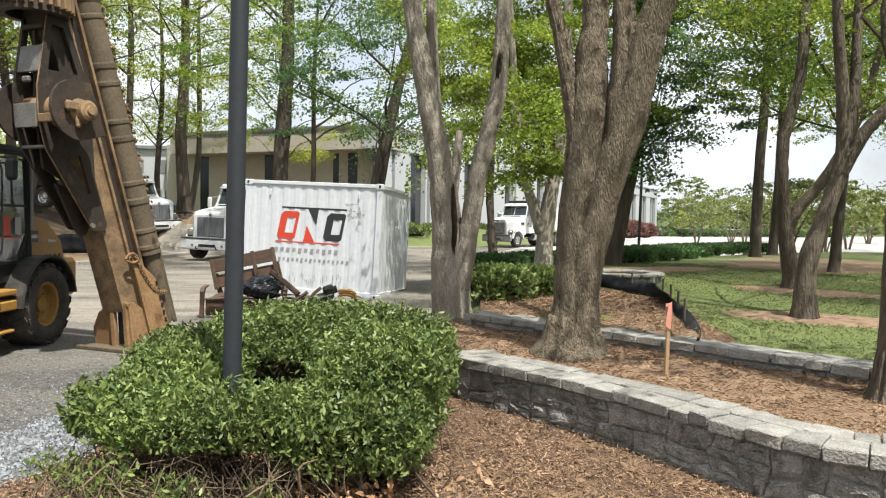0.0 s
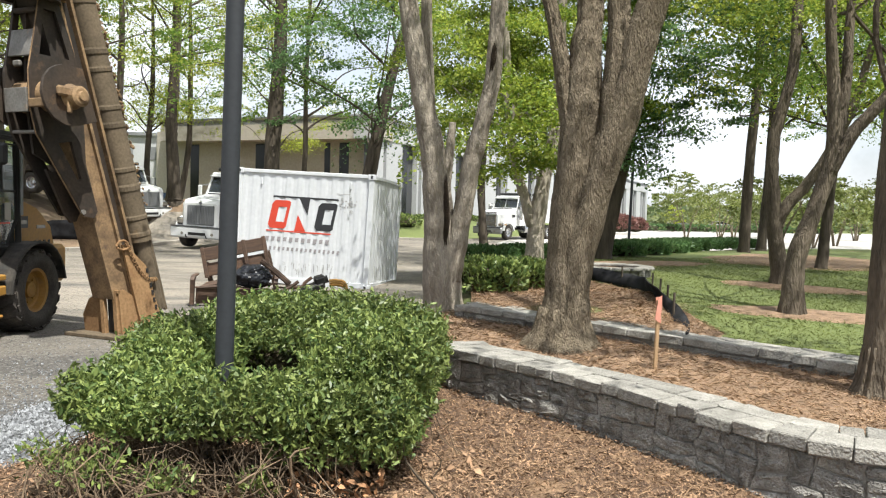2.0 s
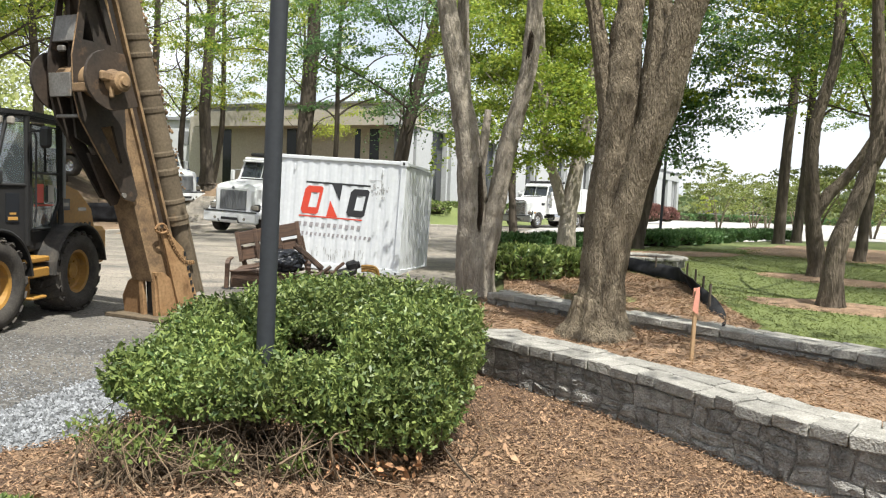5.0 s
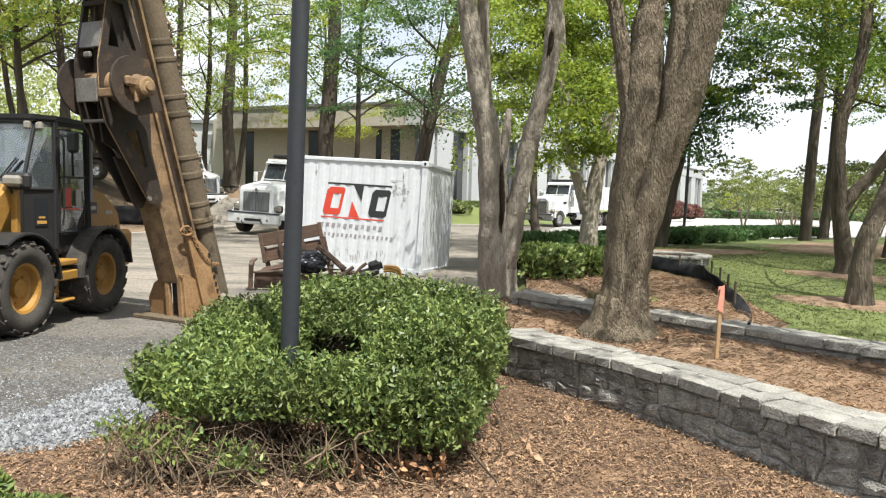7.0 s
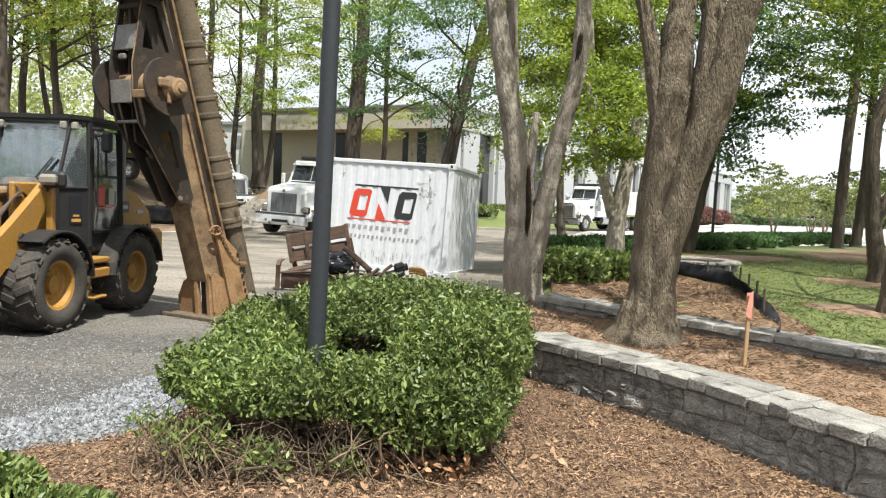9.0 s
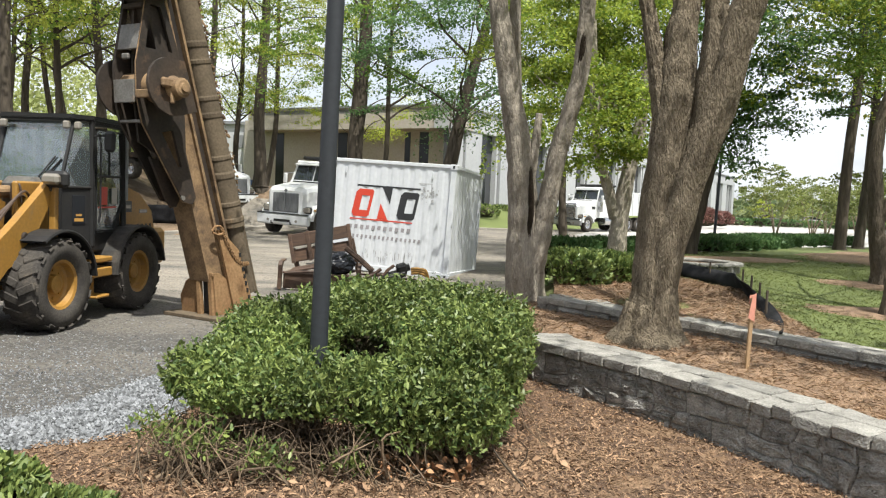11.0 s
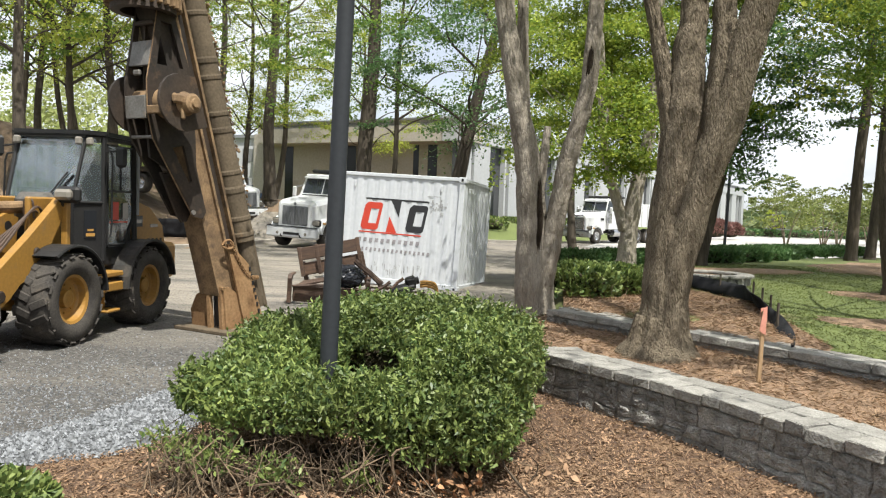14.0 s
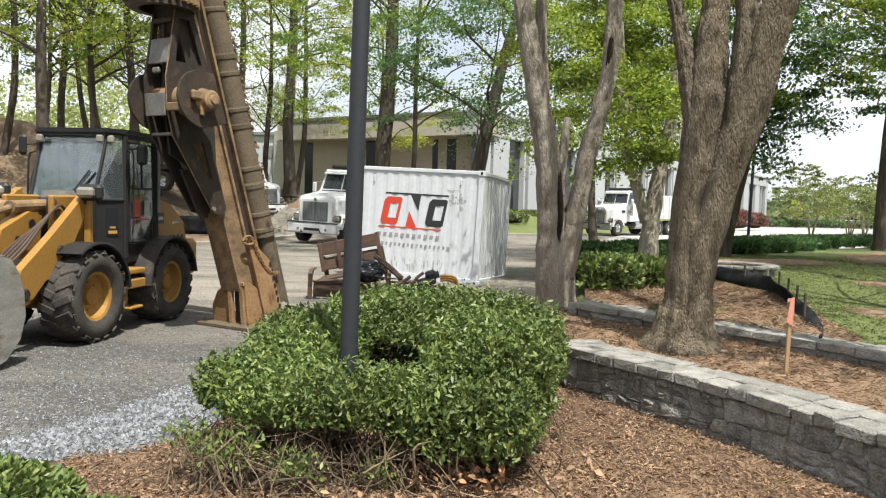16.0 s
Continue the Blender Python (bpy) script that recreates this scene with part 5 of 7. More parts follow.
# ---------------------------------------------------------------- shipping container
def container(m):
    """Ten-foot steel box; x along its marked face, y into its depth, z up."""
    W, D, H = 3.27, 2.44, 2.57
    th = thing("shipping_container", m, "white corrugated steel shipping container with scuffed red and black marking", "container")
    post = 0.13
    for x in (post / 2, W - post / 2):
        for y in (post / 2, D - post / 2):
            part("corner_post", box(bmesh.new(), (x, y, H / 2), (post, post, H - 0.24), 0.008), M["white_paint"], th)
            for z in (0.06, H - 0.06):
                c = bmesh.new()
                box(c, (x, y, z), (post + 0.035, post + 0.035, 0.12), 0.008)
                k = part("corner_casting", c, M["white_paint"], th)
                if y < 1:
                    part("slot", box(bmesh.new(), (x, y - (post + 0.035) / 2 - 0.001, z), (0.05, 0.006, 0.065), 0.0), M["black"], k, "dark oval slot")
    for z, h in ((0.075, 0.15), (H - 0.05, 0.08)):
        part("front_rail", box(bmesh.new(), (W / 2, 0.06, z), (W - 2 * post, 0.08, h), 0.008), M["white_paint"], th)
        part("side_rail", box(bmesh.new(), (W - 0.06, D / 2, z), (0.08, D - 2 * post, h), 0.008), M["white_paint"], th)
        part("side_rail", box(bmesh.new(), (0.06, D / 2, z), (0.08, D - 2 * post, h), 0.008), M["white_paint"], th)

    def corrugated(n, length, place):
        bm = bmesh.new()
        prof = []
        pitch = length / n
        for k in range(n):
            for f, d in ((0.0, 0.0), (0.28, 0.0), (0.48, 0.012), (0.76, 0.012), (0.96, 0.0)):
                prof.append((k * pitch + f * pitch, d))
        prof.append((length, 0.0))
        a = [bm.verts.new(place(u, d, 0.12)) for u, d in prof]
        b = [bm.verts.new(place(u, d, H - 0.07)) for u, d in prof]
        for k in range(len(prof) - 1):
            bm.faces.new((a[k], a[k + 1], b[k + 1], b[k]))
        return bm
    part("front_panel", corrugated(11, W - 2 * post, lambda u, d, z: (post + u, 0.045 + d, z)), M["white_paint"], th, "corrugated white face with marking")
    part("side_panel", corrugated(9, D - 2 * post, lambda u, d, z: (W - 0.045 - d, post + u, z)), M["white_paint"], th, "corrugated white side")
    part("side_panel", corrugated(9, D - 2 * post, lambda u, d, z: (0.045 + d, post + u, z)), M["white_paint"], th)
    part("back_panel", corrugated(11, W - 2 * post, lambda u, d, z: (post + u, D - 0.045 - d, z)), M["white_paint"], th)
    rb = bmesh.new()
    for k in range(10):
        box(rb, (W / 2 - 1.35 + 0.3 * k, D / 2, H - 0.02), (0.17, D - 0.2, 0.035), 0.012)
    box(rb, (W / 2, D / 2, H - 0.045), (W - 0.1, D - 0.1, 0.03))
    part("roof", rb, M["white_paint"], th, "ribbed roof sheet")
    part("floor", box(bmesh.new(), (W / 2, D / 2, 0.13), (W - 0.2, D - 0.2, 0.05)), M["wood"], th)
    y = 0.0440
    for x in (0.602, 2.72):
        part("hook", box(bmesh.new(), (x, 0.03, 2.29), (0.035, 0.03, 0.14), 0.008), M["white_paint"], th)

    def decal(name, outlines, material, label=""):
        bm = bmesh.new()
        for o in outlines:
            plate(bm, o, "y", y - 0.001, y + 0.002)
        return part(name, bm, material, th, label)
    def quad(u0, v0, u1, v1, lean=0.0):
        return [(u0, v0), (u1, v0), (u1 + lean, v1), (u0 + lean, v1)]

    def bracket(u, v, w, h, lean):
        """A slanted closed frame with cut corners and a heavy left stroke, its lower corner at u, v."""
        k = lean / h
        at = lambda x, y: (u + x + y * k, v + y)
        return [[at(0, 0.08), at(0.07, 0), at(0.17, 0), at(0.17, h), at(0.07, h), at(0, h - 0.08)],
                [at(0.17, h - 0.15), at(w, h - 0.15), at(w, h - 0.04), at(w - 0.05, h), at(0.17, h)],
                [at(0.17, 0), at(w - 0.05, 0), at(w, 0.04), at(w, 0.15), at(0.17, 0.15)],
                [at(w - 0.07, 0.15), at(w, 0.15), at(w, h - 0.15), at(w - 0.07, h - 0.15)]]
    decal("marking_bar", [quad(0.90, 1.945, 2.45, 1.985)], M["ink"], "black line over the marking")
    decal("marking_red", bracket(0.79, 1.245, 0.44, 0.64, 0.11), M["red"], "red slanted closed shape")
    decal("marking_black", bracket(1.905, 1.25, 0.44, 0.63, 0.10), M["ink"], "black slanted closed shape")
    decal("marking_wedge", [[(1.53, 1.945), (1.785, 1.945), (1.74, 1.585)]], M["ink"], "black wedge")
    decal("marking_wedge", [[(1.512, 1.58), (1.445, 1.21), (1.71, 1.21)]], M["red"], "red wedge")
    decal("marking_bar", [quad(0.77, 1.175, 2.315, 1.205)], M["red"], "red line under the marking")
    for j in range(11):
        decal("marking_text", [quad(0.755 + 0.144 * j, 0.96, 0.835 + 0.144 * j, 1.055, 0.012)], M["grey_ink"])
    for j in range(16):
        decal("marking_text", [quad(0.86 + 0.108 * j, 0.755, 0.912 + 0.108 * j, 0.83, 0.010)], M["grey_ink"])
    rng = np.random.RandomState(5)
    sc = []
    for j in range(38):
        u, v = rng.uniform(1.15, 2.42), rng.uniform(0.32, 0.53)
        sc.append(quad(u, v - rng.uniform(0.04, 0.16), u + rng.uniform(0.006, 0.02), v))
    for j in range(26):
        u, v = rng.uniform(2.46, 2.88), rng.uniform(1.70, 2.05)
        sc.append(quad(u, v - rng.uniform(0.008, 0.08), u + rng.uniform(0.008, 0.06), v))
    tagged(decal("scuff_patch", sc, M["scuff"], "grey rubbed scratches"), kind="stuff")
    decal("scuff_outline", [quad(2.40, 2.095, 2.72, 2.11), quad(2.70, 1.86, 2.718, 2.09)], M["scuff"])
    return th


# it leans a little with the fall of the lot
container(pose(-3.0, 17.23, 0.07, -2.06, 2.13, -17.1))


# ---------------------------------------------------------------- vehicles
def lathe(bm, prof, seg, axis="x", centre=(0, 0, 0)):
    """A ring from a profile of (offset along the axis, radius)."""
    rows = []
    for k in range(seg):
        a = 2 * math.pi * k / seg
        rows.append([bm.verts.new((centre[0] + o, centre[1] + r * math.cos(a), centre[2] + r * math.sin(a)) if axis == "x"
                                  else (centre[0] + r * math.cos(a), centre[1] + o, centre[2] + r * math.sin(a)) if axis == "y"
                                  else (centre[0] + r * math.cos(a), centre[1] + r * math.sin(a), centre[2] + o)) for o, r in prof])
    for k in range(seg):
        a, b = rows[k], rows[(k + 1) % seg]
        for j in range(len(prof) - 1):
            bm.faces.new((a[j], b[j], b[j + 1], a[j + 1]))
    return bm


def wheel(parent, c, R, w, side, rim_mat, lugs=0, name="wheel"):
    """A wheel on the x axis, its outer face towards side (+1 or -1)."""
    h = w / 2
    e = part(name, lathe(bmesh.new(), [(-h * 0.75, R * 0.52), (-h, R * 0.62), (-h, R * 0.86), (-h * 0.72, R * 0.965), (h * 0.72, R * 0.965), (h, R * 0.86), (h, R * 0.62), (h * 0.75, R * 0.52)], 40), M["tyre"], parent, smooth=True)
    e.location = c
    o = h * side
    part("rim", lathe(bmesh.new(), [(o * 0.78, R * 0.53), (o * 0.72, R * 0.47), (o * 0.35, R * 0.44), (o * 0.25, R * 0.40), (o * 0.22, R * 0.2), (o * 0.5, R * 0.185), (o * 0.55, R * 0.12), (o * 0.55, 0.002)], 32), rim_mat, e, smooth=False)
    for k in range(8 if lugs else 0):
        a = 2 * math.pi * k / 8
        part("wheel_nut", lathe(bmesh.new(), [(o * 0.22, 0.016), (o * 0.3, 0.016), (o * 0.3, 0.001)], 6, "x", (0, R * 0.3 * math.cos(a), R * 0.3 * math.sin(a))), rim_mat, e)
    if lugs:
        bm = bmesh.new()
        for k in range(lugs):
            for s in (-1, 1):
                a = 2 * math.pi * (k + (0.5 if s > 0 else 0)) / lugs
                m = Matrix.Rotation(a, 4, "X") @ Matrix.Translation((s * h * 0.47, 0, R * 0.968)) @ Matrix.Rotation(radians(24 * s), 4, "Z")
                r = bmesh.ops.create_cube(bm, size=1, matrix=m @ Matrix.Diagonal((h * 0.98, R * 0.17, R * 0.045, 1)))
                bmesh.ops.bevel(bm, geom=list({q for v in r["verts"] for q in v.link_edges}), offset=0.012, segments=1, affect="EDGES")
                m2 = Matrix.Rotation(a + 0.03, 4, "X") @ Matrix.Translation((s * h * 0.90, 0, R * 0.893)) @ Matrix.Rotation(radians(-38 * s), 4, "Y")
                bmesh.ops.create_cube(bm, size=1, matrix=m2 @ Matrix.Diagonal((h * 0.30, R * 0.16, R * 0.04, 1)))
        part("tread", bm, M["tyre"], e, "worn block tread")
    return e


def dump_truck(m, label, bed=True, bright=False):
    """A bonneted truck: front towards -y, x across, z up."""
    th = thing("dump_truck", m, label, "truck")
    P = M["truck_white"]
    bm = bmesh.new()
    # bonnet as a lofted shell
    rows = []
    for y, w, z0, z1, r in ((-3.3, 0.72, 0.85, 1.72, 0.14), (-3.15, 0.86, 0.8, 1.86, 0.18), (-2.4, 0.92, 0.85, 1.98, 0.2), (-1.45, 0.98, 0.85, 2.1, 0.2)):
        q = [(-w, z0), (-w, z1 - r), (-w + r * 0.4, z1 - r * 0.3), (-w + r, z1), (w - r, z1), (w - r * 0.4, z1 - r * 0.3), (w, z1 - r), (w, z0)]
        rows.append([bm.verts.new((x, y, z)) for x, z in q])
    for a, b in zip(rows, rows[1:]):
        for k in range(8):
            bm.faces.new((a[k], a[(k + 1) % 8], b[(k + 1) % 8], b[k]))
    bm.faces.new(rows[0])
    part("bonnet", bm, P, th, "white sloping bonnet")
    for s in (-1, 1):
        bm = bmesh.new()
        prof = []
        for k in range(9):
            a = math.pi * k / 8
            prof.append((-2.55 - 0.68 * math.cos(a), 0.62 + 0.62 * math.sin(a)))
        prof += [(-1.95, 0.62)] + [(-2.55 + 0.55 * math.cos(math.pi * k / 6), 0.6 + 0.5 * math.sin(math.pi * k / 6)) for k in range(1, 6)] + [(-3.1, 0.62)]
        plate(bm, prof, "x", s * 0.66, s * 1.14)
        part("wing", bm, P, th)
    part("bumper", box(bmesh.new(), (0, -3.42, 0.62), (2.3, 0.2, 0.42), 0.06), M["bumper_steel"] if bright else P, th, "dull steel front bumper" if bright else "white front bumper")
    part("bumper_slot", box(bmesh.new(), (0, -3.525, 0.58), (0.7, 0.02, 0.1), 0.0), M["black"], th)
    g = part("grille", box(bmesh.new(), (0, -3.315, 1.27), (1.14, 0.06, 0.74), 0.03), M["grille"], th, "grey barred grille")
    bm = bmesh.new()
    for k in range(16):
        box(bm, (-0.51 + 0.068 * k, -3.35, 1.27), (0.018, 0.02, 0.66))
    part("bar_screen", bm, M["chrome"] if bright else M["grey_panel"], g)
    if bright:
        for x in (-0.6, 0.6):
            part("grille_post", box(bmesh.new(), (x, -3.34, 1.32), (0.09, 0.1, 1.0), 0.02), M["chrome"], g)
        part("grille_crown", box(bmesh.new(), (0, -3.34, 1.80), (1.29, 0.1, 0.1), 0.03), M["chrome"], g)
        for s in (-1, 1):
            part("air_cleaner", tube(bmesh.new(), [(s * 1.16, -1.3, 1.35), (s * 1.16, -1.3, 2.25)], 0.17, 14), M["chrome"], th, "bright upright air cleaner")
            part("exhaust_stack", tube(bmesh.new(), [(s * 1.05, 0.22, 1.2), (s * 1.05, 0.22, 3.5)], 0.07, 10), M["chrome"], th)
    else:
        part("grille_divider", box(bmesh.new(), (0, -3.36, 1.27), (0.035, 0.03, 0.72), 0.006), M["grille"], g)
    part("bumper_strip", box(bmesh.new(), (0, -3.50, 0.845), (2.24, 0.06, 0.035), 0.008), M["black"], th, "black rubber strip along the bumper")
    part("cowl_vent", box(bmesh.new(), (0, -1.62, 2.085), (1.5, 0.16, 0.06), 0.01), M["black"], th, "dark air intake below the windscreen")
    part("bonnet_seam", box(bmesh.new(), (0, -2.35, 1.965), (0.03, 1.5, 0.02), 0.0), M["grey_panel"], th)
    for s in (-1, 1):
        part("fog_light", lathe(bmesh.new(), [(-3.525, 0.001), (-3.53, 0.055), (-3.51, 0.06)], 14, "y", (s * 0.62, 0, 0.58)), M["lamp_lens"], th)
        part("turn_signal", box(bmesh.new(), (s * 1.12, -2.98, 1.02), (0.07, 0.2, 0.1), 0.02), M["yellow_hose"], th)
        part("tow_hook", tube(bmesh.new(), [(s * 0.42, -3.50, 0.45), (s * 0.42, -3.60, 0.47), (s * 0.42, -3.60, 0.55)], 0.025, 6), M["black"], th)
    part("badge", lathe(bmesh.new(), [(-3.35, 0.001), (-3.36, 0.06), (-3.33, 0.06)], 12, "y", (0, 0, 1.72)), M["grey_panel"], th)
    for s in (-1, 1):
        hl = part("headlight", box(bmesh.new(), (s * 0.86, -3.2, 1.02), (0.34, 0.14, 0.2), 0.04), M["lamp_lens"], th)
        part("surround", box(bmesh.new(), (s * 0.86, -3.15, 1.02), (0.4, 0.12, 0.26), 0.03), M["black"], hl)
        part("side_vent", box(bmesh.new(), (s * 0.975, -1.8, 1.6), (0.02, 0.35, 0.14), 0.0), M["black"], th)
    # cab
    bm = bmesh.new()
    rows = []
    for z, y0, w in ((0.95, -1.5, 1.0), (2.0, -1.5, 1.02), (2.15, -1.42, 1.0)):
        rows.append([bm.verts.new(p) for p in ((-w, y0, z), (w, y0, z), (w, 0.15, z), (-w, 0.15, z))])
    for a, b in zip(rows, rows[1:]):
        for k in range(4):
            bm.faces.new((a[k], a[(k + 1) % 4], b[(k + 1) % 4], b[k]))
    bm.faces.new(rows[0][::-1])
    part("cab", bm, P, th, "white cab")
    part("cab_roof", box(bmesh.new(), (0, -0.48, 2.88), (1.9, 1.36, 0.16), 0.06), P, th)
    part("visor", box(bmesh.new(), (0, -1.24, 2.8), (1.8, 0.22, 0.07), 0.02), P, th)
    for x0, x1, y0, y1 in ((-0.97, -0.9, -1.4, -1.1), (0.97, 0.9, -1.4, -1.1), (-0.98, -0.92, -0.28, -0.26), (0.98, 0.92, -0.28, -0.26), (-0.98, -0.9, 0.1, 0.1), (0.98, 0.9, 0.1, 0.1), (0, 0, -1.43, -1.15)):
        part("pillar", tube(bmesh.new(), [(x0, y0, 2.1), (x1, y1, 2.85)], 0.045 if x0 else 0.02, 6), P, th)
    bm = bmesh.new()
    v = [bm.verts.new(p) for p in ((-0.95, -1.38, 2.13), (0.95, -1.38, 2.13), (0.88, -1.1, 2.82), (-0.88, -1.1, 2.82))]
    bm.faces.new(v)
    part("windscreen", bm, M["windscreen"], th, "dark split windscreen")
    for s in (-1, 1):
        bm = bmesh.new()
        v = [bm.verts.new(p) for p in ((s * 0.975, -1.35, 2.13), (s * 0.975, 0.1, 2.13), (s * 0.9, 0.1, 2.82), (s * 0.9, -1.1, 2.82))]
        bm.faces.new(v)
        part("side_window", bm, M["windscreen"], th)
        mi = part("mirror", box(bmesh.new(), (s * 1.32, -1.35, 2.2), (0.18, 0.08, 0.42), 0.03), P, th)
        for z0, z1 in ((2.45, 2.4), (1.95, 2.0)):
            part("mirror_arm", tube(bmesh.new(), [(s * 0.98, -1.3, z0), (s * 1.3, -1.35, z1)], 0.015, 5), M["chrome"], mi)
        wheel(th, (s * 0.95, -2.55, 0.52), 0.52, 0.32, s, M["chrome"])
        for y in (2.6, 3.95):
            wheel(th, (s * 0.85, y, 0.52), 0.52, 0.52, s, M["chrome"])
        part("fuel_tank", lathe(bmesh.new(), [(-1.1, 0.001), (-1.1, 0.3), (0.2, 0.3), (0.2, 0.001)], 18, "y", (s * 0.82, 0.6, 0.75)), M["chrome"], th, smooth=False)
        part("step", box(bmesh.new(), (s * 0.98, -0.9, 0.6), (0.25, 0.6, 0.05), 0.01), M["black"], th)
    part("chassis", boxes([((0.4, 1.0, 0.8), (0.12, 7.2, 0.3)), ((-0.4, 1.0, 0.8), (0.12, 7.2, 0.3)), ((0, -2.55, 0.52), (1.6, 0.14, 0.14)), ((0, 2.6, 0.52), (1.6, 0.2, 0.2)), ((0, 3.95, 0.52), (1.6, 0.2, 0.2))]), M["black"], th)
    if bed:
        bm = bmesh.new()
        o = [(0.55, 1.15), (0.4, 2.75), (5.2, 2.75), (5.35, 1.15)]
        for s in (-1, 1):
            plate(bm, o, "x", s * 1.12, s * 1.2)
        box(bm, (0, 0.5, 1.95), (2.3, 0.08, 1.6), 0.0)
        box(bm, (0, 5.25, 1.95), (2.3, 0.08, 1.6), 0.0)
        box(bm, (0, 2.9, 1.2), (2.3, 4.7, 0.12), 0.0)
        part("dump_bed", bm, P, th, "white dump body")
        for s in (-1, 1):
            for y in (1.2, 2.0, 2.8, 3.6, 4.4):
                part("bed_rib", box(bmesh.new(), (s * 1.235, y, 1.95), (0.07, 0.1, 1.5), 0.01), P, th)
        part("cab_guard", box(bmesh.new(), (0, 0.1, 3.10), (2.1, 1.3, 0.15), 0.05), M["black"], th, "dark tarpaulin roll over the cab")
    return th


dump_truck(pose(-5.35, 33.3, 0.0, 0, 2.0, -20) @ Matrix.Scale(1.07, 4), "white bonneted dump truck with grey grille, parked on the lot")
dump_truck(pose(10.3, 50.0, 0.0, 0, 0, -44), "white dump truck with bright grille parked on the drive", bright=True)
dump_truck(pose(-13.0, 39.9, 0.72, 0, -2, 45), "white bonneted truck parked up on the bank")


def loader(m):
    """Compact articulated wheel loader: front towards -y, x across."""
    th = thing("wheel_loader", m, "yellow compact wheel loader with black cab and muddy tyres", "loader")
    Yl, B = M["yellow"], M["black"]
    for s in (-1, 1):
        for y in (-0.92, 0.82):
            wheel(th, (s * 0.61, y, 0.55), 0.56, 0.45, s, Yl, 18)
    part("front_frame", boxes([((0, -0.85, 0.72), (0.55, 1.3, 0.5)), ((0, -0.92, 0.54), (0.8, 0.3, 0.3)), ((0.3, -0.8, 1.3), (0.07, 0.6, 0.9)), ((-0.3, -0.8, 1.3), (0.07, 0.6, 0.9))], 0.02), Yl, th, "yellow front frame and loader tower")
    part("rear_frame", boxes([((0, 0.75, 0.7), (0.7, 1.7, 0.5)), ((0, 0.92, 0.54), (0.8, 0.3, 0.3))], 0.02), M["dark_steel"], th)
    part("counterweight", box(bmesh.new(), (0, 1.72, 0.85), (1.3, 0.35, 0.55), 0.06), Yl, th)
    # engine hood with rounded back
    bm = bmesh.new()
    plate(bm, [(0.62, 0.95), (0.62, 1.78), (1.0, 1.76), (1.45, 1.64), (1.75, 1.42), (1.86, 1.1), (1.86, 0.9)], "x", -0.5, 0.5)
    bmesh.ops.bevel(bm, geom=[e for e in bm.edges if abs(e.verts[0].co.x - e.verts[1].co.x) < 0.01], offset=0.06, segments=2, affect="EDGES")
    h = part("engine_hood", bm, Yl, th, "yellow rounded engine hood")
    part("hood_marking", box(bmesh.new(), (0.503, 1.02, 1.45), (0.006, 0.2, 0.16)), M["ink"], h, "dark marking plate")
    part("hood_stripe", box(bmesh.new(), (0.503, 1.45, 1.38), (0.006, 0.22, 0.05)), M["lamp_lens"], h)
    part("hood_mark", box(bmesh.new(), (0.503, 1.02, 1.45), (0.012, 0.13, 0.05)), M["lamp_lens"], h)
    part("hood_vents", boxes([((0.503, 1.3 + 0.12 * k, 1.12), (0.008, 0.05, 0.14)) for k in range(4)]), B, h)
    # cab: lower body, posts, roof
    part("cab_floor", boxes([((0, 0.3, 1.0), (1.2, 0.78, 0.28)), ((0, 0.66, 1.35), (1.16, 0.08, 0.7)), ((0, -0.2, 1.05), (0.84, 0.5, 0.3))], 0.03), B, th)
    part("front_panel", plate(bmesh.new(), [(-0.43, 0.95), (0.43, 0.95), (0.43, 1.70), (-0.43, 1.70)], "y", -0.46, -0.42), B, th, "black panel under the front window")
    for s in (-1, 1):
        part("cab_panel", plate(bmesh.new(), [(s * 0.43, -0.46), (s * 0.62, -0.07), (s * 0.58, -0.05), (s * 0.40, -0.43)], "z", 0.95, 1.70), B, th, "black lower cab panel")
    dp = part("data_plate", box(bmesh.new(), (0, 0, 0), (0.17, 0.01, 0.36), 0.004), M["dark_glass"], th, "smoked inspection window with a label")
    dp.matrix_local = pose(0.548, -0.235, 1.42, 0, 0, 64)
    lb = part("data_label", boxes([((0, -0.008, -0.13), (0.12, 0.004, 0.04)), ((0, -0.008, -0.07), (0.08, 0.004, 0.025))]), M["yellow_hose"], dp)
    for s in (-1, 1):
        for nm, path, r in (("front_post", [(s * 0.44, -0.45, 0.95), (s * 0.44, -0.45, 1.72), (s * 0.46, -0.2, 2.55)], 0.024), ("door_post", [(s * 0.62, -0.06, 0.95), (s * 0.61, -0.05, 2.55)], 0.036),
                            ("rear_post", [(s * 0.62, 0.7, 1.0), (s * 0.60, 0.68, 2.55)], 0.04), ("sill_bar", [(s * 0.44, -0.45, 1.70), (s * 0.62, -0.06, 1.70)], 0.022),
                            ("roof_bar", [(s * 0.6, -0.05, 2.53), (s * 0.6, 0.68, 2.53)], 0.03)):
            part(nm, tube(bmesh.new(), path, r, 8), B, th)
        part("door_frame", tube(bmesh.new(), [(s * 0.625, 0.02, 1.15), (s * 0.612, 0.02, 2.46), (s * 0.605, 0.62, 2.46), (s * 0.625, 0.64, 1.5), (s * 0.625, 0.42, 1.15), (s * 0.625, 0.02, 1.15)], 0.022, 6), B, th)
        part("door_rail", tube(bmesh.new(), [(s * 0.618, 0.02, 1.86), (s * 0.618, 0.62, 1.86)], 0.018, 6), B, th)
        part("door_rail", tube(bmesh.new(), [(s * 0.618, 0.34, 1.86), (s * 0.607, 0.34, 2.45)], 0.014, 6), B, th)
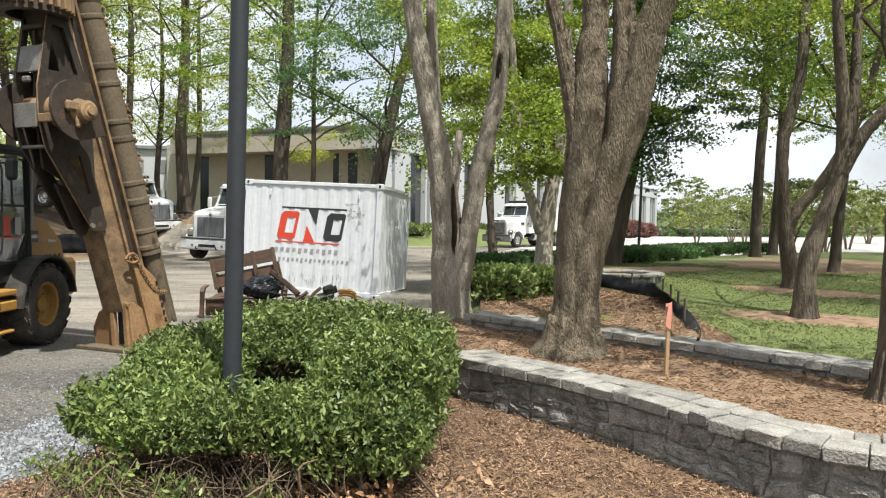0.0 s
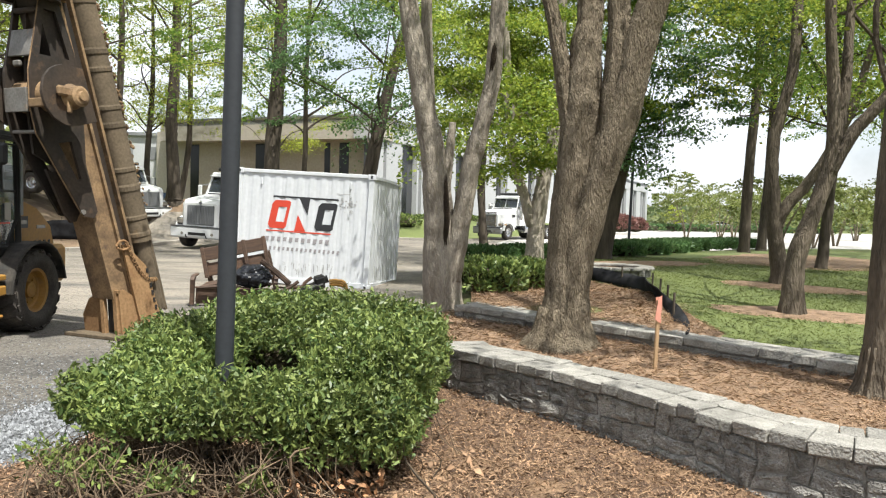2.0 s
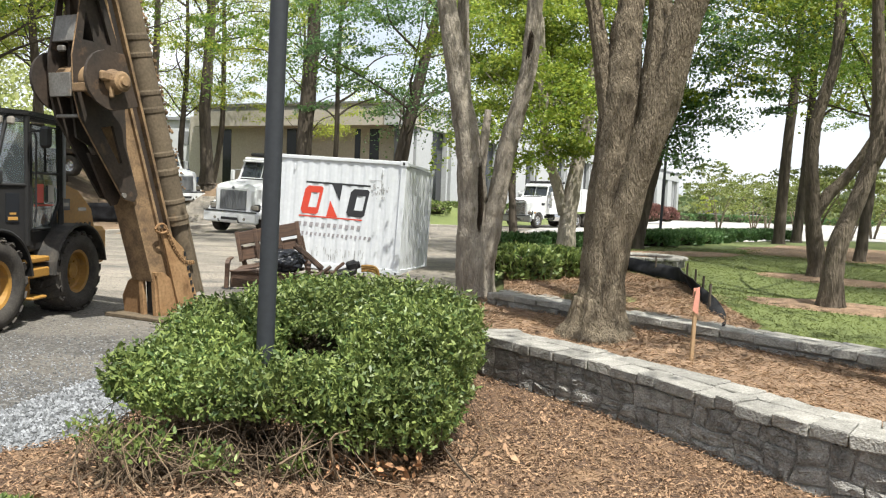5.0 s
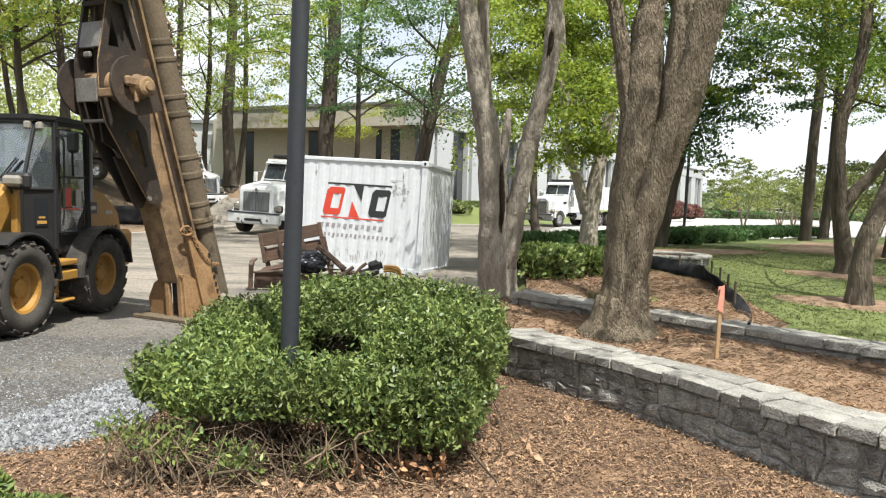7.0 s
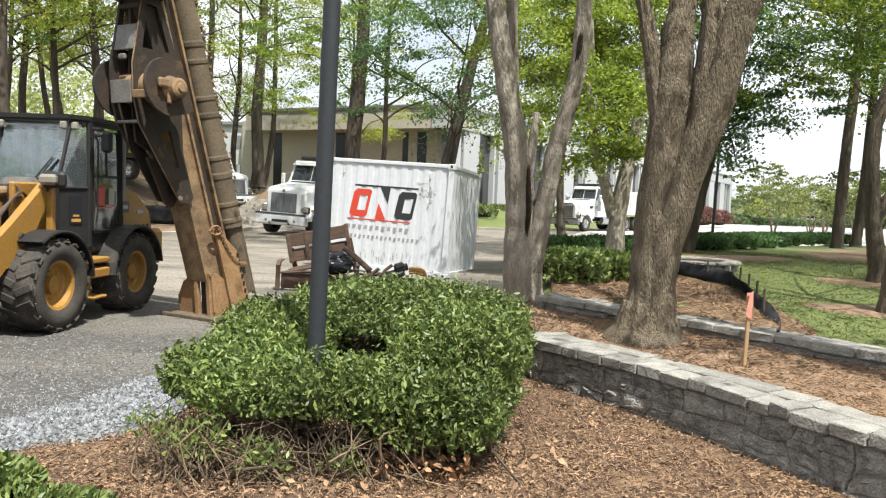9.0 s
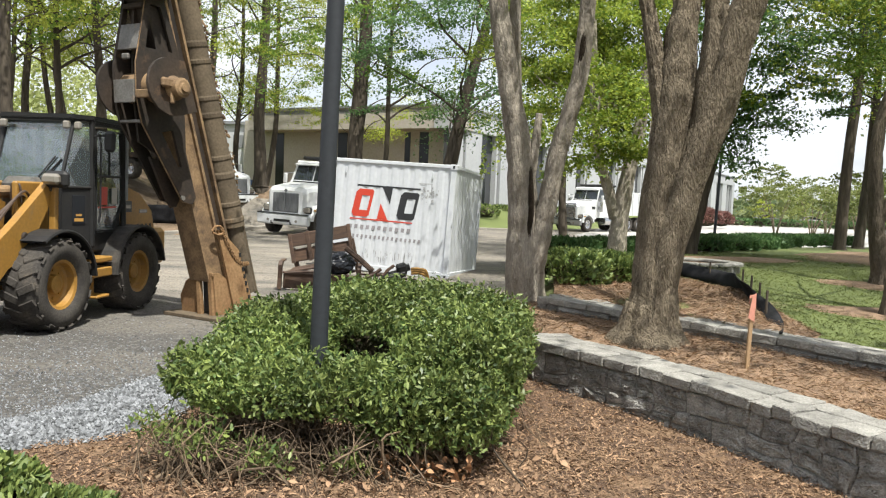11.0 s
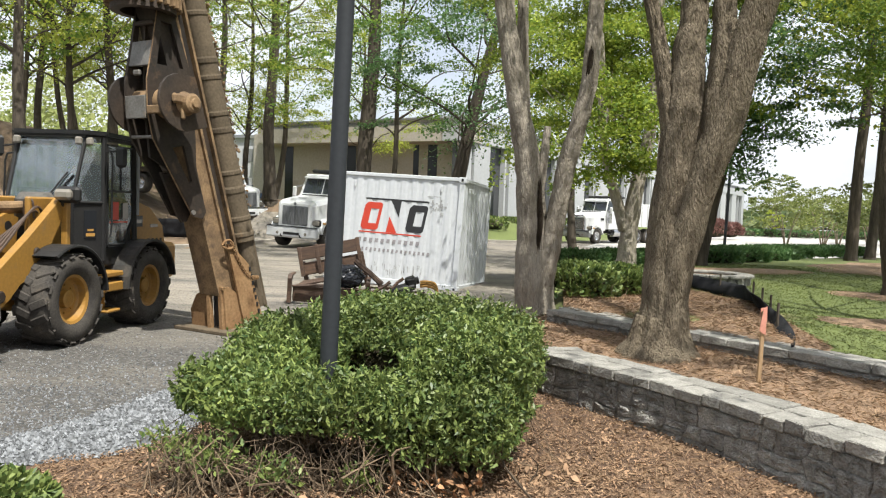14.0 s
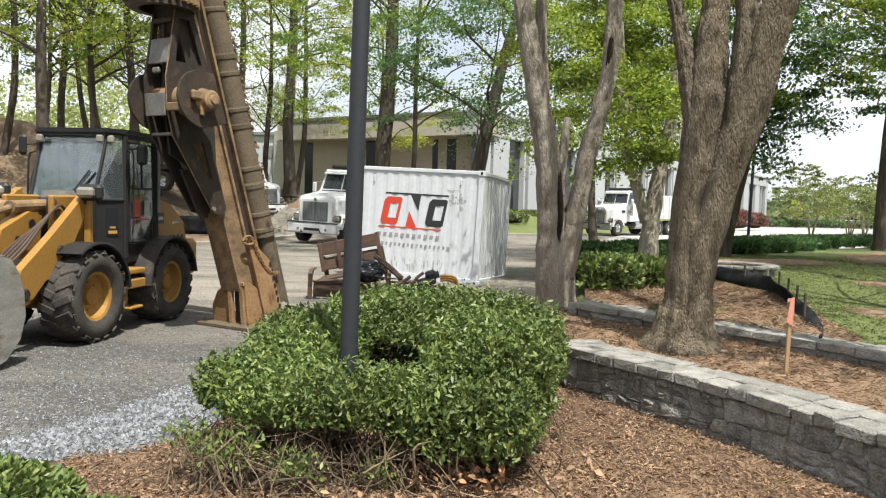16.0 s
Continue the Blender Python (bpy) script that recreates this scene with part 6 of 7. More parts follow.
        part("rear_strip", box(bmesh.new(), (s * 0.655, 0.71, 2.02), (0.02, 0.06, 0.95), 0.006), M["grey_panel"], th, "pale grey strip on the rear post")
    part("sill_bar", tube(bmesh.new(), [(-0.44, -0.45, 1.70), (0.44, -0.45, 1.70)], 0.022, 8), B, th)
    bm = bmesh.new()
    plate(bm, [(-0.5, -0.29), (0.5, -0.29), (0.66, -0.06), (0.66, 0.75), (-0.66, 0.75), (-0.66, -0.06)], "z", 2.54, 2.62)
    bmesh.ops.bevel(bm, geom=list(bm.edges), offset=0.025, segments=2, affect="EDGES")
    part("cab_roof", bm, B, th, "black cab roof")
    for x in (-0.42, 0.42, 0.52):
        part("work_light", box(bmesh.new(), (x, -0.30 if x < 0.5 else -0.22, 2.48), (0.09, 0.07, 0.10), 0.02), M["lamp_lens"], th)

    def pane(name, q, mt, label=""):
        bm = bmesh.new()
        bm.faces.new([bm.verts.new(p) for p in q])
        o = part(name, bm, mt, th, label)
        o.visible_shadow = False
    pane("windscreen", [(-0.43, -0.45, 1.71), (0.43, -0.45, 1.71), (0.45, -0.2, 2.53), (-0.45, -0.2, 2.53)], M["front_glass"], "clear front window reflecting sky")
    for s in (-1, 1):
        pane("corner_window", [(s * 0.445, -0.44, 1.71), (s * 0.61, -0.07, 1.71), (s * 0.60, -0.06, 2.53), (s * 0.465, -0.2, 2.53)], M["cab_glass"])
        pane("door_window", [(s * 0.622, 0.02, 1.15), (s * 0.622, 0.42, 1.15), (s * 0.622, 0.64, 1.5), (s * 0.604, 0.62, 2.47), (s * 0.604, 0.02, 2.47)], M["cab_glass"])
    pane("rear_window", [(-0.58, 0.69, 1.7), (0.58, 0.69, 1.7), (0.57, 0.68, 2.52), (-0.57, 0.68, 2.52)], M["cab_glass"])
    # flat patches paint the container's marking and bright light showing in the door glass
    part("door_sticker", boxes([((0.630, 0.20, 1.60), (0.004, 0.15, 0.24)), ((0.630, 0.28, 1.45), (0.004, 0.42, 0.02))]), M["red"], th, "red patch painted as the container marking mirrored in the door glass")
    part("door_sticker", boxes([((0.632, 0.44, 1.60), (0.004, 0.13, 0.22))]), M["lamp_lens"], th, "pale patch painted as bright light in the door glass")
    part("seat", boxes([((0, 0.35, 1.35), (0.5, 0.5, 0.16)), ((0, 0.55, 1.72), (0.48, 0.14, 0.7)), ((0, 0.55, 2.14), (0.28, 0.1, 0.2))], 0.04), B, th)
    bm = bmesh.new()
    lathe(bm, [(-0.012, 0.17), (0.012, 0.17), (0.012, 0.19), (-0.012, 0.19), (-0.012, 0.17)], 20, "z", (0, 0, 0))
    sw = part("steering_wheel", bm, B, th)
    sw.matrix_local = pose(0, -0.1, 1.82, 35, 0, 0)
    part("steering_column", tube(bmesh.new(), [(0, -0.34, 1.25), (0, -0.1, 1.82)], 0.05, 8), B, th)
    for x, z in ((0.10, 2.08), (0.18, 2.05)):
        part("wiper", tube(bmesh.new(), [(x, -0.47, 1.73), (x + 0.22, -0.36, z)], 0.011, 5), B, th)
    part("dash_cowl", box(bmesh.new(), (0.06, -0.60, 1.60), (0.50, 0.28, 0.42), 0.09), M["cowl"], th, "dusty grey front cowl")
    # mirrors
    mi = part("mirror_arm", tube(bmesh.new(), [(0.62, -0.06, 2.36), (0.84, -0.05, 2.38)], 0.012, 5), B, th)
    part("mirror", box(bmesh.new(), (0.84, -0.03, 2.30), (0.15, 0.08, 0.27), 0.035), B, mi)
    mi = part("mirror_arm", tube(bmesh.new(), [(-0.48, -0.2, 2.55), (-0.50, -0.2, 2.42), (-0.72, -0.2, 2.40)], 0.012, 5), B, th)
    part("mirror", box(bmesh.new(), (-0.74, -0.2, 2.40), (0.12, 0.08, 0.27), 0.035), B, mi)
    part("grab_rail", tube(bmesh.new(), [(0.68, 0.0, 1.25), (0.70, 0.0, 1.4), (0.70, 0.0, 2.3), (0.66, 0.0, 2.4)], 0.013, 6), B, th)
    part("grab_rail", tube(bmesh.new(), [(-0.68, -0.2, 1.6), (-0.66, -0.2, 2.2), (-0.63, -0.2, 2.3), (-0.5, -0.2, 2.32)], 0.013, 6), B, th)
    # fenders as bent strips
    def fender(s, y, a0, a1, r, w, mt):
        bm = bmesh.new()
        n = 12
        rows = []
        for k in range(n + 1):
            a = radians(a0 + (a1 - a0) * k / n)
            for rr in (r, r + 0.03):
                rows.append([bm.verts.new((s * (0.61 + x), y + rr * math.cos(a), 0.54 + rr * math.sin(a))) for x in (-w / 2, w / 2)])
        for k in range(n):
            i, j = rows[2 * k], rows[2 * k + 2]
            i2, j2 = rows[2 * k + 1], rows[2 * k + 3]
            bm.faces.new((i2[0], i2[1], j2[1], j2[0]))
            bm.faces.new((i[0], j[0], j[1], i[1]))
            for x in (0, 1):
                bm.faces.new((i[x], i2[x], j2[x], j[x]))
        f = part("fender", bm, mt, th, "black moulded fender")
        bm = bmesh.new()
        pts = [(s * (0.61 + w / 2), y + (r + 0.015) * math.cos(radians(a0 + (a1 - a0) * k / n)), 0.54 + (r + 0.015) * math.sin(radians(a0 + (a1 - a0) * k / n))) for k in range(n + 1)]
        tube(bm, pts, 0.022, 6)
        part("lip", bm, mt, f)
    for s in (-1, 1):
        fender(s, -0.92, 5, 125, 0.63, 0.42, B)
        fender(s, 0.82, 10, 178, 0.64, 0.46, M["fender"])
        part("step", boxes([((s * 0.62, -0.1, 0.78), (0.34, 0.5, 0.07)), ((s * 0.66, -0.08, 0.62), (0.28, 0.42, 0.12)), ((s * 0.68, -0.06, 0.3), (0.22, 0.3, 0.04)), ((s * 0.6, -0.12, 0.45), (0.05, 0.24, 0.34))], 0.015), Yl, th, "yellow entry steps")
        # lift arms
        bm = bmesh.new()
        plate(bm, [(-0.62, 1.84), (-0.60, 1.70), (-0.72, 1.55), (-1.03, 1.10), (-1.24, 0.86), (-1.48, 0.78), (-1.66, 0.60), (-1.84, 0.52), (-1.93, 0.70), (-1.86, 0.93), (-1.35, 1.29), (-0.72, 1.80)], "x", s * 0.42, s * 0.52)
        bmesh.ops.bevel(bm, geom=list(bm.edges), offset=0.008, segments=1, affect="EDGES")
        part("lift_arm", bm, Yl, th, "bent yellow lift arm")
        bm = bmesh.new()
        tube(bm, [(s * 0.32, -0.65, 0.85), (s * 0.32, -1.3, 0.95)], 0.065, 10)
        tube(bm, [(s * 0.32, -1.3, 0.95), (s * 0.35, -1.7, 1.0)], 0.035, 8)
        part("lift_cylinder", bm, M["dark_steel"], th)
    for y, z, r in ((-0.72, 1.70, 0.06), (-1.80, 0.66, 0.055), (-1.22, 1.12, 0.04)):
        for s in (-1, 1):
            part("arm_pin", lathe(bmesh.new(), [(0.0, 0.001), (0.0, r), (-0.012, r + 0.012), (-0.03, r + 0.012)] if s > 0 else [(0.0, 0.001), (0.0, r), (0.012, r + 0.012), (0.03, r + 0.012)], 16, "x", (s * 0.545, y, z)), M["dark_steel"], th, "greasy steel pivot pin")
    for y, z, r in ((-1.12, 1.40, 0.06), (-1.36, 1.22, 0.05), (-1.60, 0.98, 0.045)):
        part("crank_hole", lathe(bmesh.new(), [(0.092, 0.001), (0.092, r), (0.088, r)], 16, "x", (0, y, z)), B, th, "dark hole through the tilt lever")
    for x, y in ((0.16, -0.86), (0.24, -0.90)):
        loop = [(x + 0.02 * math.sin(a), y - 0.09 * math.cos(a), 1.62 + 0.12 * math.sin(a), 0.013) for a in (0.0, 0.9, 1.8, 2.7, 3.6, 4.5, 5.4, 6.1)]
        part("hose", limb(bmesh.new(), loop, 4, 6, 0), M["hose"], th, "ring of brown hydraulic hose")
    hl = part("headlight", box(bmesh.new(), (0.60, -0.86, 1.79), (0.22, 0.11, 0.13), 0.035), M["lamp_lens"], th, "square headlight in a grey housing")
    part("housing", box(bmesh.new(), (0.62, -0.78, 1.79), (0.30, 0.12, 0.20), 0.04), M["black"], hl)
    hl = part("headlight", box(bmesh.new(), (-0.60, -0.86, 1.79), (0.22, 0.11, 0.13), 0.04), M["lamp_lens"], th)
    part("housing", box(bmesh.new(), (-0.62, -0.78, 1.79), (0.30, 0.12, 0.20), 0.04), M["black"], hl)
    for x in (0.54, -0.54):
        part("lamp_stand", box(bmesh.new(), (x, -0.72, 1.4), (0.08, 0.08, 0.62), 0.01), Yl, th)
    # tilt linkage
    bm = bmesh.new()
    plate(bm, [(-1.0, 1.05), (-0.95, 1.5), (-1.15, 1.55), (-1.6, 1.35), (-1.85, 0.75), (-1.7, 0.65), (-1.45, 1.0)], "x", -0.09, 0.09)
    part("bell_crank", bm, Yl, th, "yellow tilt lever")
    bm = bmesh.new()
    tube(bm, [(-0.02, -0.75, 1.62), (-0.02, -1.35, 1.6)], 0.075, 12)
    tube(bm, [(-0.02, -1.3, 1.6), (-0.02, -1.75, 1.5)], 0.04, 10)
    tube(bm, [(-0.95, -1.15, 1.62), (0.02, -1.12, 1.60)], 0.07, 12)
    part("tilt_cylinder", bm, M["rust"], th, "dirty hydraulic ram")
    for k in range(5):
        x = 0.12 + 0.05 * k
        part("hose", limb(bmesh.new(), [(x, -0.8, 1.5, 0.016), (x + 0.08, -1.1, 1.42 + 0.05 * k, 0.016), (x - 0.02, -1.5, 1.15, 0.016), (x - 0.06, -1.9, 0.85, 0.016)], 6, 6, 0), M["hose"], th, "looped brown hydraulic hose")
    bm = bmesh.new()
    limb(bm, [(0.2, -1.0, 1.52, 0.014), (0.25, -1.05, 1.72, 0.014), (0.34, -1.05, 1.7, 0.014), (0.34, -1.02, 1.5, 0.014)], 6, 6, 0)
    part("hose", bm, M["hose"], th, "looped brown hydraulic hose")
    part("coupler", boxes([((0, -2.06, 0.6), (0.95, 0.1, 0.5)), ((0.4, -1.98, 0.6), (0.08, 0.2, 0.6)), ((-0.4, -1.98, 0.6), (0.08, 0.2, 0.6))], 0.015), M["dark_steel"], th)
    # bucket: a curved shell with side plates
    prof = [(-2.6, 1.16), (-2.36, 1.1), (-2.25, 0.95), (-2.18, 0.75), (-2.16, 0.5), (-2.24, 0.27), (-2.44, 0.09), (-2.66, 0.03), (-3.05, 0.01)]
    bm = bmesh.new()
    rows = [[bm.verts.new((x, y, z)) for x in (-0.80, 0.80)] for y, z in prof]
    rows2 = [[bm.verts.new((x, y - 0.03, z + (0.012 if z < 0.1 else 0.0))) for x in (-0.80, 0.80)] for y, z in prof]
    for a, b, c, d in zip(rows, rows[1:], rows2, rows2[1:]):
        bm.faces.new((a[0], a[1], b[1], b[0]))
        bm.faces.new((c[0], d[0], d[1], c[1]))
        for x in (0, 1):
            bm.faces.new((a[x], b[x], d[x], c[x]))
    bk = part("bucket", bm, M["bucket_steel"], th, "scraped grey steel bucket")
    for s in (-1, 1):
        bm = bmesh.new()
        plate(bm, prof + [(-2.8, 0.5)], "x", s * 0.78, s * 0.81)
        part("side_plate", bm, M["bucket_steel"], bk)
    part("spill_guard", box(bmesh.new(), (0, -2.55, 1.13), (1.6, 0.25, 0.03), 0.005), M["worn_steel"], bk)
    return th


loader(pose(-5.16, 9.68, 0.0, 0, 0, -5.7))


# ---------------------------------------------------------------- drill leader
def drill_leader(m):
    """A raking drill leader on its foot plate: x along its rake, y across it, z up; its foot at the origin."""
    th = thing("drill_rig_leader", m, "leaning rusty steel drill leader with pivot and muddy casing pipe", "drill rig")
    R, D, O = M["rust"], M["dark_steel"], M["orange_steel"]

    def lean(z):
        return -0.2296 * z

    def strip(x0, x1, z0, z1):
        return [(x0 + lean(z0), z0), (x1 + lean(z0), z0), (x1 + lean(z1), z1), (x0 + lean(z1), z1)]
    part("foot_plate", box(bmesh.new(), (0.20, 0.08, 0.025), (0.82, 1.0, 0.05), 0.008), M["mud_pipe"], th, "muddy tan base plate on the asphalt")
    # shoe
    part("shoe_gusset", plate(bmesh.new(), [(-0.02, 0.04), (-0.04, 0.62), (0.06, 0.62), (0.16, 0.55), (0.44, 0.3), (0.47, 0.04)], "y", -0.235, -0.205), O, th, "orange triangular gusset")
    part("shoe_gusset", plate(bmesh.new(), [(0.12, 0.04), (0.44, 0.04), (0.46, 0.26), (0.34, 0.47), (0.12, 0.6)], "x", 0.0, 0.03), O, th, "orange cut-cornered gusset")
    for y in (-0.17, 0.05):
        part("shoe_post", box(bmesh.new(), (-0.03, y, 0.33), (0.06, 0.07, 0.58), 0.006), O, th)
    part("shoe_lintel", box(bmesh.new(), (-0.035, -0.05, 0.6), (0.055, 0.37, 0.05), 0.006), O, th)
    part("shoe_slot", box(bmesh.new(), (0.02, -0.06, 0.32), (0.02, 0.16, 0.5)), M["black"], th, "dark opening in the shoe")
    # beam, rails, cheek
    part("main_beam", plate(bmesh.new(), strip(0.05, 0.32, 0.5, 2.75), "y", -0.17, 0.19), R, th, "scraped brown box beam")
    part("upper_beam", plate(bmesh.new(), strip(0.05, 0.32, 2.75, 6.5), "y", -0.16, 0.18), D, th, "dark upper box beam")
    part("beam_flange", plate(bmesh.new(), strip(0.32, 0.36, 0.5, 6.5), "y", -0.215, 0.2), R, th)
    part("guide_channel", plate(bmesh.new(), strip(0.36, 0.58, 0.14, 6.5), "y", -0.14, 0.1), D, th, "dark guide channel")
    part("guide_rail", plate(bmesh.new(), strip(0.50, 0.54, 0.4, 6.5), "y", -0.21, -0.14), R, th)
    part("side_cheek", plate(bmesh.new(), [(0.30 + lean(0.1), 0.1), (0.68 + lean(0.1), 0.1), (0.64 + lean(1.0), 0.92), (0.36 + lean(1.15), 1.2), (0.30 + lean(1.15), 1.2)], "y", -0.275, -0.24), O, th, "orange cheek plate")
    for k in range(7):
        part("cheek_slot", box(bmesh.new(), (0.62 + lean(0.25 + 0.1 * k), -0.279, 0.25 + 0.1 * k), (0.035, 0.01, 0.06)), M["black"], th)
    # casing pipe with couplings
    a, b = Vector((0.785 + lean(0.3), -0.1, 0.3)), Vector((0.785 + lean(6.6), -0.1, 6.6))
    u = (b - a).normalized()
    part("casing_pipe", tube(bmesh.new(), [a.lerp(b, 0.15), b], 0.165, 28, cap=False), M["mud_pipe"], th, "muddy grey casing pipe", smooth=True)
    part("lower_guide", tube(bmesh.new(), [a, a.lerp(b, 0.17)], 0.125, 20, cap=False), M["mud_pipe"], th, "narrow lower pipe guide", smooth=True)
    part("guide_edge", tube(bmesh.new(), [a + Vector((0.10, -0.08, -0.02)), a.lerp(b, 0.2) + Vector((0.13, -0.06, 0))], 0.028, 8), M["mud_pipe"], th)
    for f, w in ((0.165, 1), (0.20, 1), (0.262, 1.4), (0.30, 1), (0.39, 1.2), (0.425, 1), (0.50, 1), (0.535, 1.3), (0.63, 1), (0.665, 1.5), (0.69, 1), (0.84, 1), (0.87, 1)):
        p = a.lerp(b, f)
        part("coupling", tube(bmesh.new(), [p - u * 0.04 * w, p - u * 0.02 * w, p + u * 0.02 * w, p + u * 0.04 * w], [0.165, 0.175, 0.175, 0.165], 28, cap=False), M["mud_pipe"], th, "clay-caked pipe joint", smooth=False)
    rng = np.random.RandomState(6)
    bm = bmesh.new()
    for k in range(340):
        p = a.lerp(b, rng.uniform(0.22, 0.95)) + Vector((0.145 + rng.normal(0, 0.012), -0.09 + rng.normal(0, 0.03), 0))
        bmesh.ops.create_icosphere(bm, subdivisions=1, radius=rng.uniform(0.008, 0.026), matrix=Matrix.Translation(p) @ Matrix.Rotation(rng.uniform(0, 3), 4, "Y") @ Matrix.Diagonal((1, 1, rng.uniform(0.6, 1.8), 1)))
    tagged(part("caked_mud", bm, R, th, "lumps of dried clay along the pipe"), kind="stuff")
    # dog-leg bracket: two cut side plates with cross plates between
    fr = [(-0.86, 4.3), (-0.99, 3.69), (-1.10, 3.24), (-1.11, 2.84), (-1.05, 2.52), (-0.75, 2.02), (-0.48, 1.57), (-0.33, 1.54), (-0.27, 1.63), (-0.40, 2.21), (-0.39, 2.62), (-0.42, 3.41), (-0.63, 4.07), (-0.70, 4.3)]
    hole = [(-0.77, 2.43), (-0.59, 2.47), (-0.48, 2.02), (-0.53, 2.0)]
    for nm, y0, y1 in (("front_plate", -0.22, -0.18), ("back_plate", 0.18, 0.22)):
        bm = bmesh.new()
        # built in two halves round the cut-out
        o = [fr[4]] + [fr[5], fr[6], fr[7]] + [hole[3], hole[0]]
        plate(bm, [fr[4], fr[5], fr[6], fr[7], hole[3], hole[0]], "y", y0, y1)
        plate(bm, [fr[7], fr[8], fr[9], fr[10], hole[1], hole[2], hole[3]], "y", y0, y1)
        # open window above the pivot
        wa, wb, wc, wd = (-0.85, 4.0), (-0.95, 3.45), (-0.54, 3.46), (-0.70, 4.0)
        plate(bm, [fr[0], fr[1], fr[2], wb, wa], "y", y0, y1)
        plate(bm, [hole[0], hole[1], fr[10], fr[11], wc, wb, fr[2], fr[3], fr[4]], "y", y0, y1)
        plate(bm, [fr[11], fr[12], wd, wc], "y", y0, y1)
        plate(bm, [fr[12], fr[13], fr[0], wa, wd], "y", y0, y1)
        part(nm, bm, D, th, "dark cut steel side plate")
    for k, (i, j) in enumerate(((0, 1), (1, 2), (2, 3), (3, 4), (4, 5), (5, 6), (6, 7))):
        p, q = Vector((fr[i][0], 0, fr[i][1])), Vector((fr[j][0], 0, fr[j][1]))
        part("plate_rim", tube(bmesh.new(), [p + Vector((0, -0.20, 0)), q + Vector((0, -0.20, 0))], 0.010, 6), M["rust"], th)
    for x, z, h, ang in ((-1.0, 3.58, 0.33, 13), (-1.115, 2.90, 0.28, 0)):
        part("cross_plate", box(bmesh.new(), (x, 0.0, z), (0.03, 0.36, h), 0.006, Matrix.Rotation(radians(ang), 4, "Y")), M["worn_steel"], th, "worn bright cross plate")
    part("cross_bar", box(bmesh.new(), (-1.04, 0.0, 2.54), (0.05, 0.36, 0.04), 0.01), M["worn_steel"], th)
    part("cross_bar", box(bmesh.new(), (-0.92, 0.0, 3.98), (0.05, 0.36, 0.06), 0.01), D, th)
    part("shackle_hook", box(bmesh.new(), (-1.07, 0.0, 3.33), (0.05, 0.12, 0.07), 0.015), M["worn_steel"], th)
    part("inner_web", plate(bmesh.new(), [(-0.80, 4.3), (-0.62, 3.4), (-0.60, 2.6), (-0.5, 2.1), (-0.9, 2.3), (-0.95, 3.0), (-0.86, 4.3)], "y", 0.04, 0.08), D, th)
    part("lower_gusset", plate(bmesh.new(), [(-0.80, 2.12), (-0.55, 2.05), (-0.36, 1.6), (-0.42, 1.50), (-0.50, 1.48), (-0.58, 1.60)], "y", -0.02, 0.02), D, th)
    part("bolt_head", lathe(bmesh.new(), [(-0.27, 0.001), (-0.27, 0.03), (-0.25, 0.03)], 12, "y", (-0.52, 0, 1.62)), M["worn_steel"], th)
    # pivot
    disc = [(-0.92 + 0.35 * math.cos(radians(a)), 2.96 + 0.35 * math.sin(radians(a))) for a in range(80, 281, 10)] + [(-0.54, 2.70), (-0.70, 3.30)]
    bm = plate(bmesh.new(), disc, "y", -0.61, -0.57)
    bmesh.ops.bevel(bm, geom=list(bm.edges), offset=0.006, segments=1, affect="EDGES")
    pv = part("pivot_disc", bm, D, th, "dark pivot plate with a rounded edge")
    part("disc_back", lathe(bmesh.new(), [(0.30, 0.001), (0.30, 0.36), (0.34, 0.36), (0.34, 0.001)], 40, "y", (-0.90, 0, 2.97)), D, th)
    part("drum", lathe(bmesh.new(), [(-0.58, 0.19), (0.32, 0.19)], 28, "y", (-0.86, 0, 2.97)), R, th, "rusty pivot tube", smooth=True)
    part("hub_ring", lathe(bmesh.new(), [(-0.57, 0.22), (-0.51, 0.29), (-0.46, 0.22)], 28, "y", (-0.88, 0, 2.97)), R, th)
    part("hub_ring", lathe(bmesh.new(), [(0.20, 0.22), (0.24, 0.25), (0.28, 0.22)], 28, "y", (-0.82, 0, 2.97)), R, th)
    bm = bmesh.new()
    lathe(bm, [(-0.77, 0.001), (-0.77, 0.09), (-0.75, 0.12), (-0.67, 0.12), (-0.61, 0.15)], 20, "y", (-0.88, 0, 2.95))
    box(bm, (-1.0, -0.66, 2.99), (0.24, 0.07, 0.12), 0.025)
    box(bm, (-0.96, -0.65, 2.83), (0.06, 0.05, 0.16), 0.015)
    part("pin", bm, R, pv, "orange greased pivot pin")
    part("pin_cap", lathe(bmesh.new(), [(-0.795, 0.001), (-0.795, 0.05), (-0.765, 0.06)], 16, "y", (-0.88, 0, 2.95)), R, pv)
    part("disc_strap", box(bmesh.new(), (-1.12, -0.40, 2.86), (0.05, 0.36, 0.10), 0.01), R, th)
    # toothed slewing ring at the head
    part("slew_ring", lathe(bmesh.new(), [(4.10, 0.28), (4.10, 0.39), (4.60, 0.39), (4.60, 0.28), (4.10, 0.28)], 40, "z", (-0.93, 0, 0)), D, th)
    for k in range(28):
        t = 2 * math.pi * k / 28
        part("tooth", box(bmesh.new(), (-0.93 + 0.42 * math.cos(t), 0.42 * math.sin(t), 4.33), (0.08, 0.045, 0.34), 0.006, Matrix.Rotation(t, 4, "Z")), R, th)
    part("head_block", box(bmesh.new(), (-1.0, 0, 5.2), (0.8, 0.7, 1.2), 0.04), D, th)
    # safety chain
    n = 26
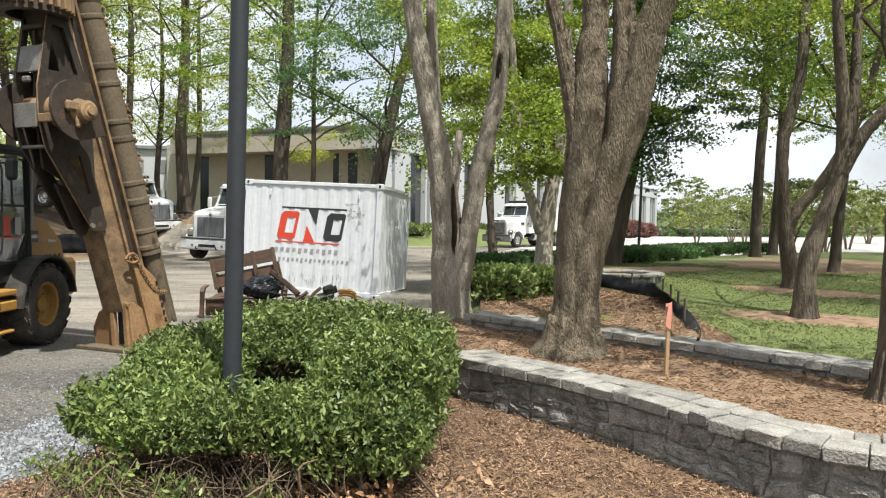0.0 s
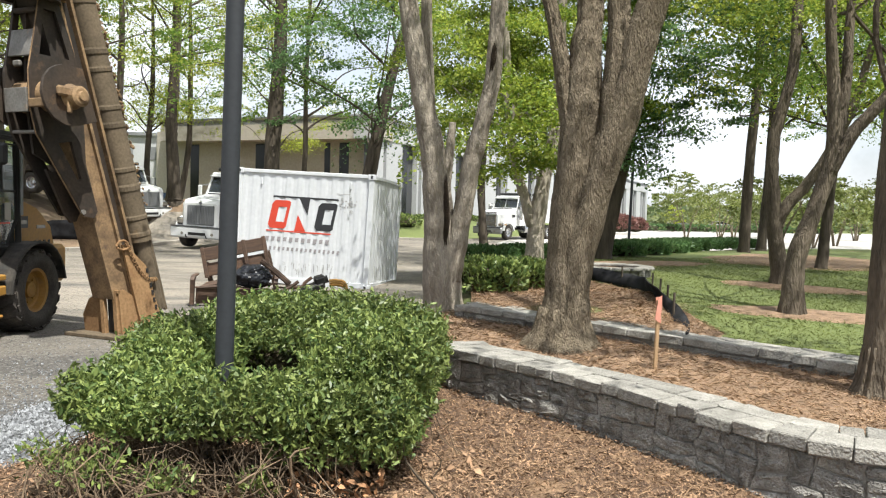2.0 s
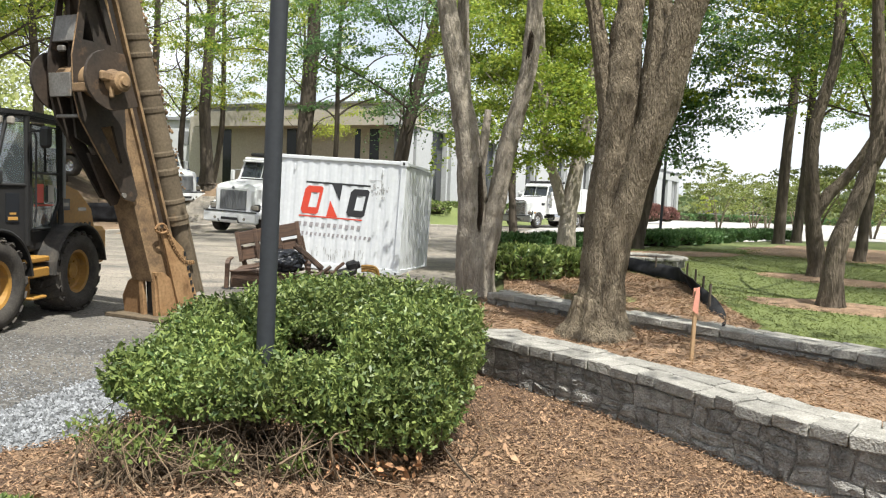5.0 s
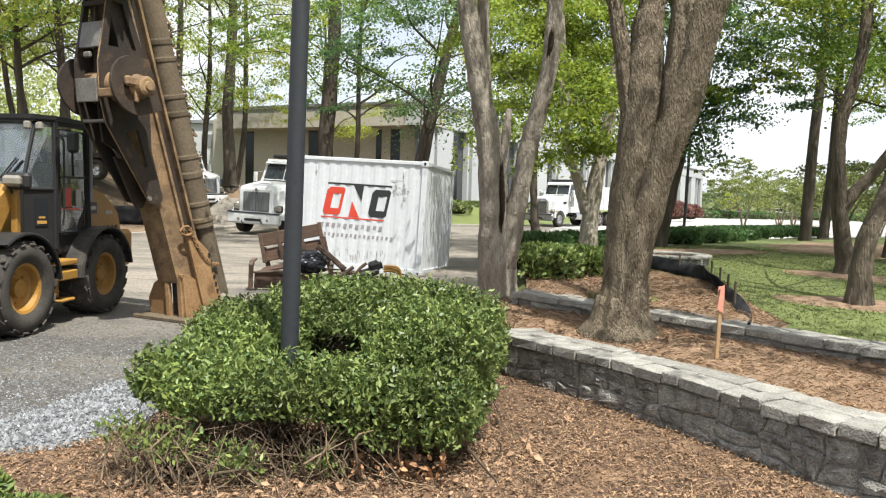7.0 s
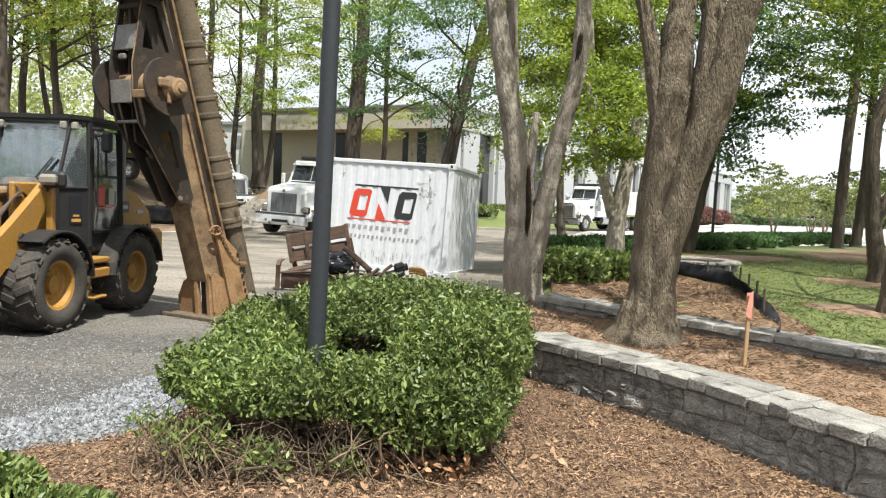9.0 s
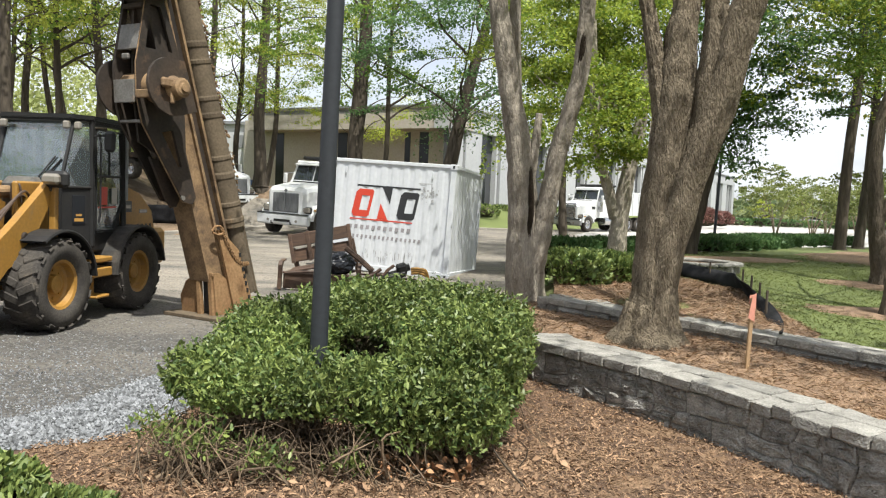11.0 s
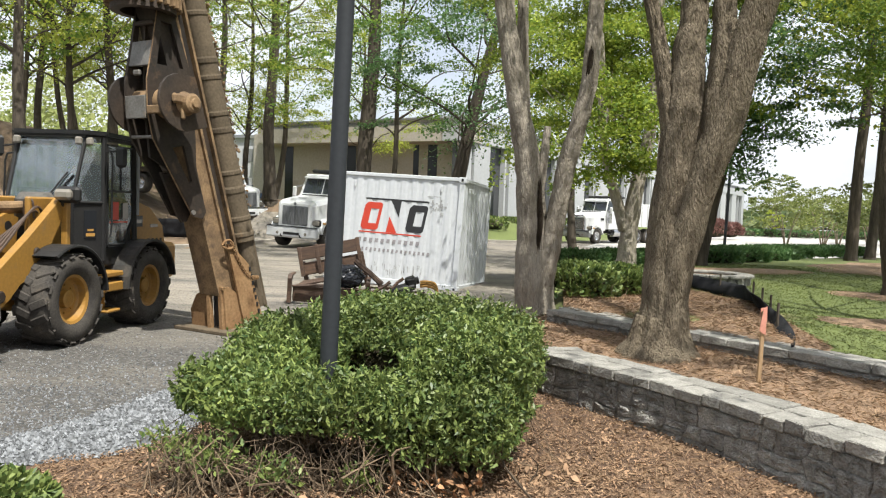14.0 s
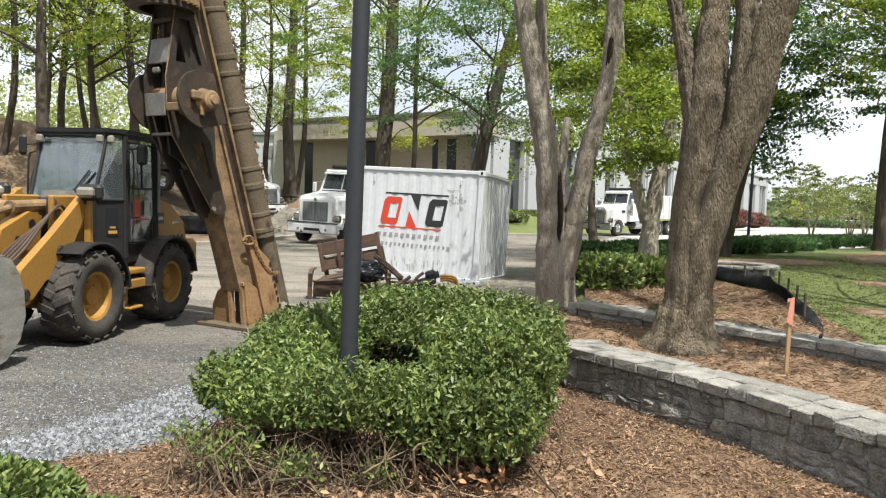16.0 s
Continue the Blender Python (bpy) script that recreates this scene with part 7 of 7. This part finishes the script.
    for k in range(n):
        f = k / (n - 1)
        p = Vector((0.36 + lean(1.2) + 0.50 * f, -0.30 + 0.04 * f, 1.22 - 0.50 * f - 0.16 * math.sin(math.pi * f)))
        part("chain_link", lathe(bmesh.new(), [(-0.007, 0.014), (0.007, 0.014), (0.007, 0.030), (-0.007, 0.030), (-0.007, 0.014)], 8, "x" if k % 2 else "y", p), O, th)
    lp = bmesh.new()
    limb(lp, [(0.20 + lean(1.2), -0.28, 1.19, 0.016), (0.26 + lean(1.2), -0.29, 1.25, 0.016), (0.34 + lean(1.2), -0.30, 1.25, 0.016), (0.38 + lean(1.2), -0.30, 1.17, 0.016), (0.30 + lean(1.2), -0.29, 1.14, 0.016), (0.21 + lean(1.2), -0.28, 1.17, 0.016)], 6, 8, 0)
    part("shackle", lp, O, th, "rusty ring shackle")
    # the whole leader also leans a little across its rake
    shear = Matrix.Identity(4)
    shear[1][2] = 0.093
    for o in th.children_recursive:
        o.data.transform(shear)
    return th


drill_leader(pose(-3.2, 10.0, 0.0, 0, 0, 62))


# ---------------------------------------------------------------- far vehicles
def car(m, paint, label):
    """A saloon car: front towards -y."""
    th = thing("car", m, label, "car")
    bm = bmesh.new()
    plate(bm, [(-2.2, 0.35), (-2.25, 0.75), (-1.1, 0.9), (1.5, 0.95), (2.2, 0.9), (2.2, 0.35)], "x", -0.88, 0.88)
    bmesh.ops.bevel(bm, geom=list(bm.edges), offset=0.06, segments=2, affect="EDGES")
    part("body", bm, paint, th)
    bm = bmesh.new()
    plate(bm, [(-1.1, 0.88), (-0.4, 1.4), (0.9, 1.42), (1.6, 0.93)], "x", -0.74, 0.74)
    part("glasshouse", bm, M["dark_glass"], th, "dark windows")
    part("roof", box(bmesh.new(), (0, 0.25, 1.43), (1.4, 1.3, 0.05), 0.02), paint, th)
    for s in (-1, 1):
        for y in (-1.4, 1.4):
            wheel(th, (s * 0.78, y, 0.32), 0.32, 0.2, s, M["chrome"])
    return th


car(pose(50, 131, -0.05, 0, 0, 80), M["truck_white"], "white car parked far beyond the lawn")
car(pose(57, 129, -0.05, 0, 0, 85), M["grey_panel"], "grey car parked far beyond the lawn")
car(pose(64, 127, -0.05, 0, 0, 95), M["truck_white"], "white car parked far beyond the lawn")
car(pose(-17.6, 62, 1.9, 0, 0, 70), M["car_blue"], "blue car parked behind the woods")
th = thing("flatbed_trailer", pose(-16.2, 36.4, float(ground_z(-16.2, 36.4)) - 0.1, 0, 0, 70), "dark flatbed trailer parked on the bank", "trailer")
part("deck", boxes([((0, 0, 1.15), (2.3, 6.5, 0.25)), ((0, -3.0, 1.7), (2.3, 0.15, 1.2)), ((0.4, 0, 0.85), (0.15, 6, 0.4)), ((-0.4, 0, 0.85), (0.15, 6, 0.4))], 0.02), M["dark_steel"], th)
for s in (-1, 1):
    for y in (-1.6, 1.2, 2.4):
        wheel(th, (s * 0.9, y, 0.5), 0.5, 0.4, s, M["chrome"])
th = thing("traffic_barrel", pose(-17.9, 34, float(ground_z(-17.9, 34)) - 0.02), "orange plastic traffic barrel on the bank", "barrel")
part("drum", lathe(bmesh.new(), [(0, 0.001), (0, 0.3), (0.9, 0.24), (1.0, 0.2), (1.0, 0.001)], 16, "z"), M["ribbon"], th)
part("band", lathe(bmesh.new(), [(0.5, 0.275), (0.62, 0.27)], 16, "z"), M["truck_white"], th)


# ---------------------------------------------------------------- lamp post
th = thing("lamp_post", pose(-0.793, 4.89, 0.1, 0.0, 1.15, 0), "dark grey painted steel lamp post rising from the hedge", "lamp post")
part("pole", lathe(bmesh.new(), [(0.0, 0.060), (0.2, 0.058), (3.5, 0.055), (6.9, 0.052), (6.98, 0.052), (7.0, 0.045), (7.0, 0.001)], 28, "z"), M["pole"], th, smooth=True)
part("base_cover", lathe(bmesh.new(), [(0.0, 0.14), (0.06, 0.14), (0.09, 0.075), (0.1, 0.066)], 24, "z"), M["pole"], th)
th = thing("lamp_post", pose(10.9, 29.5, 0.45, 0, 1.2, 0), "thin dark lamp post beside the drive", "lamp post")
part("pole", lathe(bmesh.new(), [(0.0, 0.06), (6.0, 0.05), (6.0, 0.001)], 12, "z"), M["pole"], th)
part("lamp_head", box(bmesh.new(), (0, -0.2, 6.05), (0.35, 0.6, 0.15), 0.03), M["pole"], th)


# ---------------------------------------------------------------- silt fence, stake, rocks
def silt_fence(pts, h, label, seed, sag=0.3, taper=0):
    rng = np.random.RandomState(seed)
    th = thing("silt_fence", pose(0, 0, 0), label, "silt fence")
    q = poly_at(pts, 60)
    rows = []
    bm = bmesh.new()
    for k, p in enumerate(q):
        d = q[min(k + 1, 60)] - q[max(k - 1, 0)]
        nn = np.array([-d[1], d[0]]) / max(np.hypot(d[0], d[1]), 1e-6)
        s = 0.92 + sag * math.sin(k * 0.30 + seed) * 0.22 + 0.012 * rng.normal()
        s *= 0.60 + 0.40 * min(1.0, k / 36) if taper else 1.0
        s *= min(1.0, max(0.12, (60 - k) / taper)) if taper else 1.0
        w = 0.025 * math.sin(k * 0.9 + 1) + 0.008 * rng.normal()
        col = []
        for f in (0, 0.25, 0.5, 0.75, 1.0):
            o = w * math.sin(f * 3.0) + 0.12 * f * f * math.sin(k * 0.21 + seed)
            col.append(bm.verts.new((p[0] + nn[0] * o, p[1] + nn[1] * o, p[2] - 0.02 + h * f * s)))
        rows.append(col)
    for a, b in zip(rows, rows[1:]):
        for j in range(4):
            bm.faces.new((a[j], b[j], b[j + 1], a[j + 1]))
    f = part("fabric", bm, M["fabric"], th, "sagging black woven fabric", smooth=True)
    md = f.modifiers.new("thickness", "SOLIDIFY")
    md.thickness = 0.006
    for k in list(range(3, 30, 11)) + list(range(34, 58, 6)):
        p = q[k]
        part("post", tube(bmesh.new(), [(p[0] + 0.03, p[1] + 0.03, p[2] - 0.1), (p[0] + 0.04, p[1] + 0.05, p[2] + h * 1.12)], 0.014, 6), M["bark_dark"], th)


FENCE = [(2.6, 13.2, 0.72), (3.3, 12.4, 0.74), (3.66, 11.5, 0.74), (3.86, 10.5, 0.72), (3.95, 9.8, 0.72), (3.62, 8.5, 0.69), (3.3, 7.5, 0.67), (3.06, 6.6, 0.66)]
silt_fence(FENCE, 0.25, "sagging black silt fence on the lawn edge", 3, 0.3, 17)
silt_fence([(-16, 28.6, 0.25), (-13, 28.8, 0.35), (-11, 29.0, 0.35), (-9.6, 30.2, 0.3)], 0.75, "black silt fence at the foot of the bank", 8)
th = thing("survey_stake", pose(2.44, 5.82, 0.5, 3, -1.5, 20), "wooden survey stake tied with orange ribbon", "stake")
part("stake", boxes([((0, 0, 0.27), (0.036, 0.018, 0.62))], 0.003), M["stake"], th)
bm = bmesh.new()
plate(bm, [(-0.018, 0.60), (0.014, 0.615), (0.020, 0.52), (0.014, 0.46), (0.018, 0.39), (-0.010, 0.405), (-0.044, 0.425), (-0.036, 0.49), (-0.026, 0.55)], "y", -0.014, -0.018)
plate(bm, [(-0.02, 0.60), (0.02, 0.60), (0.02, 0.53), (-0.02, 0.53)], "y", 0.011, 0.014)
part("ribbon", bm, M["ribbon"], th, "fluttering orange ribbon")


def rock(m, r, seed, label):
    rng = np.random.RandomState(seed)
    bm = bmesh.new()
    bmesh.ops.create_icosphere(bm, subdivisions=3, radius=1)
    for v in bm.verts:
        v.co *= 1 + 0.28 * noise.noise(v.co * 1.3 + Vector((seed, 0, 0))) + 0.08 * noise.noise(v.co * 4)
        v.co = Vector((v.co.x * r[0], v.co.y * r[1], v.co.z * r[2]))
    ob = part("rock", bm, M["capstone"])
    ob.matrix_world = m
    tagged(ob, label, "rock")


rock(pose(3.55, 11.6, 0.85, 0, 0, 20), (0.22, 0.2, 0.16), 3, "grey field rock beside the fence")
rock(pose(3.3, 11.9, 0.78, 0, 0, 80), (0.16, 0.14, 0.12), 5, "grey field rock beside the fence")
rock(pose(3.0, 19.4, 0.35, 0, 0, 0), (0.5, 0.35, 0.3), 6, "grey rock at the edge of the lot")
rock(pose(2.2, 18.6, 0.18, 0, 0, 50), (0.35, 0.3, 0.22), 7, "grey rock at the edge of the lot")

# round stone planter at the leaning tree
th = thing("tree_planter", pose(4.42, 12.7, float(ground_z(4.42, 12.7)) - 0.02), "low round stone planter ring near a leaning tree", "planter")
for k in range(24):
    a = 2 * math.pi * k / 24
    part("stone", box(bmesh.new(), (0.6 * math.cos(a), 0.6 * math.sin(a), 0.06), (0.16, 0.15 + 0.01 * math.sin(5 * a), 0.14), 0.014, Matrix.Rotation(a, 4, "Z")), M["stone"], th)
for k in range(14):
    a = 2 * math.pi * (k + 0.3) / 14
    part("cap_slab", box(bmesh.new(), (0.6 * math.cos(a), 0.6 * math.sin(a), 0.158), (0.26, 0.272, 0.05), 0.012, Matrix.Rotation(a, 4, "Z")), M["capstone"], th)
part("soil", lathe(bmesh.new(), [(0.13, 0.001), (0.13, 0.54), (0.0, 0.54)], 26, "z"), M["mulch"], th)


# ---------------------------------------------------------------- heap of broken benches
def heap():
    rng = np.random.RandomState(2)
    W = M["wood"]
    b = thing("park_bench", pose(-2.1, 13.78, 0.02, 6, -12, -6), "broken brown bench with a slotted wooden back", "bench")
    for z in (0.68, 0.97):
        part("back_board", box(bmesh.new(), (0, 0.0, z), (1.2, 0.045, 0.235), 0.012, Matrix.Rotation(radians(-10), 4, "X")), W, b)
    for x in (-0.56, -0.22, 0.2, 0.57):
        part("batten", box(bmesh.new(), (x, -0.03, 0.83), (0.07, 0.05, 0.56), 0.008, Matrix.Rotation(radians(-10), 4, "X")), W, b)
    for x in (-0.57, 0.57):
        part("leg", box(bmesh.new(), (x, 0.10, 0.40), (0.08, 0.07, 0.84), 0.01), W, b)
    for k in range(3):
        part("seat_board", box(bmesh.new(), (0, -0.12 - 0.14 * k, 0.46), (1.2, 0.125, 0.04), 0.01), W, b)
    s = thing("park_bench", pose(-2.2, 13.15, 0.0, 0, 2, 5), "dark stained bench frame with curved arm posts on the scrap heap", "bench")
    part("apron", box(bmesh.new(), (0.02, 0, 0.16), (1.3, 0.045, 0.27), 0.01), W, s, "dark front board")
    part("side_board", box(bmesh.new(), (-0.62, 0.26, 0.16), (0.045, 0.5, 0.25), 0.01), W, s)
    part("side_board", box(bmesh.new(), (0.64, 0.26, 0.16), (0.045, 0.5, 0.25), 0.01), W, s)
    part("seat_rail", box(bmesh.new(), (0.02, 0.0, 0.305), (1.36, 0.10, 0.035), 0.012), W, s)
    for x in (-0.70, 0.70):
        bm = bmesh.new()
        plate(bm, [(-0.05, 0.0), (0.05, 0.0), (0.04, 0.22), (0.06, 0.40), (0.16, 0.45), (0.15, 0.50), (0.0, 0.50), (-0.07, 0.44), (-0.04, 0.2)], "x", x - 0.035, x + 0.035)
        part("arm_post", bm, W, s, "curved dark arm post")
        part("arm_rest", box(bmesh.new(), (x, 0.30, 0.49), (0.08, 0.42, 0.04), 0.012), W, s)
    bm = bmesh.new()
    bmesh.ops.create_icosphere(bm, subdivisions=4, radius=1)
    for v in bm.verts:
        n = v.co.copy()
        v.co *= 1 + 0.30 * noise.noise(n * 1.4) + 0.28 * abs(noise.noise(n * 2.7)) - 0.10 * abs(noise.noise(n * 6))
        v.co = Vector((v.co.x * 0.33, v.co.y * 0.22, v.co.z * 0.19))
    ob = part("rubbish_bag", bm, M["bag"])
    ob.matrix_world = pose(-1.9, 13.36, 0.52, 0, -10, 4)
    tagged(ob, "crumpled black rubbish bag lying on the heap", "bag")
    # a loose bench arm and boards
    for pts, wd in (([(-1.74, 13.2, 0.80), (-1.5, 13.18, 0.62), (-1.24, 13.16, 0.40)], 0.05), ([(-1.66, 13.05, 0.21), (-1.42, 13.0, 0.26), (-1.22, 13.02, 0.36), (-1.08, 13.05, 0.46)], 0.035),
                    ([(-1.05, 13.2, 0.30), (-0.98, 13.2, 0.42), (-0.86, 13.2, 0.52)], 0.03), ([(-2.75, 13.0, 0.33), (-2.4, 13.0, 0.36), (-2.1, 13.05, 0.35)], 0.03)):
        ob = part("bench_arm", limb(bmesh.new(), [(*p, wd) for p in pts], 5, 6, 0), W)
        tagged(ob, "loose curved wooden bench arm on the heap", "bench part", "loose bench parts")
    for k in range(16):
        L = rng.uniform(0.35, 0.9)
        ob = part("board", box(bmesh.new(), (0, 0, 0), (L, rng.uniform(0.06, 0.12), 0.032), 0.006), W)
        ob.matrix_world = pose(rng.uniform(-2.5, -0.7), rng.uniform(13.15, 13.75), 0.06 + 0.02 * k, rng.uniform(-12, 12), rng.uniform(-16, 16), rng.uniform(-50, 50))
        tagged(ob, "splintered brown timber board on the scrap heap", "board", "boards of the scrap heap")
    th = thing("scrap_fitting", pose(-0.80, 13.2, 0.30, 8, -16, 12), "black plastic scrap fitting on the heap", "scrap")
    part("shell", boxes([((-0.02, 0, 0.06), (0.40, 0.24, 0.12)), ((0.12, 0, 0.15), (0.20, 0.2, 0.16))], 0.035), M["black"], th)
    part("mouth", lathe(bmesh.new(), [(0.20, 0.001), (0.20, 0.05), (0.26, 0.065), (0.26, 0.05), (0.21, 0.04)], 16, "x", (0, 0, 0.14)), M["black"], th)
    part("spout", tube(bmesh.new(), [(-0.2, 0, 0.08), (-0.34, 0.02, 0.02), (-0.42, 0.02, -0.08)], 0.035, 8), M["black"], th)
    for k in range(3):
        ob = part("hose", limb(bmesh.new(), [(-0.56, 13.3 + 0.06 * k, 0.46 - 0.05 * k, 0.024), (-0.42, 13.28 + 0.06 * k, 0.47 - 0.05 * k, 0.024), (-0.28, 13.3 + 0.06 * k, 0.42 - 0.05 * k, 0.024), (-0.24, 13.34 + 0.06 * k, 0.2, 0.024), (-0.3, 13.4 + 0.06 * k, 0.02, 0.024)], 6, 8, 0), M["yellow_hose"])
        tagged(ob, "orange hose looped beside the scrap heap", "hose", "orange hoses")


heap()


# ---------------------------------------------------------------- loose cover
def scatter(name, n, place, size, aspect, material, seed, label, cat, lift=0.012, tilt=0.35):
    rng = np.random.RandomState(seed)
    p = place(rng, n)
    p[:, 2] += rng.uniform(0.002, lift, len(p))
    me = leaves(name, p, np.tile([0, 0, 1.0], (len(p), 1)), size, material, rng, aspect, tilt)
    tagged(new(name, me), label, cat, kind="stuff")


bvh = {}


def drop(names, pts):
    """Set places down on the named sheets from above, leaving out those that miss."""
    from mathutils.bvhtree import BVHTree
    out = []
    for nme in names:
        if nme not in bvh:
            md = bpy.data.objects[nme].data
            bvh[nme] = BVHTree.FromPolygons([v.co for v in md.vertices], [q.vertices for q in md.polygons])
    for x, y in pts:
        best = None
        for nme in names:
            h = bvh[nme].ray_cast(Vector((x, y, 6)), Vector((0, 0, -1)))[0]
            if h and (best is None or h.z > best):
                best = h.z
        if best is not None:
            out.append((x, y, best))
    return np.array(out)


def patchy(names, x0, x1, y0, y1, seed):
    """Like over, but drifted into thick and thin patches."""
    def place(rng, n):
        p = over(names, x0, x1, y0, y1)(rng, n)
        return p[fbm(p[:, 0], p[:, 1], 1.6, seed) + 0.6 * fbm(p[:, 0], p[:, 1], 5.0, seed + 1) > rng.uniform(-1.1, 0.7, len(p))]
    return place


def over(names, x0, x1, y0, y1):
    return lambda rng, n: drop(names, np.stack([rng.uniform(x0, x1, n), y0 + (y1 - y0) * rng.uniform(0, 1, n) ** 1.2], 1))


scatter("dry_leaves", 70000, patchy(["mulch_bed"], -2.6, 2.6, 2.6, 7.5, 41), 0.020, 0.40, M["litter"], 61, "fallen dry brown leaves on the mulch", "leaf litter", 0.03, 0.5)
scatter("large_leaves", 1100, patchy(["mulch_bed"], -1.9, 0.9, 3.7, 5.0, 43), 0.042, 0.55, M["litter"], 66, "larger curled brown leaves under the hedge", "leaf litter", 0.05, 0.8)
scatter("curled_leaves", 120, over(["mulch_bed"], -0.32, 0.22, 4.2, 4.46), 0.052, 0.55, M["dead_leaf"], 68, "curled orange-brown dead leaves at the hedge foot", "leaf litter", 0.14, 0.9)
scatter("pine_straw", 85000, over(["mulch_terrace", "mulch_patch"], 0.8, 5.0, 3.4, 12.5), 0.062, 0.035, M["straw"], 62, "loose brown pine straw on the terrace", "pine straw", 0.03, 0.25)
scatter("straw_stalks", 56000, patchy(["mulch_bed"], -2.6, 2.8, 2.6, 8, 41), 0.07, 0.05, M["stalk"], 63, "fine straw and stalks on the mulch", "pine straw", 0.03, 0.3)
scatter("lawn_grass", 150000, over(["ground"], 3.0, 14, 5.0, 19), 0.032, 0.16, M["grass"], 64, "short mown lawn grass", "grass", 0.014, 0.7)


def pebbles(n, seed):
    rng = np.random.RandomState(seed)
    p = drop(["gravel_strip"], np.stack([rng.uniform(-6.0, -1.7, n), rng.uniform(3.2, 7.6, n)], 1))
    q = np.stack([rng.uniform(-7.0, -1.2, n), 4.2 + np.abs(rng.normal(0, 1.9, n))], 1)
    q = q[(q[:, 1] > 4.6 + 0.45 * (q[:, 0] + 3.4)) & (q[:, 0] < -1.3 - 0.16 * (9 - q[:, 1]))][: int(n * 0.45)]
    fine = np.r_[np.ones(len(p)), np.full(len(q), 0.55)][:, None, None]
    p = np.concatenate([p, np.c_[q, np.full(len(q), 0.0)]])
    k = len(p)
    base = np.array([(1, 0, 0), (-1, 0, 0), (0, 1, 0), (0, -1, 0), (0, 0, 1), (0, 0, -1)], float)
    tri = [(0, 2, 4), (2, 1, 4), (1, 3, 4), (3, 0, 4), (2, 0, 5), (1, 2, 5), (3, 1, 5), (0, 3, 5)]
    s = fine * rng.uniform(0.006, 0.021, (k, 1, 1)) * rng.uniform(0.6, 1.3, (k, 1, 3))
    a = rng.uniform(0, 6.28, k)
    q = base[None] * s + rng.normal(0, 0.002, (k, 6, 3))
    c, d = np.cos(a)[:, None], np.sin(a)[:, None]
    q = np.stack([q[..., 0] * c - q[..., 1] * d, q[..., 0] * d + q[..., 1] * c, q[..., 2]], -1) + p[:, None] + np.array([0, 0, 0.006]) * fine
    me = bpy.data.meshes.new("gravel_stones")
    f = (np.array(tri)[None] + 6 * np.arange(k)[:, None, None]).reshape(-1, 3)
    me.from_pydata(q.reshape(-1, 3).tolist(), [], f.tolist())
    me.materials.append(M["pebble"])
    tagged(new("gravel_stones", me), "loose crushed stone chippings", "gravel", kind="stuff")


pebbles(46000, 65)


# ---------------------------------------------------------------- stones of the walls
stone_wall("wall_1", W1, 0.38, 0.2, 0.55, 0.08, 4, "low grey rubble stone wall with pale capping slabs", 0.27)
stone_wall("wall_2", W2, 0.32, 0.5, 0.66, 0.075, 9, "low grey stone kerb wall along the lawn", 0.29)
